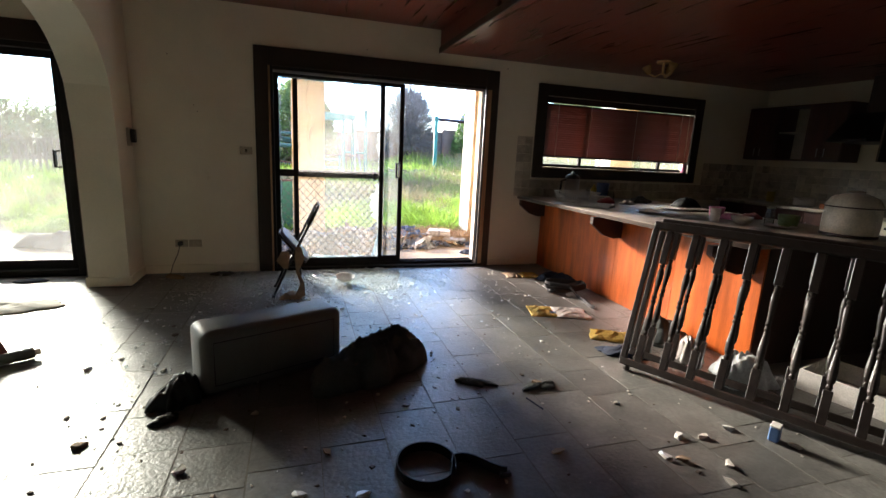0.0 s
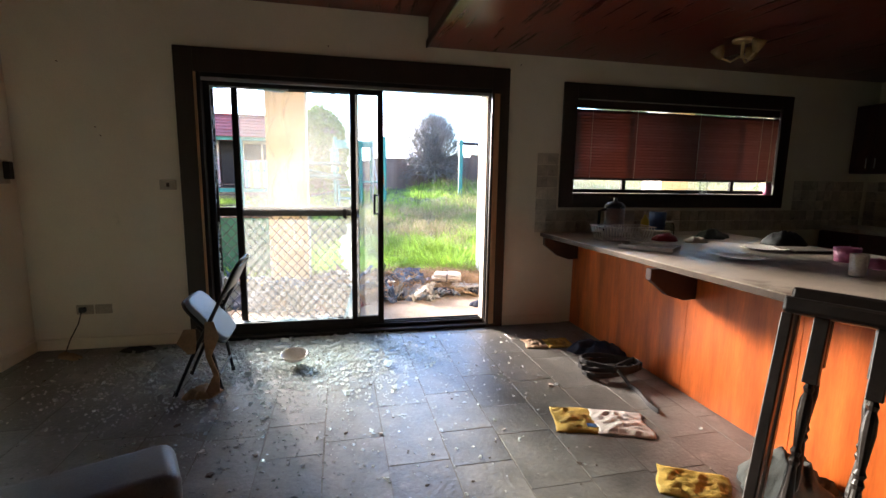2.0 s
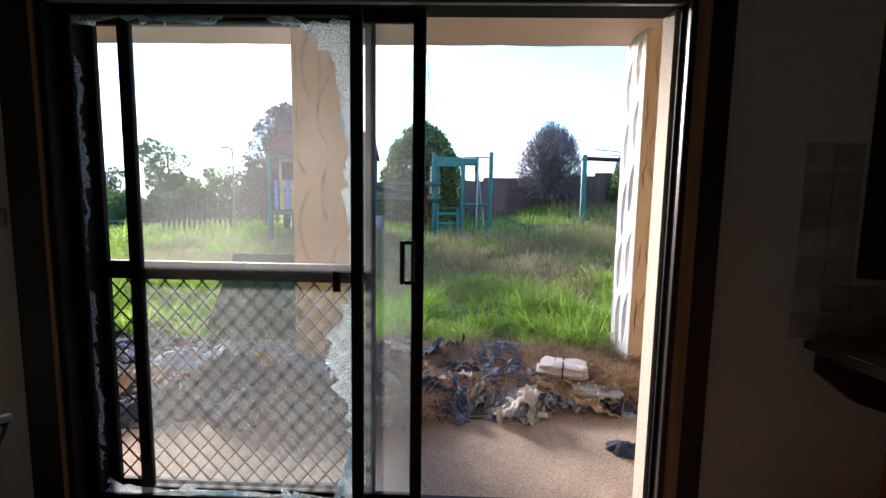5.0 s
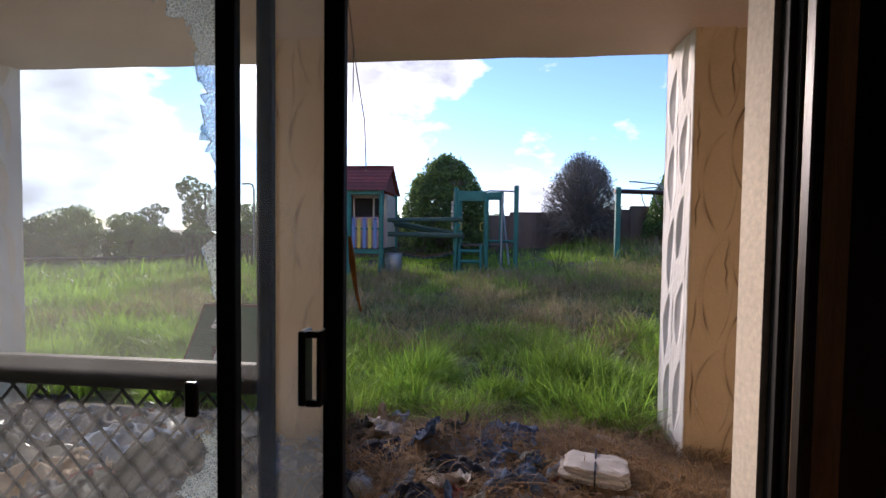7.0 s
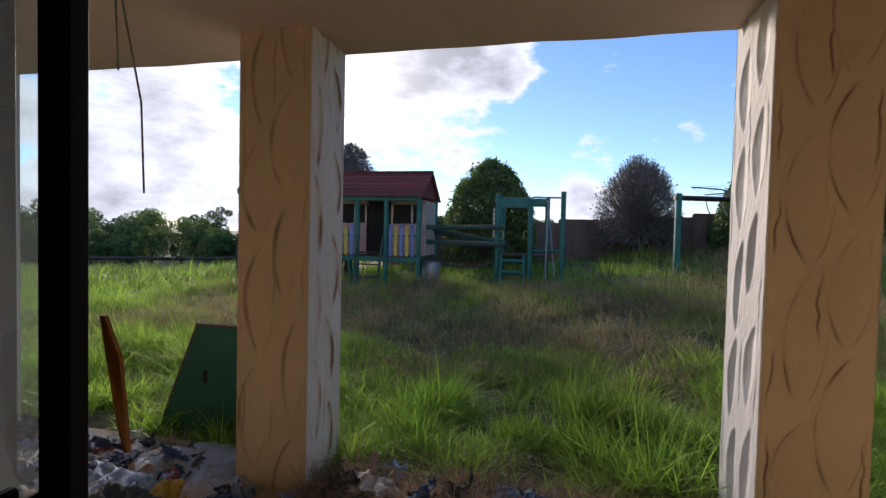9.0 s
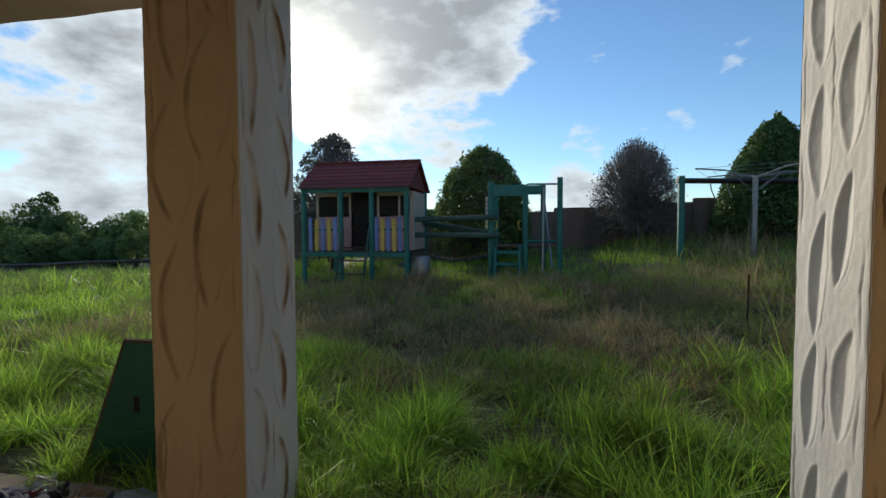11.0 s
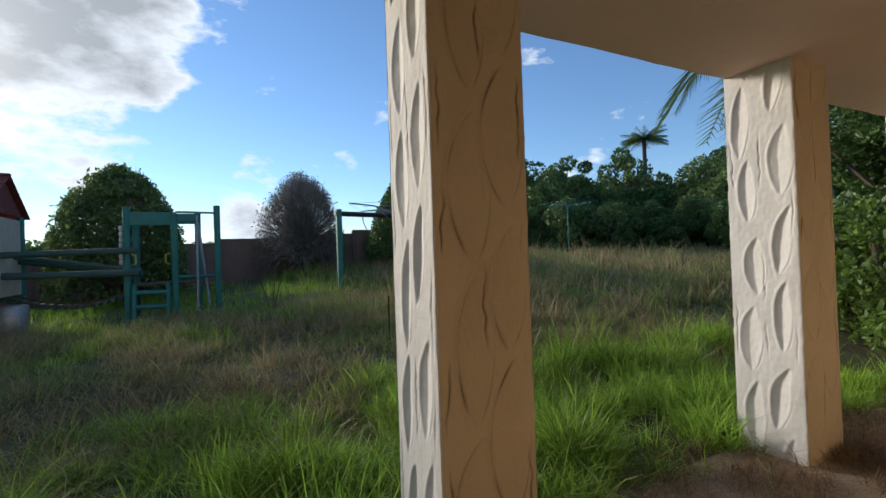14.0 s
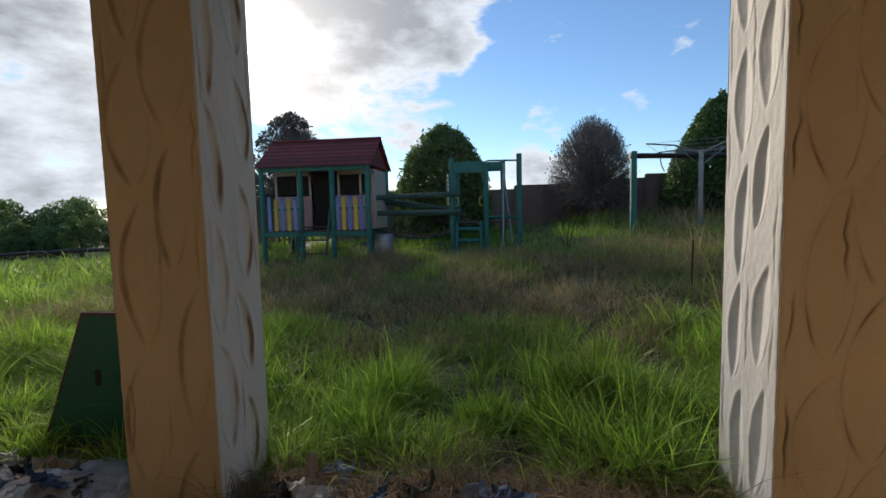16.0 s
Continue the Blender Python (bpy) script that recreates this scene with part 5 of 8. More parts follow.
flat_bag("shopping_bag", (2.62, 4.86, 0), -8, 0.40, 0.20, "yellow and white printed bag lying flat on the floor", ((0, 0.45, "tan_cloth", "pale_panel"), (0.45, 1, "yellow_cloth", "yellow_panel")), 2.2)
b_ = flat_bag("shopping_bag", (2.36, 3.64, 0), -18, 0.52, 0.27, "crumpled yellow and pale pink printed bag on the floor", ((0, 0.44, "yellow_cloth", "yellow_panel"), (0.44, 1, "white_cloth", "pale_panel")), 7.2)
part("label_patch", box(-0.09, -0.04, -0.12, -0.085, 0.034, 0.037, 0.001), M["blue_plastic"], b_, "small blue label")
flat_bag("sack", (2.49, 3.06, 0), -30, 0.30, 0.22, "flat yellow paper sack on the floor", ((0, 1, "yellow_cloth", "paper_layer"),), 6.4)
cloth("jeans", (2.90, 4.62, 0), 0.20, 0.13, 0.09, "navy", "dark jeans heaped by the counter", -25, 5.5, "clothing", rings=20, seg=50)
cloth("jumper", (2.36, 2.78, 0), 0.16, 0.09, 0.035, "navy", "dark blue jumper under the balustrade", -35, 1.4, "clothing")
cloth("rag_bundle", (2.86, 2.95, 0), 0.20, 0.16, 0.16, "grey_cloth", "grey rags heaped behind the balustrade", 10, 2.9, "rags", rings=20, seg=50)
cloth("plastic_bag", (2.90, 2.30, 0), 0.20, 0.16, 0.17, "plastic_bag", "crumpled clear plastic bag on the floor", 30, 3.9, "bag", rings=20, seg=50, fold=12)
cloth("plastic_bag", (2.78, 2.62, 0), 0.10, 0.09, 0.14, "white_cloth", "knotted pale cloth behind the balustrade", 30, 6.9, "bag", rings=16, seg=40, fold=12)
cloth("sheet_of_paper", (-2.02, 4.42, 0), 0.34, 0.20, 0.025, "paper", "spread crumpled newspaper on the floor", 15, 4.4, "paper", fold=8)
cloth("sock", (-2.1, 5.2, 0), 0.12, 0.05, 0.025, "navy", "dark blue sock by the west door", 5, 6.1, "clothing", rings=8, seg=24)
cloth("rag", (-0.98, 5.2, 0), 0.10, 0.04, 0.03, "tan_cloth", "scrap of pale cloth by the skirting", -30, 3.1, "rags", rings=8, seg=24)
cloth("rag", (-0.55, 5.26, 0), 0.10, 0.05, 0.03, "black_cloth", "black rag by the skirting", 5, 3.8, "rags", rings=8, seg=24)
cloth("sack", (-1.62, 3.42, 0), 0.13, 0.12, 0.26, "red_cloth", "rust-coloured sack beside the arch", 5, 5.8, "sack", rings=16, seg=36)
root = thing("cardboard_tube", "dark cardboard tube lying on the floor", "tube", (-1.46, 3.34, 0.035), 35)
part("tube", tube([(-0.16, 0, 0), (0.16, 0, 0)], 0.033, 14), M["grey_cloth"], root, smooth=True)
part("paper_core", tube([(0.15, 0, 0), (0.19, 0, 0)], 0.02, 10), M["paper"], root)


def belt(name, pts, w, th, m, label, buckle=True):
    """A strap standing on edge along a path."""
    root = thing(name, label, "belt", (0, 0, 0))
    bm = bmesh.new()
    rows = []
    for i, p in enumerate(pts):
        a, b = Vector(pts[max(0, i - 1)]), Vector(pts[min(len(pts) - 1, i + 1)])
        n = Vector((-(b - a).y, (b - a).x, 0)).normalized() * th
        p = Vector(p)
        rows.append([bm.verts.new(p + n), bm.verts.new(p + n + Vector((0, 0, w))), bm.verts.new(p - n + Vector((0, 0, w))), bm.verts.new(p - n)])
    for u, v in zip(rows, rows[1:]):
        for k in range(4):
            bm.faces.new((u[k], v[k], v[(k + 1) % 4], u[(k + 1) % 4]))
    bm.faces.new(rows[0]), bm.faces.new(rows[-1][::-1])
    bmesh.ops.recalc_face_normals(bm, faces=bm.faces)
    part("strap", bm, M[m], root)
    if buckle:
        x, y, z = pts[-1]
        part("buckle", box(x - 0.03, x + 0.02, y - 0.012, y + 0.012, z, z + 0.02, 0.004), M["black_steel"], root)
    return root


c = []
for i in range(30):
    a = math.radians(-30 + i * 11.5)
    c.append((0.70 + 0.125 * math.cos(a), 1.92 + 0.13 * math.sin(a), 0.0))
for i in range(10):
    f = i / 9
    c.append((0.82 + 0.20 * f, 1.93 - 0.10 * f + 0.03 * math.sin(f * 5), 0.0))
belt("belt", c, 0.045, 0.003, "black_cloth", "black leather belt coiled on edge on the slate floor")
c = []
for i in range(70):
    a = i * 0.27
    r = 0.17 + 0.035 * math.sin(i * 0.6)
    c.append((2.80 + r * math.cos(a) * 1.1, 4.24 + r * math.sin(a) * 0.8, 0.0 + 0.0012 * i))
for i in range(16):
    f = i / 15
    c.append((2.76 + 0.02 * f + 0.03 * math.sin(f * 5), 4.12 - 0.46 * f, max(0.0, 0.08 - 0.3 * f)))
belt("strap_coil", c, 0.03, 0.004, "black_cloth", "black webbing strap in a loose coil by the counter", False)


def rounded_slab(hx, hy, z0, z1, r):
    """A flat pad with rounded corners and softened rims."""
    bm = bmesh.new()
    ring = []
    for cx, cy, a0 in ((hx - r, hy - r, 0), (r - hx, hy - r, 90), (r - hx, r - hy, 180), (hx - r, r - hy, 270)):
        for i in range(7):
            a = math.radians(a0 + i * 15)
            ring.append(bm.verts.new((cx + r * math.cos(a), cy + r * math.sin(a), z0)))
    e = bmesh.ops.extrude_face_region(bm, geom=[bm.faces.new(ring)])
    bmesh.ops.translate(bm, vec=(0, 0, z1 - z0), verts=[v for v in e["geom"] if isinstance(v, bmesh.types.BMVert)])
    bmesh.ops.recalc_face_normals(bm, faces=bm.faces)
    rim = [q for q in bm.edges if abs(q.verts[0].co.z - q.verts[1].co.z) < 1e-5]
    bmesh.ops.bevel(bm, geom=rim, offset=min(0.012, (z1 - z0) * 0.4), segments=3, affect="EDGES", profile=0.5)
    return bm


def folding_chair():
    root = thing("folding_chair", "black folding chair with a blue-grey vinyl seat, half collapsed", "chair")
    for y, k in ((4.42, 0), (4.78, 1)):
        pts = [(-0.06, y - 0.01, 0.012), (0.06, y, 0.28), (0.22, y, 0.60), (0.36, y + 0.01, 0.88)]
        leg = part("front_leg", tube(pts, 0.0125, 10), M["black_steel"], root, smooth=True)
        part("rubber_foot", tube([(-0.066, y - 0.01, 0.0), (-0.055, y - 0.01, 0.03)], 0.016, 10), M["black_pot"], leg)
        pts = [(0.22, y + 0.02, 0.012), (0.185, y + 0.02, 0.22), (0.13, y + 0.02, 0.42), (0.085, y + 0.02, 0.47)]
        leg = part("rear_leg", tube(pts, 0.0115, 10), M["black_steel"], root, smooth=True)
        part("rubber_foot", tube([(0.221, y + 0.02, 0.0), (0.219, y + 0.02, 0.03)], 0.015, 10), M["black_pot"], leg)
    part("top_rail", tube([(0.36, 4.43, 0.88), (0.375, 4.5, 0.905), (0.375, 4.7, 0.905), (0.36, 4.79, 0.88)], 0.0125, 10), M["black_steel"], root, smooth=True)
    part("rear_stretcher", tube([(0.21, 4.44, 0.12), (0.21, 4.80, 0.12)], 0.008, 8), M["black_steel"], root)
    seat = part("seat", rounded_slab(0.19, 0.185, 0, 0.035, 0.085), M["pad"], root, "blue-grey vinyl seat pad", smooth=True)
    seat.matrix_basis = pose(0.13, 4.60, 0.49, 0, 50, 0)
    pan = part("seat_pan", rounded_slab(0.2, 0.192, -0.02, 0.002, 0.09), M["black_steel"], root)
    pan.matrix_basis = pose(0.13, 4.60, 0.489, 0, 50, 0)
    back = part("backrest", box(-0.011, 0.011, -0.172, 0.172, 0, 0.20, 0.009, seg=2), M["black_steel"], root, smooth=True)
    back.matrix_basis = pose(0.272, 4.60, 0.69, 0, 26, 0)
    root.matrix_world = Matrix.Translation((0.03, 0.44, 0)) @ Matrix.Diagonal((0.9, 0.9, 0.9, 1))
    pad = part("back_pad", box(-0.022, -0.009, -0.15, 0.15, 0.02, 0.18, 0.005, seg=2), M["pad"], back, "blue-grey vinyl back pad")


folding_chair()
cloth("rag", (0.14, 4.40, 0), 0.11, 0.07, 0.05, "tan_cloth", "torn brown rag under the folding chair", 40, 1.9, "rags", rings=14, seg=36)


def hanging_strip(pts, w, m):
    bm = bmesh.new()
    rows = []
    for i, (x, y, z) in enumerate(pts):
        d = w * (0.7 + 0.5 * math.sin(i * 1.9))
        rows.append([bm.verts.new((x - d, y - 0.003, z)), bm.verts.new((x + d, y - 0.003 + 0.01 * math.sin(i), z)), bm.verts.new((x + d, y + 0.003 + 0.01 * math.sin(i), z)), bm.verts.new((x - d, y + 0.003, z))])
    for u, v in zip(rows, rows[1:]):
        for k in range(4):
            bm.faces.new((u[k], v[k], v[(k + 1) % 4], u[(k + 1) % 4]))
    bm.faces.new(rows[0]), bm.faces.new(rows[-1][::-1])
    bmesh.ops.recalc_face_normals(bm, faces=bm.faces)
    return bm


solid("rag", hanging_strip([(0.19, 4.392, 0.46), (0.20, 4.38, 0.36), (0.18, 4.37, 0.25), (0.22, 4.36, 0.14), (0.20, 4.35, 0.04), (0.16, 4.34, 0.005)], 0.035, "tan_cloth"), M["tan_cloth"], "torn brown strip hanging from the chair", "rags")
solid("rag", hanging_strip([(0.08, 4.392, 0.42), (0.06, 4.385, 0.34), (0.085, 4.38, 0.27)], 0.045, "tan_cloth"), M["tan_cloth"], "torn brown strip hanging from the chair", "rags")
bowl("broken_bowl", (0.63, 4.80, 0.024), 0.095, 0.055, M["china"], "chipped pale bowl among the broken glass", tilt=8)


# ---- balustrades leaning by the counter ----
def balustrade(m_, label, n=8, length=1.30):
    root = thing("balustrade", label, "balustrade", m=m_, group="loose balustrade panels")
    H = 0.965
    part("bottom_rail", box(0, length, -0.025, 0.025, 0, 0.045, 0.006), M["black_wood"], root)
    bm = box(0, length, -0.03, 0.03, H - 0.055, H, 0.012, seg=2)
    part("top_rail", bm, M["black_wood"], root)
    for x in (0, length - 0.035):
        part("stile", box(x, x + 0.035, -0.021, 0.021, 0.045, H - 0.055, 0.004), M["black_wood"], root)
    prof = [(0.011, 0.22), (0.016, 0.235), (0.011, 0.25), (0.019, 0.27), (0.021, 0.32), (0.015, 0.38), (0.011, 0.43), (0.017, 0.445), (0.011, 0.46), (0.017, 0.475), (0.011, 0.49), (0.015, 0.54), (0.020, 0.60), (0.018, 0.645), (0.011, 0.665), (0.016, 0.68), (0.011, 0.695)]
    first = None
    for i in range(n):
        x = 0.11 + i * (length - 0.22) / (n - 1)
        if first is None:
            bm = box(-0.021, 0.021, -0.021, 0.021, 0.045, 0.22, 0.003)
            box(-0.021, 0.021, -0.021, 0.021, 0.695, H - 0.055, 0.003, bm=bm)
            lathe(prof, 12, bm)
            ob = part("baluster", bm, M["black_wood"], root)
            first = ob.data
        else:
            ob = new("baluster", first)
            ob.parent = root
        ob.location = (x, 0, 0)
    bm = lathe([(0.02, -0.03), (0.022, -0.01), (0.018, 0.0)], 12, at=(0.05, 0, 0))
    part("foot", bm, M["black_wood"], root)
    return root


d_, n_ = Vector((0.475, -0.880, 0)), Vector((0.880, 0.475, 0))
lean = n_ * 0.30 + Vector((0, 0, 0.93))
balustrade(matrix_from(d_, lean, (2.20, 2.60, 0.031)), "dark turned-baluster railing panel leaning against the counter end")
balustrade(matrix_from(d_, lean, (2.20 + 0.167, 2.60 + 0.111, 0.031)), "second dark railing panel leaning close behind the first", 9, 1.45)
root = thing("plastic_block", "small blue and white plastic box by the railing", "box", (2.45, 1.73, 0.0), 25)
part("body", box(-0.03, 0.03, -0.022, 0.022, 0, 0.075, 0.006), M["blue_plastic"], root)
part("lid", box(-0.031, 0.031, -0.023, 0.023, 0.0755, 0.085, 0.003), M["china"], root)
ob = solid("pen", tube([(0, 0, 0.005), (0.13, 0, 0.005)], 0.0045, 8), M["navy"], "dark blue pen on the slate floor", "pen")
ob.matrix_world = pose(1.40, 2.36, 0, 0, 0, -75)


def drawer(at, rz):
    """A loose drawer with thin walls, some papers in it."""
    root = thing("drawer", "loose white kitchen drawer lying open on the floor", "drawer", at, rz)
    w, d, h = 0.62, 0.40, 0.13
    part("base", box(0.012, w - 0.012, 0.012, d - 0.012, 0, 0.01), M["china"], root)
    for a in ((0, w, 0, 0.012), (0, w, d - 0.012, d), (0, 0.012, 0.0125, d - 0.0125), (w - 0.012, w, 0.0125, d - 0.0125)):
        part("side", box(*a, 0.0, h, 0.002), M["china"], root)
    part("paper", box(0.10, 0.30, 0.06, 0.26, 0.011, 0.022, 0.003), M["yellow_cloth"], root, "yellow paper")
    part("paper", box(0.33, 0.52, 0.10, 0.33, 0.011, 0.03, 0.004), M["paper"], root, "crumpled pale paper")


drawer((3.14, 2.12, 0), -76)


# ---- small litter: shards and crumbs ----
def litter(name, n, m, label, centre, spread, size, seed, flat=0.3, category="debris"):
    """Loose angular fragments lying on the floor."""
    rng = np.random.default_rng(seed)
    xy = rng.normal(size=(n, 2)) * np.array(spread) + np.array(centre)
    s = size * rng.lognormal(0, 0.45, n)
    base = np.array([(-1, -1, 0), (1, -1, 0), (1, 1, 0), (-1, 1, 0), (-0.8, -0.8, 1), (0.8, -0.8, 1), (0.8, 0.8, 1), (-0.8, 0.8, 1)], float)
    base = base[None] + rng.normal(0, 0.3, (n, 8, 3)) * np.array([1, 1, 0.3])
    base[:, :4, 2] = 0
    base[:, 4:, 2] = np.maximum(base[:, 4:, 2], 0.4)
    a = rng.uniform(0, math.tau, n)
    x = base[:, :, 0] * np.cos(a)[:, None] - base[:, :, 1] * np.sin(a)[:, None] * rng.uniform(0.5, 1, n)[:, None]
    y = base[:, :, 0] * np.sin(a)[:, None] + base[:, :, 1] * np.cos(a)[:, None] * rng.uniform(0.5, 1, n)[:, None]
    v = np.stack([x * s[:, None] + xy[:, :1], y * s[:, None] + xy[:, 1:], base[:, :, 2] * s[:, None] * flat + 0.0005], -1)
    f = np.array([(0, 3, 2, 1), (4, 5, 6, 7), (0, 1, 5, 4), (1, 2, 6, 5), (2, 3, 7, 6), (3, 0, 4, 7)])
    keep = (xy[:, 1] < 5.36) & (xy[:, 0] > -1.25) & (xy[:, 0] < 3.0)
    f = (np.arange(n)[keep] * 8)[:, None, None] + f[None]
    ob = put(name, fast_mesh(name, v.reshape(-1, 3), f.reshape(-1, 4)), M[m])
    return tagged(ob, label, category, kind="stuff")


litter("broken_glass", 9500, "shard", "cubes of shattered safety glass strewn on the slate", (0.55, 4.98), (0.55, 0.34), 0.0041, 5, 1.2, "glass")
litter("broken_glass", 2600, "shard", "scattered glass fragments on the slate", (0.4, 4.3), (0.75, 0.6), 0.0036, 6, 1.0, "glass")
litter("broken_glass", 600, "shard", "larger slabs of crackled glass under the door", (0.5, 5.2), (0.48, 0.10), 0.0105, 7, 0.5, "glass")
litter("plaster_crumbs", 260, "paper", "pale crumbs and chips on the slate floor", (0.6, 2.6), (1.3, 1.0), 0.0055, 8, 0.7)
litter("plaster_crumbs", 200, "old_wood", "dark crumbs and leaf bits on the slate floor", (0.6, 2.6), (1.3, 1.0), 0.006, 9, 0.5)
rng = np.random.default_rng(31)
chip_spots = [(1.32, 1.98), (1.98, 1.95), (1.80, 1.84), (1.86, 1.80), (2.10, 1.92), (2.05, 1.72), (0.30, 2.22), (0.18, 1.98), (0.42, 1.92), (0.60, 1.98), (2.5, 1.75), (2.3, 1.95), (-0.72, 2.5), (-0.98, 3.3), (1.95, 1.62), (1.55, 2.6)]
for k, (x, y) in enumerate(chip_spots):
    bm = bmesh.new()
    for q in range(9):
        a = q * 2.4 + k
        r_ = 0.03 * (0.5 + 0.5 * abs(math.sin(q * 1.7 + k * 2.1)))
        bm.verts.new((r_ * math.cos(a) * 1.3, r_ * math.sin(a) * 0.7, 0.0 if q < 5 else 0.010 + 0.008 * abs(math.sin(q + k))))
    bmesh.ops.convex_hull(bm, input=bm.verts)
    ob = solid("china_shard", bm, M["china" if k % 3 else "tan_cloth"], "broken pale china fragment on the slate floor", "shard", "china fragments")
    ob.matrix_world = pose(x, y - 0.09, 0, 0, 0, k * 47)


# ---- rubbish on the patio ----
HOUSE = set(scene.objects)


def at_ground(x, y):
    return LOW if y < 7.56 else float(rise(np.array(x), np.array(y))) + 0.02


def pad(a, b, h, at, seed, nu=40, nv=16):
    """A soft, rumpled pad with rounded corners."""
    v, f = [], []
    for j in range(nv + 1):
        lat = -math.pi / 2 + math.pi * j / nv
        for i in range(nu):
            lon = math.tau * i / nu
            cl, sl, c, s = math.cos(lat), math.sin(lat), math.cos(lon), math.sin(lon)
            k = abs(cl) ** 0.35
            p = Vector((math.copysign(abs(c) ** 0.45, c) * k * a / 2, math.copysign(abs(s) ** 0.45, s) * k * b / 2, math.copysign(abs(sl) ** 0.4, sl) * h / 2 + h / 2))
            q = p * 16 + Vector((seed, seed * 2, 0))
            p += Vector((noise.noise(q), noise.noise(q + Vector((7, 0, 0))), 0)) * 0.018
            p.z += (0.014 * noise.noise(q * 0.8 + Vector((0, 5, 0))) + 0.010 * (0.4 - abs(noise.noise(q * 1.7)))) * (p.z / h)
            v.append((p.x + at[0], p.y + at[1], max(p.z, 0.0) + at[2]))
    for j in range(nv):
        for i in range(nu):
            k = (i + 1) % nu
            f.append((j * nu + i, j * nu + k, (j + 1) * nu + k, (j + 1) * nu + i))
    bm = bmesh.new()
    me = fast_mesh("pad", v, f)
    bm.from_mesh(me)
    bpy.data.meshes.remove(me)
    bmesh.ops.remove_doubles(bm, verts=bm.verts, dist=0.0005)
    return bm


def folded_parcel(at, a, b, h, m, label, rz, cord):
    """A folded cloth bundle in soft layers, tied with a cord."""
    root = thing("tied_bundle", label, "bundle", at, rz, "tied cloth bundles")
    n = 4
    for i in range(n):
        part("folded_layer", pad(a * (1 - 0.05 * abs(i - 1)), b * (1 - 0.04 * i), h / n * 1.15, (0.012 * math.sin(i * 2 + at[0]), 0.01 * math.cos(i * 3), h * i / n), at[0] * 7 + i), M[m], root, smooth=True)
    c = 0.0
    part("cord", tube([(c, -b / 2 - 0.004, 0.004), (c, -b / 2 - 0.004, h + 0.006), (c, b / 2 + 0.004, h + 0.008), (c, b / 2 + 0.004, 0.004)], 0.006, 6), M[cord], root)


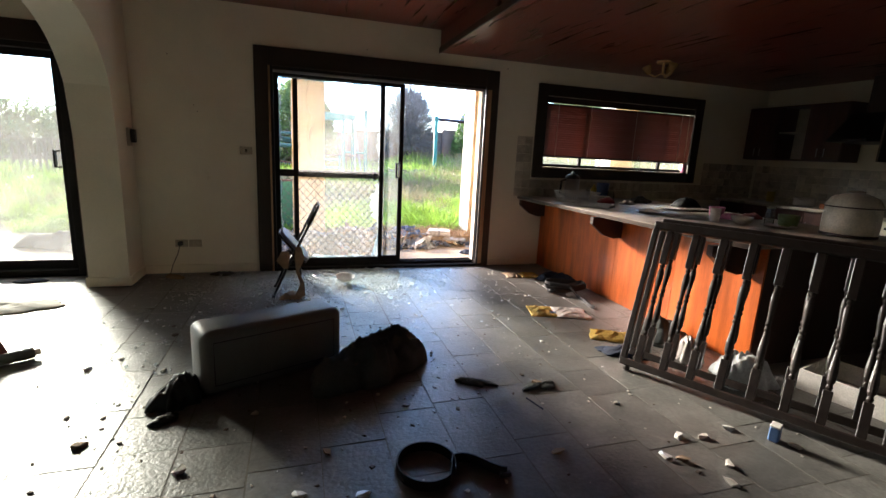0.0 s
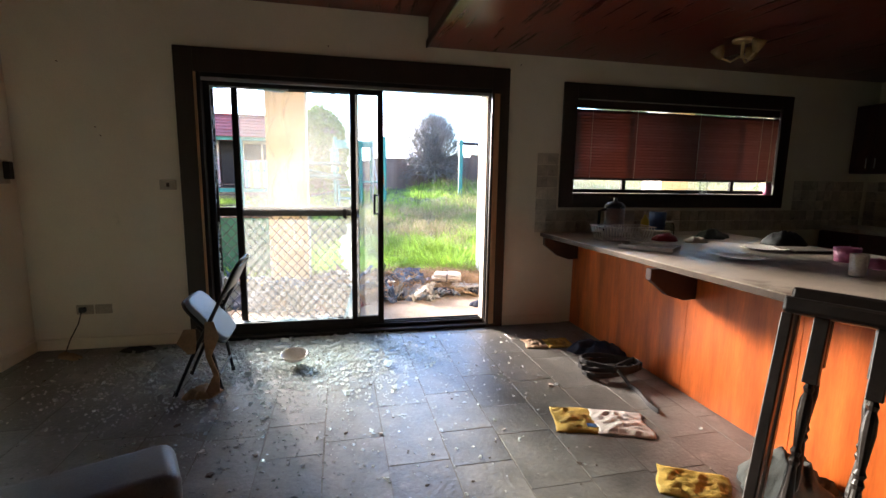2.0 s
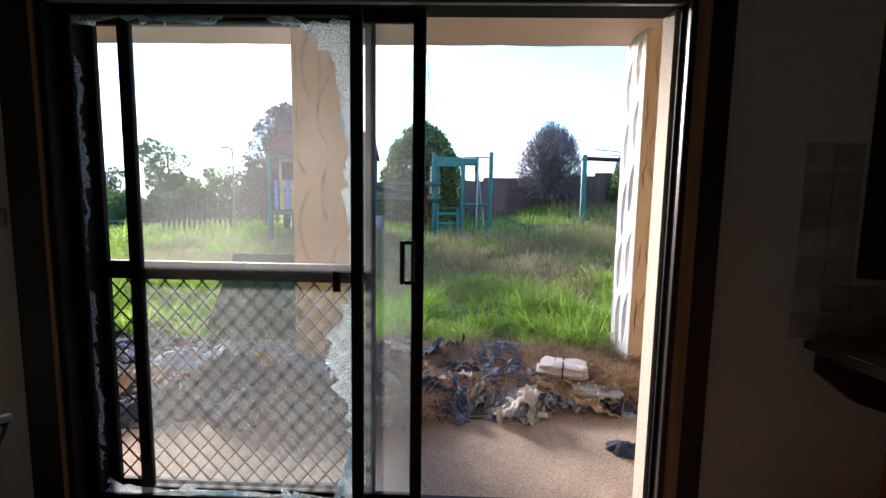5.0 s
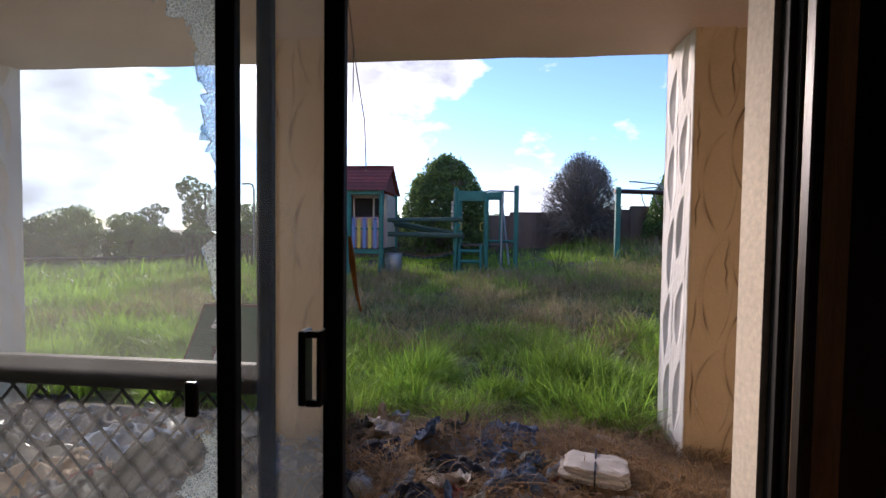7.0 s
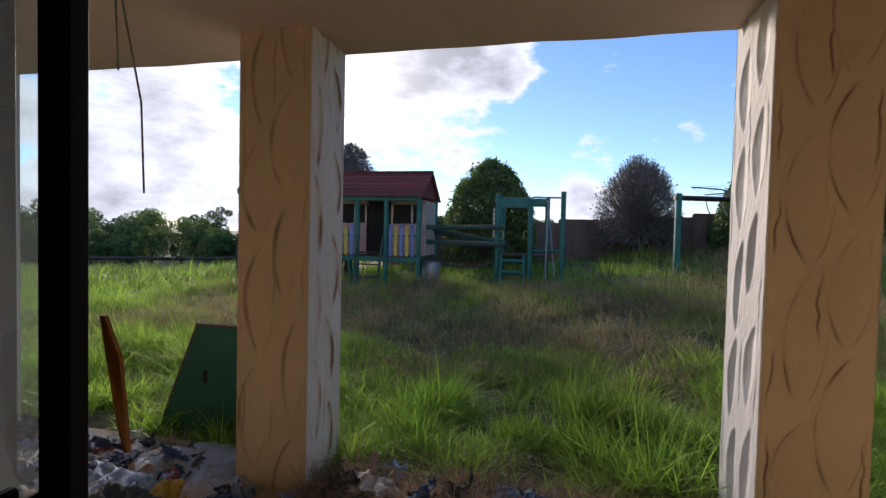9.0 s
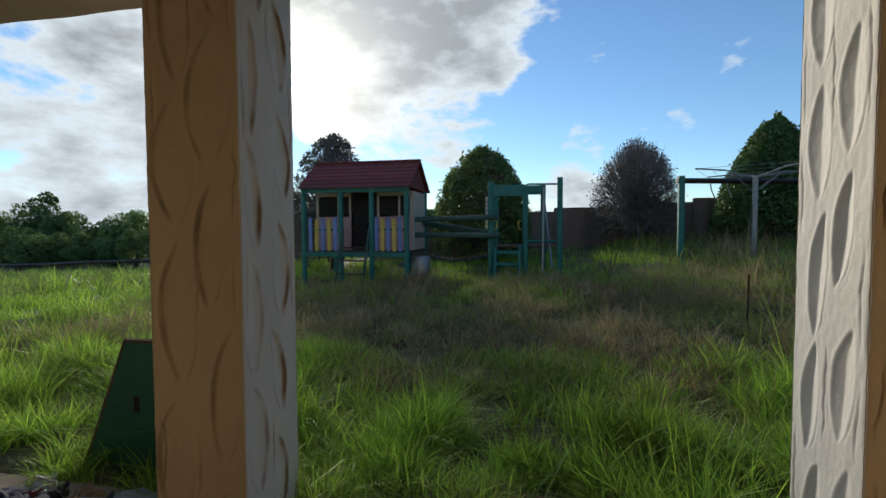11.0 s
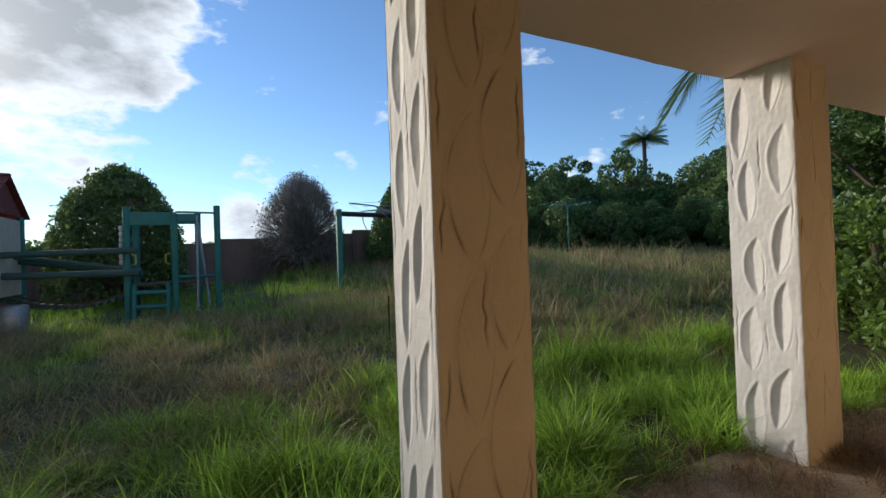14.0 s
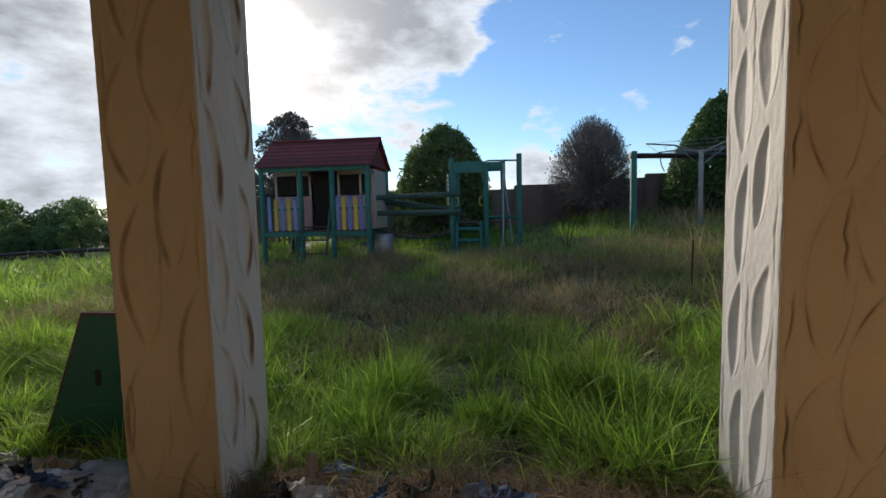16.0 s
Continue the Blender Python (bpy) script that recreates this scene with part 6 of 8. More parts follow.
folded_parcel((2.27, 7.0, LOW + 0.09), 0.36, 0.25, 0.09, "white_cloth", "off-white folded cloth bundle tied with a dark strap", -14, "navy")
folded_parcel((2.44, 6.74, LOW), 0.34, 0.21, 0.09, "plastic_bag", "grey plastic-wrapped bundle tied with pale string", -6, "paper")
cloth("rag_bundle", (2.28, 7.02, LOW), 0.26, 0.2, 0.11, "grey_cloth", "grey rags under the tied bundle", 0, 12.4, "rags", peak=0.3)
piles = [(0.58, 6.42, 0.28, 0.2, 0.13, "grey_cloth", "grey clothes heaped before the screen door", 15), (0.12, 6.5, 0.3, 0.2, 0.12, "navy", "dark clothes heaped before the screen door", -25),
         (0.84, 6.72, 0.24, 0.18, 0.15, "black_cloth", "black clothes heaped before the screen door", 40), (-0.28, 6.6, 0.3, 0.2, 0.12, "grey_cloth", "grey clothes spread on the patio", 70),
         (0.42, 6.92, 0.26, 0.2, 0.17, "denim", "faded blue clothes heaped on the patio", 5), (-0.62, 6.45, 0.26, 0.18, 0.1, "navy", "navy clothes spread on the patio", -50),
         (0.86, 6.38, 0.13, 0.12, 0.16, "grey_cloth", "crumpled grey cloth by the screen door", 20),
         (1.80, 6.86, 0.24, 0.15, 0.12, "denim", "crumpled blue jeans on the patio", 20), (1.74, 6.60, 0.22, 0.12, 0.025, "grey_cloth", "flat dark green-grey cloth on the patio", 6),
         (1.52, 7.02, 0.26, 0.12, 0.13, "navy", "dark blue clothes heaped on the patio", -30), (1.42, 7.32, 0.24, 0.13, 0.10, "pale_blue_cloth", "blue and white striped shirt in the heap", 15),
         (1.66, 7.30, 0.15, 0.11, 0.10, "denim", "faded denim cloth in the heap", -40), (1.50, 6.72, 0.14, 0.11, 0.11, "red_cloth", "dull red cloth in the heap", 10),
         (1.30, 6.66, 0.16, 0.13, 0.12, "navy", "dark cloth bundle by the door", 0), (2.02, 6.66, 0.12, 0.08, 0.05, "white_cloth", "dirty white rag on the patio", 30),
         (2.06, 6.82, 0.13, 0.09, 0.09, "tan_cloth", "tan rag in the heap", -10), (1.95, 7.12, 0.17, 0.12, 0.12, "grey_cloth", "grey cloth in the heap", 50),
         (2.60, 6.92, 0.14, 0.08, 0.05, "grey_cloth", "grey rag by the column", -20), (2.66, 6.6, 0.1, 0.05, 0.03, "pale_blue_cloth", "pale blue rag on the patio", 30),
         (2.43, 6.10, 0.09, 0.06, 0.05, "navy", "dark blue cloth on the patio", 0), (1.02, 6.42, 0.17, 0.13, 0.17, "plastic_bag", "bulging plastic bag by the screen door", 0),
         (0.72, 6.62, 0.2, 0.16, 0.14, "grey_cloth", "dark clothes by the column foot", 20), (0.30, 6.75, 0.24, 0.18, 0.15, "navy", "dark clothes heaped by the column", -20),
         (-0.15, 6.85, 0.28, 0.2, 0.16, "grey_cloth", "grey clothes heaped on the patio", 40), (0.05, 7.45, 0.26, 0.22, 0.14, "plastic_bag", "pale plastic bag beside the green board", 0),
         (-0.35, 7.52, 0.34, 0.22, 0.16, "plastic_bag", "torn pale plastic sheet beside the green board", 25), (-0.05, 7.12, 0.15, 0.10, 0.11, "yellow_cloth", "yellow cloth among the rubbish", 0),
         (-0.62, 7.1, 0.3, 0.2, 0.13, "pale_blue_cloth", "pale blue clothes among the rubbish", -15), (-0.95, 7.45, 0.32, 0.2, 0.10, "navy", "dark clothes in the grass edge", 5),
         (-0.75, 6.7, 0.25, 0.18, 0.12, "tan_cloth", "tan clothes heaped on the patio", 60), (-1.3, 7.0, 0.3, 0.2, 0.12, "grey_cloth", "grey clothes heaped on the patio", 0),
         (1.05, 7.15, 0.22, 0.16, 0.12, "navy", "navy clothes in the heap", 10), (0.95, 7.6, 0.16, 0.12, 0.1, "black_cloth", "black cloth at the grass edge", 30),
         (1.75, 7.55, 0.18, 0.1, 0.07, "denim", "blue cloth at the grass edge", -12), (-1.9, 7.2, 0.3, 0.22, 0.13, "plastic_bag", "pale plastic heap by the west door", 0),
         (5.54, 6.48, 0.16, 0.06, 0.05, "denim", "blue denim rag on the patio", -30), (-2.6, 7.0, 0.35, 0.25, 0.15, "grey_cloth", "grey clothes heap before the west door", 12)]
for k, (x, y, a, b, h, m, lab, rz) in enumerate(piles):
    a, b, h = a * 1.15, b * 1.25, h * (0.55 if m == "plastic_bag" else 1.2)
    cloth("clothes" if "cloth" in lab or "jeans" in lab or "shirt" in lab else "rag" if "rag" in lab else "plastic_bag", (x, y, at_ground(x, y) - 0.004), a, b, h, m, lab, rz, k * 1.37 + 2, "clothing" if "bag" not in lab and "plastic" not in lab else "bag", rings=16, seg=44, fold=11)
rng = np.random.default_rng(19)
names = (("denim", "faded blue scrap of clothing in the heap"), ("navy", "dark blue scrap of clothing in the heap"), ("grey_cloth", "grey scrap of clothing in the heap"), ("tan_cloth", "tan scrap of clothing in the heap"),
         ("white_cloth", "dirty white scrap of clothing in the heap"), ("pale_blue_cloth", "striped pale blue scrap in the heap"), ("plastic_bag", "torn plastic scrap in the heap"), ("red_cloth", "dull red scrap in the heap"), ("white_cloth", "dirty white scrap of clothing in the heap"), ("pale_blue_cloth", "striped pale blue scrap in the heap"), ("denim", "faded blue scrap of clothing in the heap"))
for k in range(170):
    m, lab = names[int(rng.integers(0, len(names)))]
    if k >= 64:
        x, y = rng.uniform(-0.8, 1.2), rng.uniform(6.2, 7.2)
        if y < 6.2 + 0.18 * (1.25 - x):
            continue
    elif k < 30:
        x, y = rng.uniform(1.15, 2.65), rng.uniform(6.62, 7.75)
    else:
        x, y = rng.uniform(-2.6, 1.1), rng.uniform(6.45, 7.75)
    if any(cx - 0.05 < x < cx + 0.51 and 7.34 < y < 7.95 for cx in (0.117, -2.62, 2.904)):
        continue
    r = rng.uniform(0.07, 0.15)
    ob = solid("scrap", heap(r, r * rng.uniform(0.5, 0.9), r * rng.uniform(0.4, 0.9), k * 1.9 + 60, rings=12, seg=34, fold=16), M[m], lab, "clothing", "scraps of clothing", smooth=True)
    ob.matrix_world = pose(x, y, at_ground(x, y) - 0.004, 0, 0, rng.uniform(0, 360))


def crumpled_sheet(w, d, amp, seed):
    """A creased piece of cloth or plastic with a ragged outline."""
    n, v, f = 16, [], []
    for layer in (0, 1):
        for j in range(n + 1):
            for i in range(n + 1):
                a, b = i / n - 0.5, j / n - 0.5
                q = Vector((a * 3 + seed, b * 3 - seed, seed * 0.3))
                z = amp * (0.6 - 2.4 * abs(noise.noise(q)) + 0.9 * (0.4 - 1.6 * abs(noise.noise(q * 2.3))))
                x = a * w * (1 + 0.5 * noise.noise(Vector((b * 4, seed, 1)))) + 0.35 * amp * noise.noise(q * 2)
                y = b * d * (1 + 0.5 * noise.noise(Vector((a * 4, seed, 7))))
                v.append((x, y, z - 0.004 * layer))
    m = (n + 1) ** 2
    for j in range(n):
        for i in range(n):
            a = j * (n + 1) + i
            f += [(a, a + 1, a + n + 2, a + n + 1), (m + a, m + a + n + 1, m + a + n + 2, m + a + 1)]
    for i in range(n):
        for a, b in ((i + 1, i), (n * (n + 1) + i, n * (n + 1) + i + 1), (i * (n + 1), (i + 1) * (n + 1)), ((i + 1) * (n + 1) + n, i * (n + 1) + n)):
            f.append((a, b, m + b, m + a))
    return v, f


rng = np.random.default_rng(88)
for k in range(190):
    m, lab = names[int(rng.integers(0, len(names)))]
    if k < 78:
        x, y = rng.normal(1.75, 0.42), rng.uniform(6.5, 7.6)
    else:
        x, y = rng.uniform(-1.9, 1.15), rng.uniform(6.3, 7.7)
    if x > 2.72 or any(cx - 0.13 < x < cx + 0.59 and 7.28 < y < 8.0 for cx in (0.117, -2.62, 2.904)):
        continue
    w = rng.uniform(0.16, 0.34)
    v, f = crumpled_sheet(w, w * rng.uniform(0.5, 0.9), rng.uniform(0.03, 0.06), k * 2.3)
    turn = pose(0, 0, 0, rng.normal(0, 16), rng.normal(0, 16), rng.uniform(0, 360))
    v = np.array([tuple(turn @ Vector(p)) for p in v])
    v[:, 2] -= np.quantile(v[:, 2], 0.06)
    v[:, 2] = np.maximum(v[:, 2], 0.0)
    ob = tagged(put("scrap", fast_mesh("scrap", v, f), M[m]), lab, "clothing", "scraps of clothing")
    ob.matrix_world = pose(x, y, at_ground(x, y) - 0.003)
ob = solid("stick", tube([(0, 0, 0.008), (0.16, 0.01, 0.01), (0.33, -0.01, 0.008)], 0.007, 6), M["bark"], "thin dry stick on the patio", "stick")
ob.matrix_world = pose(1.56, 6.42, LOW, 0, 0, 4)
ob = solid("hose_piece", tube([(0, 0, 0.014), (0.18, 0.02, 0.014), (0.36, -0.03, 0.014), (0.44, -0.14, 0.014)], 0.013, 8), M["black_cloth"], "short piece of black hose on the patio", "hose")
ob.matrix_world = pose(4.56, 6.86, LOW, 0, 0, -20)
rng = np.random.default_rng(4)
for k in range(16):
    x, y = rng.uniform(3.4, 7.2), rng.uniform(6.0, 6.9)
    ob = solid("leaf_litter", heap(0.02, 0.014, 0.012, k + 40.0, rings=4, seg=8, rough=0.7), M["bark"], "dry leaf on the patio", "leaf", "dry leaves")
    ob.matrix_world = pose(x, y, LOW, 0, 0, k * 50)


def green_board():
    root = thing("green_board", "dark green painted board with a chipped rim standing in the grass", "board", (-0.81, 7.80, -0.21))
    bm = bmesh.new()
    f = bm.faces.new([bm.verts.new(p) for p in ((-0.26, 0, 0), (0.95, 0, 0), (0.95, 0, 0.93), (0.12, 0, 0.94))])
    e = bmesh.ops.extrude_face_region(bm, geom=[f])
    bmesh.ops.translate(bm, vec=(0, 0.05, 0), verts=[v for v in e["geom"] if isinstance(v, bmesh.types.BMVert)])
    bmesh.ops.recalc_face_normals(bm, faces=bm.faces)
    part("panel", bm, M["green_paint"], root)
    part("rim", tube([(-0.27, 0.02, 0), (0.11, 0.02, 0.945), (0.95, 0.02, 0.945)], 0.02, 6), M["rust"], root, "rusty chipped rim")
    # dark plate on the face, painting the shade of a handle hole
    part("handle_hole", box(0.17, 0.21, -0.003, -0.001, 0.50, 0.60, 0.0), M["opening_shade"], root)


root = thing("hanging_tape", "frayed orange and white tape hanging from the open door leaf", "tape", (1.33, 5.515, 0.0))
part("strand", tube([(0.0, 0, 1.95), (0.012, 0.03, 1.80), (0.03, 0.04, 1.68), (0.035, 0.04, 1.56)], 0.0014, 5), M["paper"], root)
part("strand", tube([(0.0, 0, 1.95), (0.008, 0.02, 1.85), (0.004, 0.03, 1.72)], 0.0013, 5), M["paper"], root)
part("ribbon", hanging_strip([(0.004, 0.01, 1.40), (0.006, 0.02, 1.34), (0.018, 0.02, 1.26), (0.03, 0.02, 1.22)], 0.005, ""), M["orange_tape"], root, "orange ribbon")


HOUSE.add(root)
green_board()


LITTER = set(scene.objects) - HOUSE


# ---- play equipment ----
def gz(x, y):
    return float(rise(np.array(float(x)), np.array(float(y))))


def cubby_house():
    X0, Y0 = -3.14, 14.7
    g = gz(-2.0, 15.1)
    root = thing("cubby_house", "teal-posted cubby house with a red roof and blue and yellow pickets", "playhouse", (X0, Y0, g - 0.05))
    base = (1.56 - g) / 0.902 - 1.40
    z = lambda h: h + base
    W_, D_ = 2.57, 1.5
    for x in (0, 0.95, 1.72, W_):
        part("post", tube([(x, 0, 0), (x, 0, z(2.31))], 0.062, 10), M["teal"], root)
    for x in (0, W_):
        part("post", tube([(x, D_ + 0.3, 0), (x, D_ + 0.3, z(2.31))], 0.062, 10), M["teal"], root)
    part("deck_joist", box(-0.06, W_ + 0.06, -0.05, 0.05, z(0.66), z(0.77), 0.006), M["teal"], root)
    part("deck_joist", box(-0.06, W_ + 0.06, D_ + 0.2, D_ + 0.3, z(0.66), z(0.77), 0.006), M["teal"], root)
    for i in range(14):
        part("deck_board", box(i * W_ / 14 + 0.004, (i + 1) * W_ / 14 - 0.004, -0.04, D_ + 0.3, z(0.775), z(0.80), 0.003), M["old_wood"], root)
    part("header_beam", box(-0.06, W_ + 0.06, -0.045, 0.045, z(2.18), z(2.29), 0.006), M["teal"], root)
    # the house wall behind the porch
    y = 0.55
    for a, b in ((0.06, 0.98), (1.66, W_ - 0.02)):
        w = part("front_wall", box(a, b, y, y + 0.04, z(0.80), z(1.62), 0.003), M["pink_board"], root, "pale pink lower wall board")
        # flat near-black sheet in place of the shade behind the window
        part("window_void", box(a + 0.06, b - 0.06, y + 0.02, y + 0.03, z(1.66), z(2.12)), M["opening_shade"], root, "near-black sheet standing for the shade in the open window")
        for x in (a, (a + b) / 2 + 0.1, b - 0.05):
            part("window_post", box(x, x + 0.05, y, y + 0.05, z(1.62), z(2.2), 0.003), M["cream_board"], root)
        part("lintel", box(a, b, y, y + 0.05, z(2.13), z(2.24), 0.003), M["cream_board"], root)
    # the doorway's inner shade, put in as a near-black sheet
    part("doorway", box(1.02, 1.64, y + 0.06, y + 0.08, z(0.80), z(2.2)), M["opening_shade"], root, "near-black sheet standing for the shade in the open doorway")
    part("side_wall", box(W_ - 0.03, W_ + 0.01, y + 0.06, D_ + 0.25, z(0.80), z(2.24), 0.003), M["cream_board"], root)
    part("side_wall", box(0.02, 0.05, y + 0.06, D_ + 0.25, z(0.80), z(2.24), 0.003), M["cream_board"], root)
    part("rear_wall", box(0.06, W_ - 0.04, D_ + 0.21, D_ + 0.25, z(0.80), z(2.24), 0.003), M["pink_board"], root)
    for x in (W_ + 0.02, -0.02):
        bm = bmesh.new()
        v = [bm.verts.new(p) for p in ((x, -0.02, z(2.31)), (x, D_ + 0.32, z(2.31)), (x, 0.9, z(2.96)))]
        bm.faces.new(v)
        v2 = [bm.verts.new((q.co.x - 0.03, q.co.y, q.co.z)) for q in v]
        bm.faces.new(v2[::-1])
        for k in range(3):
            bm.faces.new((v[k], v2[k], v2[(k + 1) % 3], v[(k + 1) % 3]))
        part("gable", bm, M["red_cloth"], root, "dull red gable board")
    # pickets
    k = 0
    for a, b in ((0.10, 0.90), (1.78, W_ - 0.08)):
        n = 5
        part("picket_rail", box(a - 0.06, b + 0.06, -0.02, 0.015, z(1.28), z(1.33), 0.003), M["teal"], root)
        for i in range(n):
            x = a + (b - a) * (i + 0.5) / n
            h = 1.60 if i % 2 == 0 else 1.56
            bm = box(x - 0.042, x + 0.042, -0.045, -0.022, z(0.80), z(h - 0.04), 0.003)
            tube([(x, -0.045, z(h - 0.04)), (x, -0.022, z(h - 0.04))], 0.041, 14, bm)
            part("picket", bm, M["blue_paint" if i % 2 == 0 else "yellow_paint"], root, "blue picket" if i % 2 == 0 else "yellow picket")
            k += 1
    # ladder rails at the doorway
    for x in (1.0, 1.66):
        part("ladder_rail", tube([(x, -0.5, 0.02), (x, -0.02, z(1.30))], 0.03, 8), M["log"], root)
    for i in range(3):
        f = 0.25 + i * 0.22
        part("rung", tube([(1.0, -0.5 + 0.48 * f, z(1.3) * f), (1.66, -0.5 + 0.48 * f, z(1.3) * f)], 0.018, 8), M["old_wood"], root)
    # roof boards, in courses
    for side in (0, 1):
        n = 7
        ey, ry, ez, rz_ = (-0.14, 0.90, 2.27, 3.0) if side == 0 else (D_ + 0.44, 0.90, 2.27, 3.0)
        for i in range(n):
            f0, f1 = i / n, (i + 1.25) / n
            f1 = min(f1, 1.02)
            y0, y1 = ey + (ry - ey) * f0, ey + (ry - ey) * f1
            z0, z1 = ez + (rz_ - ez) * f0, ez + (rz_ - ez) * f1
            bm = bmesh.new()
            v = []
            for x in (-0.10, W_ + 0.12):
                v.append([bm.verts.new((x, y0, z(z0) + 0.03)), bm.verts.new((x, y1, z(z1) + 0.012)), bm.verts.new((x, y1, z(z1) - 0.006)), bm.verts.new((x, y0, z(z0) + 0.008))])
            for k2 in range(4):
                bm.faces.new((v[0][k2], v[1][k2], v[1][(k2 + 1) % 4], v[0][(k2 + 1) % 4]))
            bm.faces.new(v[0][::-1]), bm.faces.new(v[1])
            bmesh.ops.recalc_face_normals(bm, faces=bm.faces)
            part("roof_course", bm, M["shingle"], root)
    part("ridge_cap", box(-0.10, W_ + 0.12, 0.84, 0.96, z(3.0), z(3.04), 0.006), M["shingle"], root)
    root.scale = (0.902, 0.902, 0.902)
    return root


cubby_house()


def climbing_frame():
    g = gz(1.5, 15.4) - 0.05
    root = thing("climbing_frame", "teal wooden climbing frame with a ladder and yellow hand grips", "climbing frame", (0.86, 15.45, g))
    z = lambda h: h - g + 0.11
    posts = ((0, 0, 2.34), (0.74, 0, 2.22), (1.12, 0.75, 2.34), (1.46, 0.05, 2.40), (0.05, 0.8, 2.34))
    for x, y, h in posts:
        part("post", tube([(x, y, 0), (x, y, z(h))], 0.058, 10), M["teal"], root)
    part("crossbeam", box(0.05, 0.72, -0.03, 0.03, z(2.02), z(2.26), 0.006), M["teal"], root)
    part("crossbeam", box(0.0, 1.15, 0.74, 0.80, z(2.10), z(2.24), 0.006), M["teal"], root)
    part("crossbeam", box(0.76, 1.12, 0.0, 0.03, z(2.10), z(2.24), 0.006), M["teal"], root)
    part("monkey_bar", tube([(0.72, 0.02, z(2.24)), (0.80, 0.02, z(2.27)), (1.46, 0.05, z(2.26))], 0.02, 8), M["galv"], root)
    for i, h in enumerate((0.30, 0.55, 0.80)):
        part("rung", tube([(0.06, -0.12 + i * 0.04, z(h)), (0.66, -0.12 + i * 0.04, z(h))], 0.045, 10), M["teal"], root)
    for x in (0.1, 0.62):
        part("ladder_side", tube([(x, -0.2, 0), (x, -0.02, z(0.95))], 0.036, 8), M["teal"], root)
    for i in range(6):
        part("platform_board", box(0.0, 1.15, 0.04 + i * 0.13, 0.16 + i * 0.13, z(0.92), z(0.96), 0.003), M["old_wood"], root)
    part("bracket_rail", tube([(0.76, 0.0, z(1.05)), (1.44, 0.05, z(1.05))], 0.03, 8), M["teal"], root)
    for x in (0.08, 0.66):
        s = 1 if x < 0.3 else -1
        part("hand_grip", tube([(x, -0.07, z(1.50)), (x + s * 0.06, -0.11, z(1.47)), (x + s * 0.06, -0.11, z(1.33)), (x, -0.07, z(1.30))], 0.014, 8), M["yellow_plastic"], root, "yellow hand grip")
    for i in range(7):
        part("chain_link", lathe([(0.02, 0), (0.032, 0.03), (0.032, 0.06), (0.02, 0.09)], 8, at=(-0.085, 0, z(1.32) + i * 0.1)), M["paper"], root)
    part("slide_frame", tube([(1.12, -0.05, z(2.2)), (1.10, -0.1, z(0.45)), (1.16, -0.6, z(0.38)), (1.40, -0.6, z(0.40))], 0.022, 8), M["galv"], root)
    part("slide_frame", tube([(1.12, 0.75, z(2.2)), (1.30, -0.1, z(0.5))], 0.022, 8), M["galv"], root)


climbing_frame()
bridge = thing("log_bridge", "weathered green log rails joining the cubby house and the climbing frame", "bridge", (-0.92, 15.35, gz(0, 15.3)))
zb = -gz(0, 15.3) + 0.08
for a, b, r in (((0.0, 0.0, 1.56), (1.95, 0, 1.60), 0.055), ((0.0, 0.05, 1.22), (1.95, 0, 1.20), 0.06), ((0.05, 0.6, 1.55), (1.95, 0.5, 1.22), 0.045), ((0.0, 0.8, 1.48), (1.95, 0.75, 1.16), 0.05)):
    part("log_rail", tube([(a[0], a[1], a[2] + zb), (b[0], b[1], b[2] + zb)], r, 9), M["log"], bridge)
n = 17
for i in range(n):
    f = i / (n - 1)
    x, h = 0.05 + 1.85 * f, 0.86 - 0.22 * (1 - (2 * f - 1) ** 2)
    part("bridge_slat", tube([(x, 0.1, h + zb), (x, 0.62, h + zb)], 0.035, 7), M["log"], bridge)
for y in (0.1, 0.62):
    part("chain", tube([(0.05 + 1.85 * i / 12, y, 0.90 - 0.22 * (1 - (2 * i / 12 - 1) ** 2) + zb) for i in range(13)], 0.014, 6), M["rust"], bridge)
part("support_post", tube([(0.0, 0.0, 0), (0.0, 0.0, 0.86 + zb)], 0.06, 8), M["log"], bridge)
part("support_post", tube([(1.88, 0.35, 0), (1.88, 0.35, 0.9 + zb)], 0.05, 8), M["log"], bridge)
barrel = solid("drum", lathe([(0.2, 0), (0.21, 0.02), (0.21, 0.5), (0.19, 0.52)], 18), M["galv"], "dented grey metal drum beside the cubby house", "drum", smooth=True)
barrel.location = (-0.62, 15.1, gz(-0.62, 15.1))


def swing_frame():
    g = gz(4.9, 16.2)
    root = thing("swing_frame", "teal post swing frame with a dark beam and an empty chain", "swing", (4.90, 16.2, g - 0.1))
    z = lambda h: h - g + 0.39
    part("post", box(-0.07, 0.05, -0.06, 0.06, 0, z(2.26), 0.008), M["teal"], root)
    d = 2.6
    part("post", box(d, d + 0.12, 0.55, 0.67, 0, z(2.3), 0.008), M["teal"], root)
    part("beam", tube([(-0.1, 0, z(2.16)), (d + 0.1, 0.62, z(2.14))], 0.06, 8), M["dark_wood"], root, "dark weathered log beam")
    for x in (0.62, 0.95):
        part("chain", tube([(x, 0.2, z(2.12)), (x + 0.03, 0.2, z(1.95)), (x + 0.10, 0.2, z(1.80))], 0.012, 6), M["galv"], root)


swing_frame()


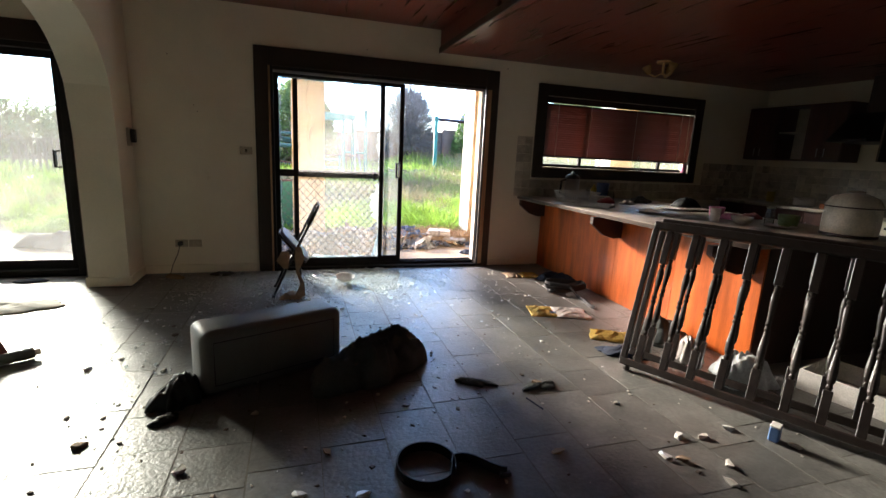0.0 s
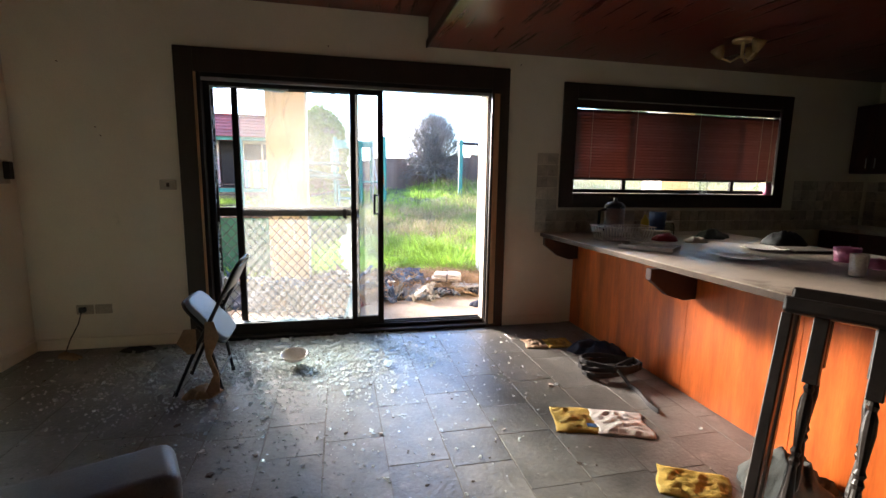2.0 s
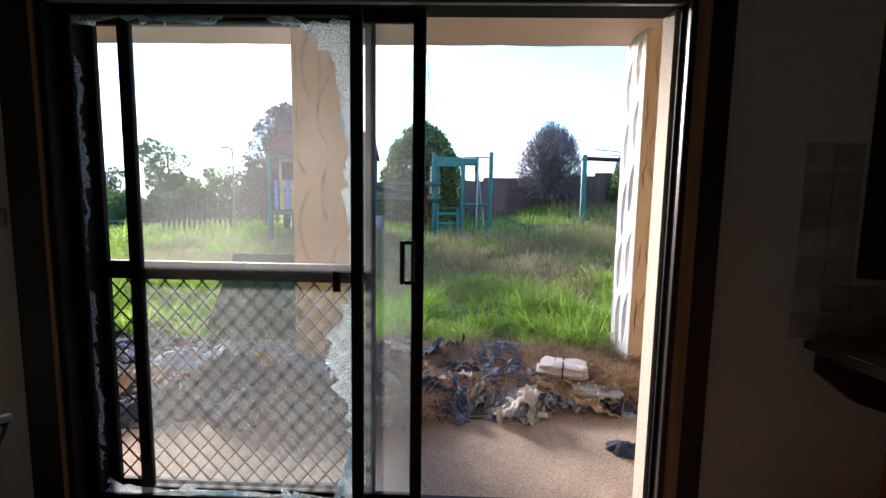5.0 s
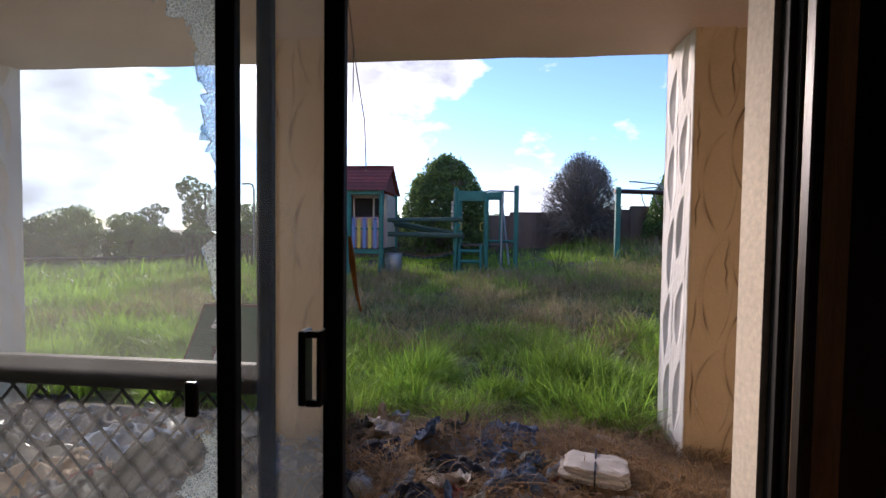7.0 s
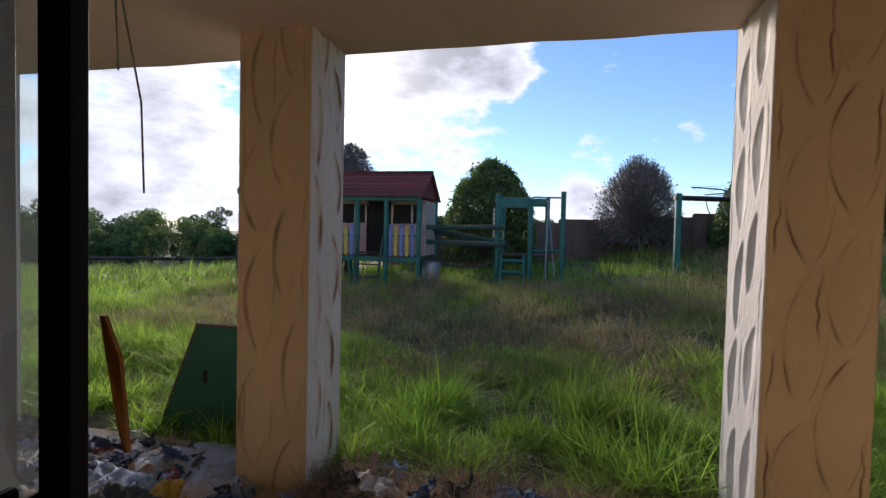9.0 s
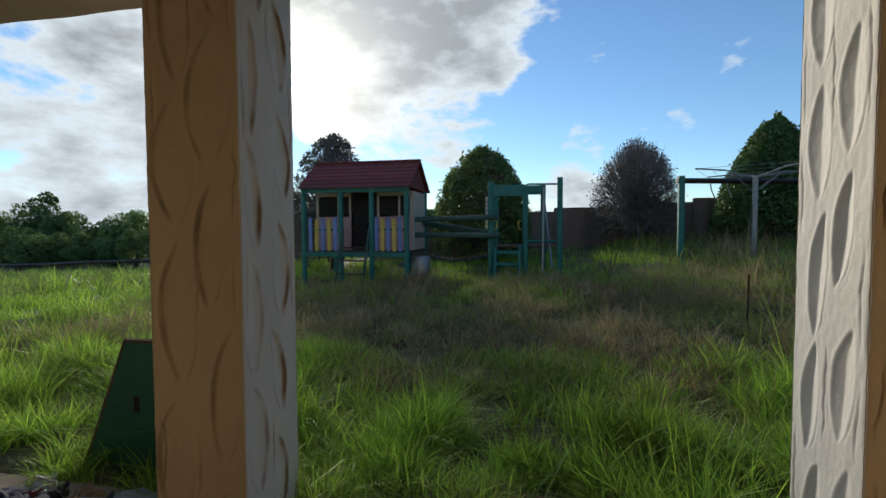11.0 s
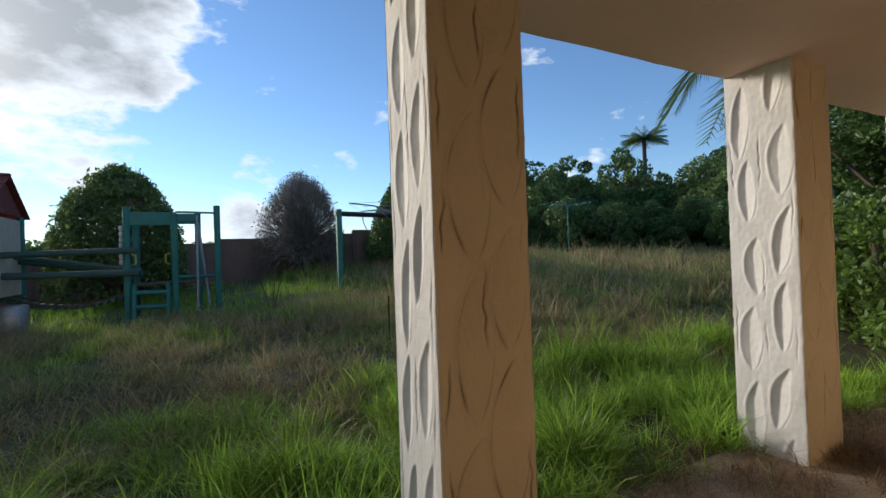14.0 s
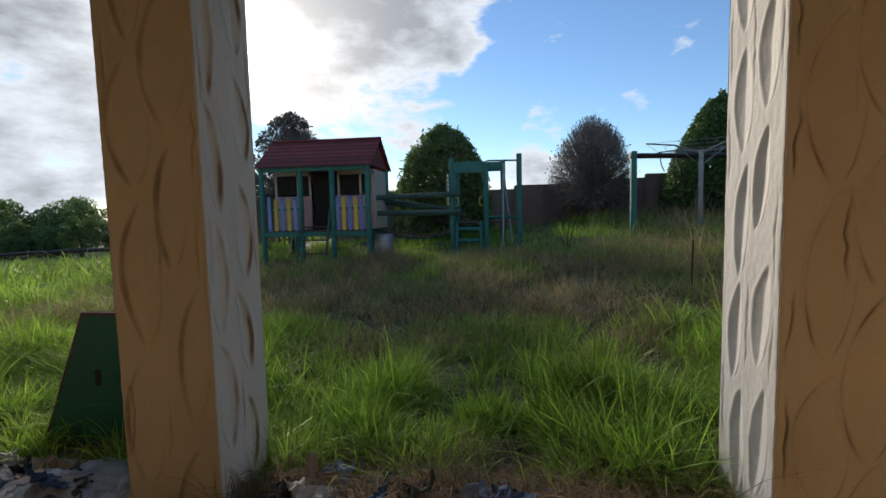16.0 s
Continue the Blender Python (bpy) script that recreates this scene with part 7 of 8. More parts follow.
def clothes_hoist(at, top, arm, label, m="galv", rz=0):
    g = gz(*at)
    root = thing("clothes_hoist", label, "clothes line", (at[0], at[1], g - 0.05), rz)
    h = top - g + 0.05
    part("mast", tube([(0, 0, 0), (0, 0, h)], 0.055 if m == "galv" else 0.03, 10), M[m], root)
    ends = []
    for k in range(4):
        a = k * math.pi / 2
        e = (arm * math.cos(a), arm * math.sin(a), h + 0.12)
        ends.append(e)
        part("arm", tube([(0, 0, h - 0.05), (e[0] * 0.5, e[1] * 0.5, h + 0.10), e], 0.016, 6), M[m], root)
        part("brace", tube([(0, 0, h - 0.35), (e[0] * 0.45, e[1] * 0.45, h + 0.08)], 0.010, 5), M[m], root)
    for f in (0.4, 0.7, 1.0):
        for k in range(4):
            a, b = ends[k], ends[(k + 1) % 4]
            part("wire", tube([(a[0] * f, a[1] * f, h - 0.05 + 0.17 * f), (b[0] * f, b[1] * f, h - 0.05 + 0.17 * f)], 0.004, 4), M[m], root)


clothes_hoist((6.32, 16.2), 2.52, 1.4, "grey rotary clothes hoist, its arms bare", rz=20)
clothes_hoist((16.9, 21.7), 3.45, 1.3, "distant green rotary clothes hoist in the meadow", "teal", rz=40)
cloth("fallen_branch", (3.35, 14.9, gz(3.35, 14.9)), 0.12, 0.08, 0.1, "old_wood", "grey stump of wood in the grass", 0, 3.0, "branch")
root = thing("dead_weed", "tall bare weed stalk in the grass", "weed", (3.15, 14.4, gz(3.15, 14.4)))
for k, (dx, h) in enumerate(((0.35, 1.1), (-0.2, 0.7), (0.1, 0.9))):
    part("stalk", tube([(0, 0, 0), (dx * 0.4, 0, h * 0.5), (dx, 0.1, h)], 0.012, 5, r1=0.004), M["bark"], root)
ob = solid("garden_stake", tube([(0, 0, 0), (0.006, 0, 0.68)], 0.011, 6), M["dark_wood"], "dark wooden stake in the lawn", "stake")
ob.location = (4.27, 11.4, gz(4.27, 11.4) - 0.05)


# ---- fences ----
def back_fence():
    root = thing("back_fence", "brown ribbed sheet fence behind the trees", "fence", (0, 20.3, 0))
    tagged(root, kind="structure")
    x = -3.6
    me = None
    while x < 8.8:
        top = float(np.interp(x, [-4, 3.3, 7, 14], [1.66, 2.10, 2.32, 2.75]))
        low = gz(x, 20.3) - 0.15
        v, f = [], []
        n = 16
        for i in range(n + 1):
            px, py = x + 2.0 * i / n, 0.018 * (1 if i % 4 < 2 else -1)
            v += [(px, py, low), (px, py, top), (px, py + 0.012, low), (px, py + 0.012, top)]
        for i in range(n):
            a = i * 4
            f += [(a, a + 4, a + 5, a + 1), (a + 2, a + 3, a + 7, a + 6), (a + 1, a + 5, a + 7, a + 3)]
        put("fence_sheet", fast_mesh("fence_sheet", v, f), M["fence"], root)
        part("fence_post", box(x - 0.03, x + 0.03, -0.04, 0.05, low, top + 0.01, 0.004), M["fence"], root)
        part("capping", box(x, x + 2.0, -0.035, 0.045, top, top + 0.035, 0.006), M["fence"], root)
        x += 2.0


back_fence()
fence2 = thing("rail_fence", "dark post and rail fence across the lower paddock", "fence", (0, 0, 0))
prev = None
for i in range(22):
    x, y = -62 + i * 2.6, 33 - i * 0.02
    g = gz(x, y)
    part("fence_post", box(x - 0.09, x + 0.09, y - 0.09, y + 0.09, g - 0.1, g + 0.75, 0.01), M["dark_wood"], fence2)
    if prev:
        for h in (0.62,):
            part("fence_rail", tube([(prev[0], prev[1], prev[2] + h), (x, y, g + h)], 0.14, 6), M["dark_wood"], fence2)
    prev = (x, y, g)
pk = thing("picket_fence", "grey picket fence beyond the cubby house", "fence", (0, 19.9, 0))
for i in range(23):
    x = -9.2 + i * 0.19
    g = gz(x, 19.9)
    part("picket", box(x - 0.05, x + 0.05, -0.015, 0.015, g - 0.05, g + 1.15 + 0.04 * math.sin(i * 2.2), 0.004), M["old_wood"], pk)
for h in (0.3, 0.9):
    part("rail", box(-9.3, -4.9, 0.016, 0.06, gz(-6, 19.9) + h, gz(-6, 19.9) + h + 0.07, 0.004), M["old_wood"], pk)
lamp_post = thing("street_lamp", "slim grey garden lamp post with a bent arm", "street lamp", (-5.5, 17.7, gz(-5.5, 17.7)))
part("pole", tube([(0, 0, 0), (0, 0, 2.45), (-0.06, 0, 2.58), (-0.14, 0, 2.62), (-0.24, 0, 2.62)], 0.03, 8), M["galv"], lamp_post)
part("lantern", box(-0.38, -0.22, -0.05, 0.05, 2.585, 2.635, 0.01), M["galv"], lamp_post)


# ---- trees ----
def dome_tree(at, h, r, kind, seed, label):
    """A tree clipped to a dome: limbs fan up from a low trunk to a twiggy shell, with leaves on it."""
    rng = np.random.default_rng(seed)
    g = gz(*at)
    root = thing("tree", label, "tree", (at[0], at[1], g - 0.1), group="clipped dome trees")
    part("trunk", tube([(0, 0, 0), (0.03, 0, 0.35 * h * 0.5), (0, 0.03, h * 0.35)], 0.13, 10, r1=0.08), M["bark"], root)
    z0 = h * 0.08

    def shell(n):
        a = rng.uniform(0, math.tau, n)
        c = rng.uniform(0.0, 1.0, n) ** 0.8
        rad = r * np.clip(1 - c ** 2.5, 0, 1) ** 0.60 * (1 + 0.06 * np.sin(a * 5 + seed) + 0.04 * np.sin(a * 11))
        if kind == "cone":
            rad = r * (1 - c ** 1.5) ** 0.8 * (1 + 0.05 * np.sin(a * 6))
        zz = z0 + (h - z0) * c
        return np.stack([rad * np.cos(a), rad * np.sin(a), zz], 1)
    n_tw = {"bare": 1100, "leafy": 300, "cone": 60, "grey": 900}[kind]
    tips = shell(n_tw) * (0.96 + rng.normal(0, 0.012, (n_tw, 1)))
    v, f = [], []
    for k, tip in enumerate(tips):
        base = np.array([rng.normal(0, 0.10), rng.normal(0, 0.10), h * rng.uniform(0.14, 0.34)])
        mid = base * 0.45 + tip * 0.55 + np.array([0, 0, 0.10 * h]) * (1 - (tip[2] - z0) / (h - z0) * 0.7) + rng.normal(0, 0.05, 3)
        prev = None
        side = np.cross(tip - base, [0.3, 0.2, 1.0])
        side /= np.linalg.norm(side) + 1e-6
        other = np.cross(tip - base, side)
        other /= np.linalg.norm(other) + 1e-6
        for i in range(5):
            t = i / 4
            p = (1 - t) ** 2 * base + 2 * t * (1 - t) * mid + t * t * tip
            w = (0.014 if kind in ("bare", "grey") else 0.02) * (1 - 0.8 * t)
            ring = len(v)
            v += [p + side * w, p - side * w * 0.5 + other * w * 0.87, p - side * w * 0.5 - other * w * 0.87]
            if prev is not None:
                for q in range(3):
                    f.append((prev + q, prev + (q + 1) % 3, ring + (q + 1) % 3, ring + q))
            prev = ring
        for s in range(4):
            e = tip + rng.normal(0, 0.06, 3) + np.array([0, 0, 0.05])
            st = tip * 0.86 + base * 0.14
            st = (1 - 0.75) ** 2 * base + 2 * 0.75 * 0.25 * mid + 0.5625 * tip
            ring = len(v)
            w = 0.007
            v += [st + side * w, st - side * w, e - side * w * 0.3, e + side * w * 0.3]
            f.append((ring, ring + 1, ring + 2, ring + 3))
    put("twig_fan", fast_mesh("twig_fan", np.array(v), np.array(f)), M["twig"], root, "fan of bare twigs")
    n_lf = {"bare": 7000, "leafy": 30000, "cone": 34000, "grey": 15000}[kind]
    pts = shell(n_lf)
    depth = rng.uniform(0, 1, n_lf) ** (2.2 if kind != "bare" else 1.6)
    pts = pts * (1 - 0.30 * depth)[:, None] + np.array([0, 0, 0.08 * h]) * depth[:, None] + rng.normal(0, 0.045, (n_lf, 3))
    lump = np.array([noise.noise((p[0] * 2.2 + seed, p[1] * 2.2, p[2] * 2.2)) for p in pts])
    pts = pts[lump > (-0.45 if kind == "cone" else -0.28 if kind == "leafy" else -0.05)]
    pts[:, 2] = np.maximum(pts[:, 2], 0.12)
    m = {"bare": "leaf_grey", "leafy": "leaf", "cone": "leaf_dark", "grey": "leaf_grey"}[kind]
    put("crown", leaves_mesh("crown", pts, 0.055 if kind != "bare" else 0.035, rng), M[m], root, "uneven leafy shell")
    return root


dome_tree((-4.05, 18.2), 4.2 - gz(-4.05, 18.2) + 0.1, 1.38, "grey", 3, "grey dome-shaped tree with sparse dry leaves behind the cubby house")
dome_tree((0.27, 19.1), 3.82 - gz(0.27, 19.1) + 0.1, 1.42, "leafy", 5, "dark green dome-shaped tree with gaps in its crown")
dome_tree((4.62, 19.5), 4.0 - gz(4.62, 19.5) + 0.1, 1.32, "bare", 7, "leafless dome-shaped tree of fine upright twigs")
dome_tree((8.15, 19.5), 4.45 - gz(8.15, 19.5) + 0.1, 1.55, "cone", 9, "dense dark green tree clipped to a cone")


def wild_tree(h, r, seed, leaf_size, n, m, label, name="tree"):
    rng = np.random.default_rng(seed)
    root = thing(name, label, "tree", group="woodland trees")
    top = []
    limbs = bmesh.new()
    for k in range(7):
        a, c = rng.uniform(0, math.tau), rng.uniform(0.3, 0.9)
        e = Vector((math.cos(a) * r * c, math.sin(a) * r * c, h * rng.uniform(0.5, 0.9)))
        s = Vector((0, 0, h * rng.uniform(0.15, 0.4)))
        tube([s, s.lerp(e, 0.5) + Vector((0, 0, h * 0.05)), e], 0.10, 6, limbs, r1=0.02)
        top.append(e)
    part("trunk", tube([(0, 0, 0), (0.1, 0, h * 0.3), (0, 0.1, h * 0.75)], 0.22, 8, r1=0.06), M["bark"], root)
    part("limb", limbs, M["bark"], root)
    clumps = [(np.array(e), rng.uniform(0.25, 0.45) * r) for e in top]
    for k in range(20):
        a, c = rng.uniform(0, math.tau), math.sqrt(rng.uniform(0, 1))
        clumps.append((np.array([math.cos(a) * r * 0.8 * c, math.sin(a) * r * 0.8 * c, h * rng.uniform(0.12, 0.93 - 0.3 * c)]), rng.uniform(0.22, 0.42) * r))
    pts = []
    for c, s in clumps:
        q = rng.normal(size=(n // len(clumps), 3))
        q /= np.linalg.norm(q, axis=1)[:, None]
        q *= (rng.uniform(0.5, 1.0, len(q)) ** 0.5)[:, None] * s * np.array([1, 1, 0.8])
        pts.append(c + q)
    pts = np.concatenate(pts)
    pts = pts[pts[:, 2] > 0.1]
    put("crown", leaves_mesh("crown", pts, leaf_size, rng), M[m], root, "uneven leafy crown")
    return root


kinds = [wild_tree(6.0, 2.6, 41, 0.14, 6500, "leaf", "broad green woodland tree"), wild_tree(5.0, 2.4, 42, 0.13, 6500, "leaf_dark", "dark green woodland tree"),
         wild_tree(7.5, 2.3, 43, 0.15, 6500, "leaf_dark", "tall dark green woodland tree"), wild_tree(2.6, 1.7, 44, 0.07, 6000, "leaf_bright", "light green leafy bush beyond the patio", "bush"),
         wild_tree(5.0, 2.2, 45, 0.06, 30000, "leaf_dark", "dense dark green tree close to the patio")]
rng = np.random.default_rng(12)
spots = []
for k in range(26):      # the wood beyond the meadow
    a = math.radians(24 + k * 1.55 + rng.normal(0, 0.5))
    d = rng.uniform(27, 40) + (6 if k < 6 else 0)
    spots.append((2 + math.sin(a) * d, 5.5 + math.cos(a) * d, int(rng.integers(0, 3)), rng.uniform(0.75, 1.15) * (0.6 if k < 5 else 1)))
for k in range(30):      # low trees across the western paddock
    spots.append((-75 + k * 2.0 + rng.normal(0, 0.8), rng.uniform(44, 60), int(rng.integers(0, 3)), rng.uniform(0.75, 1.1)))
for k in range(24):      # a second row fills the wood
    a = math.radians(26 + k * 2.3 + rng.normal(0, 0.6))
    d = rng.uniform(44, 54)
    spots.append((2 + math.sin(a) * d, 5.5 + math.cos(a) * d, int(rng.integers(0, 3)), rng.uniform(1.1, 1.4) * (0.6 if k < 4 else 1)))
for k in range(56):      # undergrowth at the wood's foot
    a = math.radians(24 + k * 1.05 + rng.normal(0, 0.5))
    d = rng.uniform(24, 30)
    spots.append((2 + math.sin(a) * d, 5.5 + math.cos(a) * d, 1, rng.uniform(0.4, 0.6)))
for k in range(70):      # low scrub below the western trees
    spots.append((-80 + k * 1.1 + rng.normal(0, 0.5), rng.uniform(38, 46), int(rng.integers(0, 2)), rng.uniform(0.45, 0.65)))
for k in range(9):
    spots.append((-15 + k * 2.2 + rng.normal(0, 0.6), rng.uniform(62, 75), int(rng.integers(0, 2)), rng.uniform(0.6, 0.85)))
for x, y, k, s in ((15.2, 8.7, 4, 1.1), (13.7, 8.7, 4, 1.1), (17.5, 9.2, 4, 1.3), (17.0, 8.0, 2, 1.3), (9.9, 8.25, 3, 0.75), (10.6, 8.9, 3, 0.7), (11.4, 8.0, 3, 0.9), (14.9, 7.2, 4, 1.0)):
    spots.append((x, y, k, s))
used = set()
for x, y, k, s in spots:
    m_ = pose(x, y, gz(x, y) - 0.1, 0, 0, (x * 37) % 360)
    if k not in used:
        used.add(k)
        kinds[k].matrix_world = m_
        kinds[k].scale = (s, s, s)
        continue
    o = copy_thing(kinds[k], m_)
    o.scale = (s, s, s * (0.85 + 0.3 * ((x * 13) % 1)))


def palm(at, h, r, n, label, seed, droop=1.0):
    rng = np.random.default_rng(seed)
    root = thing("palm_tree", label, "palm", (at[0], at[1], gz(*at) - 0.1))
    part("trunk", tube([(0, 0, 0), (0.05, 0.05, h * 0.5), (0, 0, h)], 0.2 if r > 1.5 else 0.16, 10, r1=0.14), M["bark"], root)
    for k in range(n):
        a = k * math.tau / n + rng.normal(0, 0.1)
        lift = rng.uniform(-0.2, 0.9)
        c, s = math.cos(a), math.sin(a)
        pts = []
        for i in range(9):
            f = i / 8
            pts.append(Vector((c * r * f, s * r * f, h + r * (lift * f - (0.75 + 0.4 * lift) * droop * f * f))))
        fr = part("frond", tube(pts, 0.022, 5, r1=0.006), M["leaf"], root)
        cen, tri = [], []
        v = []
        for i in range(46):
            f = 0.12 + 0.88 * i / 45
            j = min(int(f * 8), 7)
            p = pts[j].lerp(pts[j + 1], f * 8 - j)
            L_ = r * 0.30 * math.sin(math.pi * min(1, f * 0.85 + 0.12)) ** 0.6
            for sd in (-1, 1):
                e = p + Vector((-s * sd * L_ * 0.75 + c * L_ * 0.5, c * sd * L_ * 0.75 + s * L_ * 0.5, -L_ * rng.uniform(0.35, 0.75)))
                w = Vector((c, s, 0)) * r * 0.008
                b0 = len(v)
                v += [p - w, p + w, e]
                tri.append((b0, b0 + 1, b0 + 2))
        put("leaflet_fringe", fast_mesh("leaflet_fringe", np.array([tuple(q) for q in v]), np.array(tri)), M["leaf"], fr)
    return root


palm((32.1, 29.7), 8.7, 1.7, 46, "far fan-headed palm above the wood", 3, 0.3)
palm((11.2, 9.5), 5.3, 2.4, 18, "feather palm whose fronds hang below the balcony", 5, 1.15)


# ---- grass ----
def field(n, x0, x1, y0, y1, seed, keep, tuft=9):
    """Roots of blades in tufts, and the way in which each blade leans out of its tuft."""
    rng = np.random.default_rng(seed)
    m = max(1, n // tuft)
    cx, cy = rng.uniform(x0, x1, m), rng.uniform(y0, y1, m)
    k = np.array([0.75 * noise.noise((a * 0.9, b * 0.9, seed)) + 0.75 * noise.noise((a * 2.4, b * 2.4, 3)) + 0.4 * noise.noise((a * 6, b * 6, 8)) for a, b in zip(cx, cy)])
    cx, cy, k = cx[k > keep], cy[k > keep], k[k > keep]
    spread = 0.035 + 0.006 * np.abs(cy - 6)
    who = np.repeat(np.arange(len(cx)), tuft)
    dx, dy = rng.normal(0, 1, len(who)) * spread[who], rng.normal(0, 1, len(who)) * spread[who]
    x, y = cx[who] + dx, cy[who] + dy
    away = np.arctan2(dy, dx)
    ok = y > y0 - 0.05
    for col_x in (0.117, 2.904, 5.57, 8.25, -2.62):
        ok &= ~((x > col_x - 0.02) & (x < col_x + 0.482) & (y > 7.14) & (y < 7.63))
    who, x, y, away = who[ok], x[ok], y[ok], away[ok]
    return np.stack([x, y, rise(x, y)], 1), k[who], away, np.random.default_rng(seed + 100)


def grass(name, m, label, n, x0, x1, y0, y1, seed, keep, length, width, lean, segs=2):
    pos, k, away, rng = field(n, x0, x1, y0, y1, seed, keep)
    ln_ = length * rng.lognormal(0, 0.32, len(pos)) * np.clip(0.72 + 1.05 * k, 0.3, 1.75)
    ob = strands(name, M[m], pos, ln_, np.full(len(pos), width) * rng.uniform(0.6, 1.5, len(pos)), np.full(len(pos), lean) * rng.lognormal(-0.1, 0.5, len(pos)), rng, segs=segs, away=away + rng.normal(0, 0.8, len(pos)))
    return tagged(ob, label, "grass", kind="stuff")


grass("grass", "blade", "bright green uncut grass along the patio", 110000, -3.5, 4.8, 7.55, 10.2, 1, 0.0, 0.175, 0.0040, 0.85, 3)
grass("grass", "blade", "tall bright green tufts along the patio", 46000, -3.5, 8.5, 7.6, 9.6, 31, 0.22, 0.225, 0.0046, 0.7, 3)
grass("grass", "blade", "low bright tufts over the patio edge", 52000, 0.62, 2.88, 7.42, 8.6, 51, -0.05, 0.14, 0.0040, 0.9, 3)
grass("grass", "blade", "bright green uncut grass beside the columns", 60000, 3.3, 8.5, 7.45, 9.6, 2, -0.05, 0.20, 0.0040, 0.75, 3)
grass("grass", "blade", "bright green uncut grass in the west paddock", 36000, -13, -2, 7.6, 15, 3, -0.15, 0.22, 0.006, 0.7)
grass("grass", "olive", "olive uncut grass across the yard", 70000, -6, 9, 8.4, 15.5, 4, -0.35, 0.16, 0.0045, 0.9)
grass("grass", "straw", "dry seeding grass across the yard", 60000, -5, 9, 8.9, 15.0, 5, -0.10, 0.24, 0.0046, 1.0)
grass("grass", "blade", "green grass round the play equipment", 34000, -7, 10, 12.6, 19.4, 6, -0.1, 0.2, 0.007, 0.7)
grass("grass", "olive", "olive grass on the upper meadow", 44000, 4, 26, 10, 28, 7, -0.4, 0.32, 0.010, 0.7)
grass("grass", "straw", "tall pale seeding grass on the upper meadow", 34000, 5, 30, 11, 32, 8, -0.15, 0.46, 0.009, 0.6)
grass("grass", "olive", "far olive grass in the west paddock", 30000, -45, -5, 14, 33, 9, -0.3, 0.35, 0.02, 0.6)
grass("grass", "blade", "far green grass in the west paddock", 24000, -45, -5, 14, 33, 10, 0.0, 0.38, 0.02, 0.6)


def thatch(n, x0, x1, y0, y1, seed, keep, height, label, m="hay"):
    pos, k, away, rng = field(n, x0, x1, y0, y1, seed, keep, 6)
    pos[:, 2] = np.where(pos[:, 1] < 7.42, LOW, pos[:, 2]) + rng.uniform(0, height, len(pos)) * np.clip(0.6 + k, 0.2, 1)
    ob = strands("dry_thatch", M[m], pos, 0.13 * rng.lognormal(0, 0.4, len(pos)), np.full(len(pos), 0.0024), np.full(len(pos), 1.6), rng, segs=3, droop=0.55)
    return tagged(ob, label, "grass", kind="stuff")


thatch(30000, -1.5, 8.6, 7.6, 10.6, 26, -0.3, 0.03, "dead brown thatch under the uncut grass", "thatch")
thatch(12000, 0.62, 3.0, 6.95, 7.85, 21, -0.3, 0.10, "brown dead grass matted along the patio edge", "thatch")
thatch(9000, 0.2, 1.3, 6.0, 6.8, 25, -0.1, 0.10, "brown dead grass among the clothes by the screen door")
thatch(15000, 1.1, 2.85, 6.45, 7.15, 22, -0.2, 0.12, "brown dead grass among the rags")
thatch(9500, 3.0, 8.6, 7.0, 7.75, 23, -0.25, 0.08, "brown dead grass round the column feet", "thatch")
thatch(1600, 4.9, 6.3, 6.5, 7.1, 24, 0.0, 0.03, "brown dead grass blown over the patio", "thatch")


# the yard's things move with its ground
for ob in list(scene.objects):
    if ob not in HOUSE and ob.parent is None:
        ob.location += Vector((0, 0.03, SHIFT.z)) if ob in LITTER and ob.name.split('.')[0] != "green_board" else SHIFT


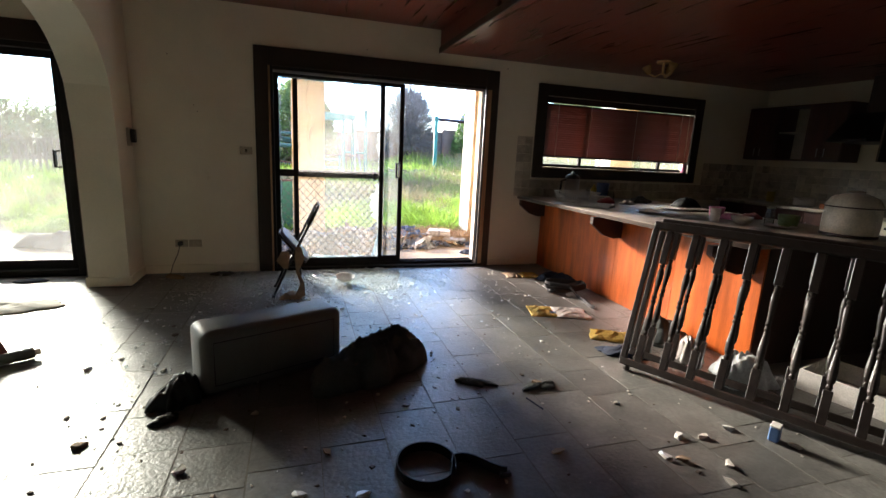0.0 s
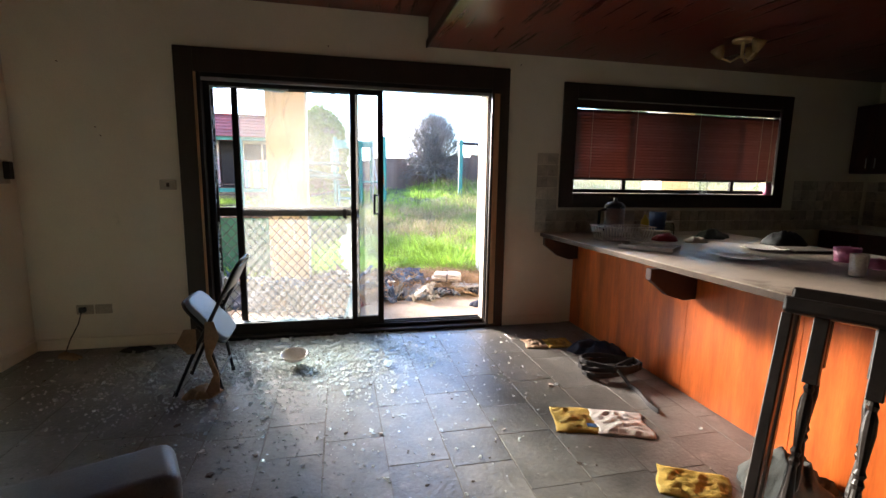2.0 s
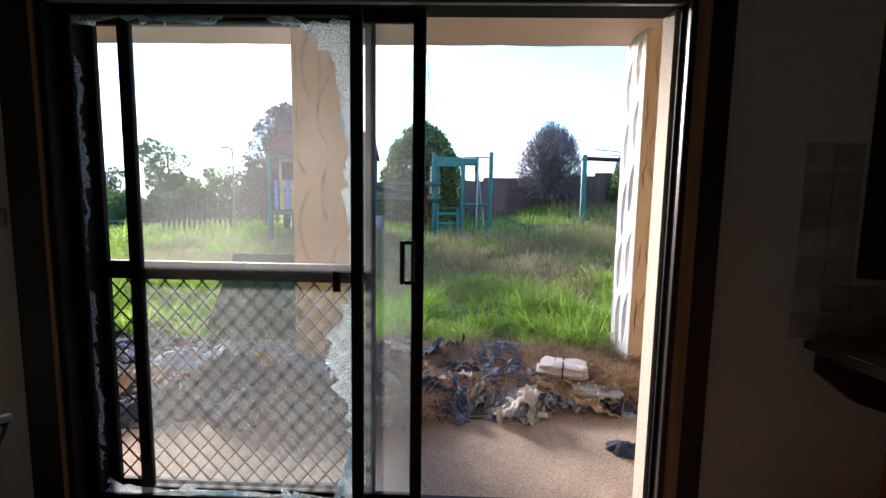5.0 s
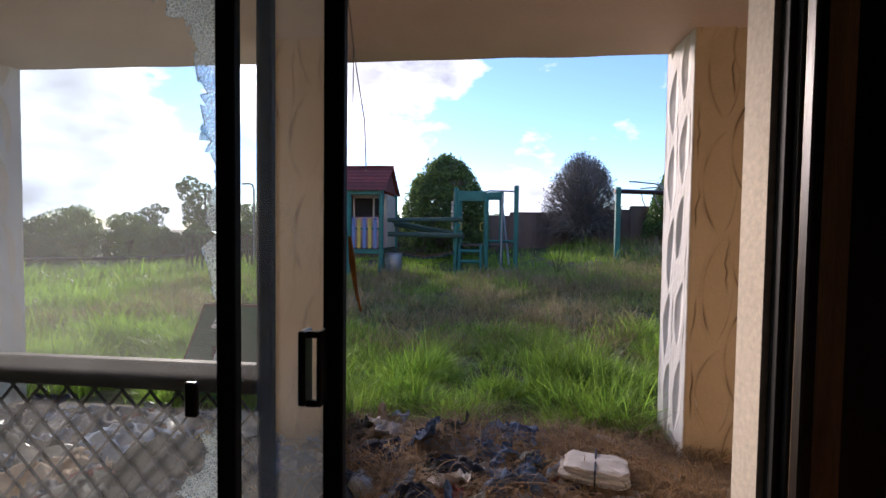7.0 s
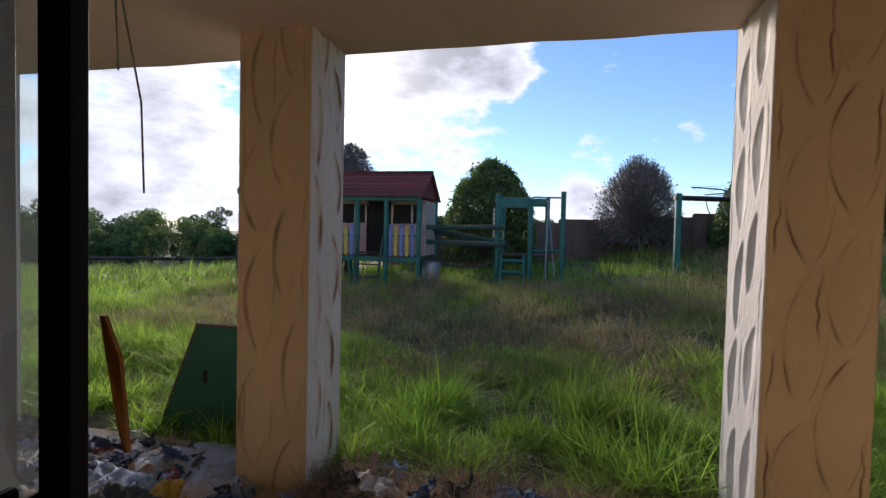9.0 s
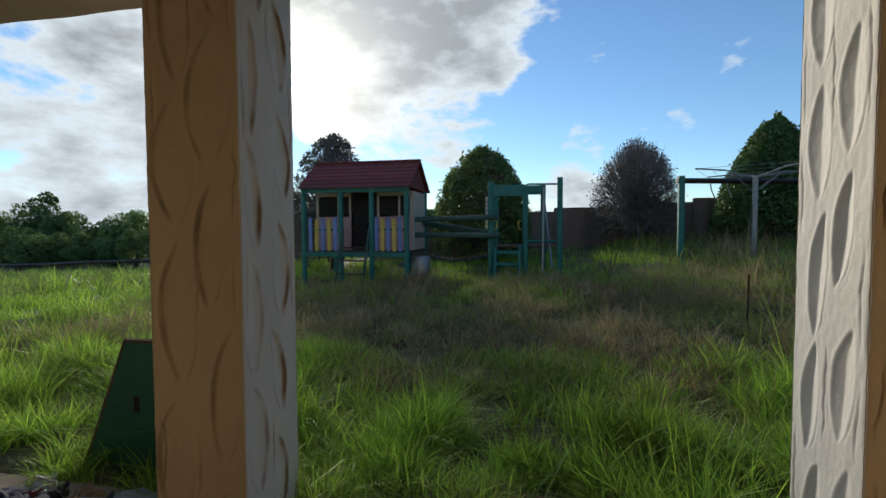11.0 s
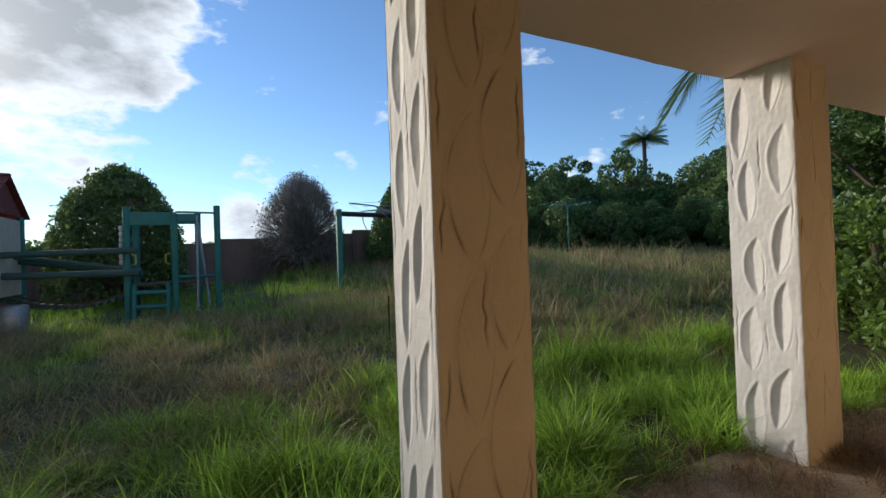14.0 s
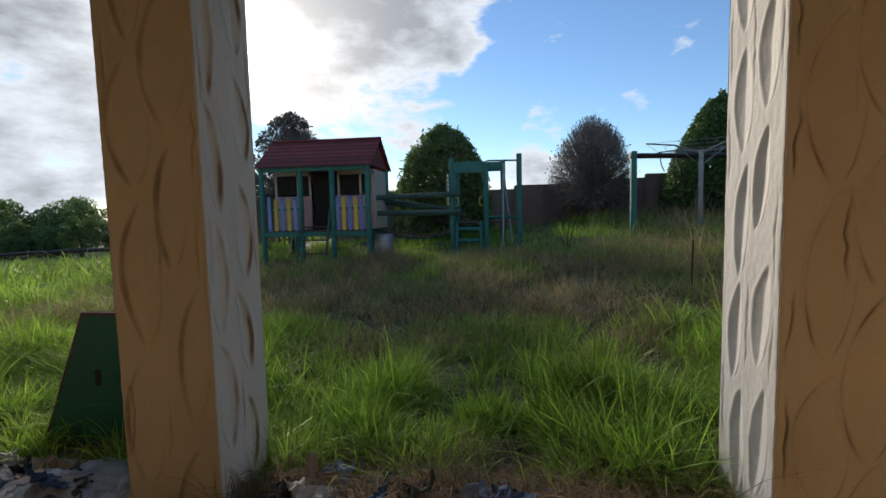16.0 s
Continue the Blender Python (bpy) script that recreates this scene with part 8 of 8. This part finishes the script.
# ---- slate floor, tile by tile ----
def slate_floor():
    floor = bpy.data.objects["floor"]
    rng = np.random.default_rng(77)
    near, far_v, far_f = 0, [], []
    shapes = {}
    x = -5.42 + 0.0
    xs = [-0.61 + 0.2965 * i for i in range(-16, 24)]
    for i, x in enumerate(xs):
        y = FLOOR_S + rng.uniform(0.0, 0.5)
        first = True
        y = FLOOR_S + 0.01
        ln_ = rng.choice([0.22, 0.36, 0.48])
        while y < 5.36:
            y1 = min(y + ln_, 5.385)
            w = 0.2965 - 0.007
            blocked = x + w < FLOOR_W + 0.02 or x + w > FLOOR_E - 0.01 or x < FLOOR_W
            l = round(y1 - y - 0.007, 3)
            if not blocked and l > 0.03:
                is_near = -2.2 < x < 3.0 and y > 1.45 and near < 420
                if is_near:
                    key = (l, int(rng.integers(0, 2)))
                    if key not in shapes:
                        bm = box(0, w, 0, l, -0.006, 0.0, 0.0)
                        for v in bm.verts:
                            v.co.x += rng.normal(0, 0.0012)
                            v.co.y += rng.normal(0, 0.0012)
                        me = bpy.data.meshes.new("tile")
                        bm.to_mesh(me)
                        bm.free()
                        me.materials.append(M["slate"])
                        shapes[key] = me
                    ob = new("tile", shapes[key])
                    ob.parent = floor
                    ob.matrix_basis = pose(x, y, -rng.uniform(0.0, 0.0006), rng.normal(0, 0.10), rng.normal(0, 0.10), 0)
                    near += 1
                else:
                    b0 = len(far_v)
                    far_v += [(x, y, -0.006), (x + w, y, -0.006), (x + w, y + l, -0.006), (x, y + l, -0.006), (x, y, -0.001), (x + w, y, -0.001), (x + w, y + l, -0.001), (x, y + l, -0.001)]
                    far_f += [[b0 + a for a in q] for q in ((4, 5, 6, 7), (0, 1, 5, 4), (1, 2, 6, 5), (2, 3, 7, 6), (3, 0, 4, 7))]
            y = y1
            ln_ = rng.choice([0.30, 0.44, 0.44, 0.50, 0.58])
            if y > 5.36:
                break
    ob = put("tiles_beyond", fast_mesh("tiles_beyond", far_v, far_f), M["slate_far"], floor)
    tagged(ob, kind="stuff")


slate_floor()
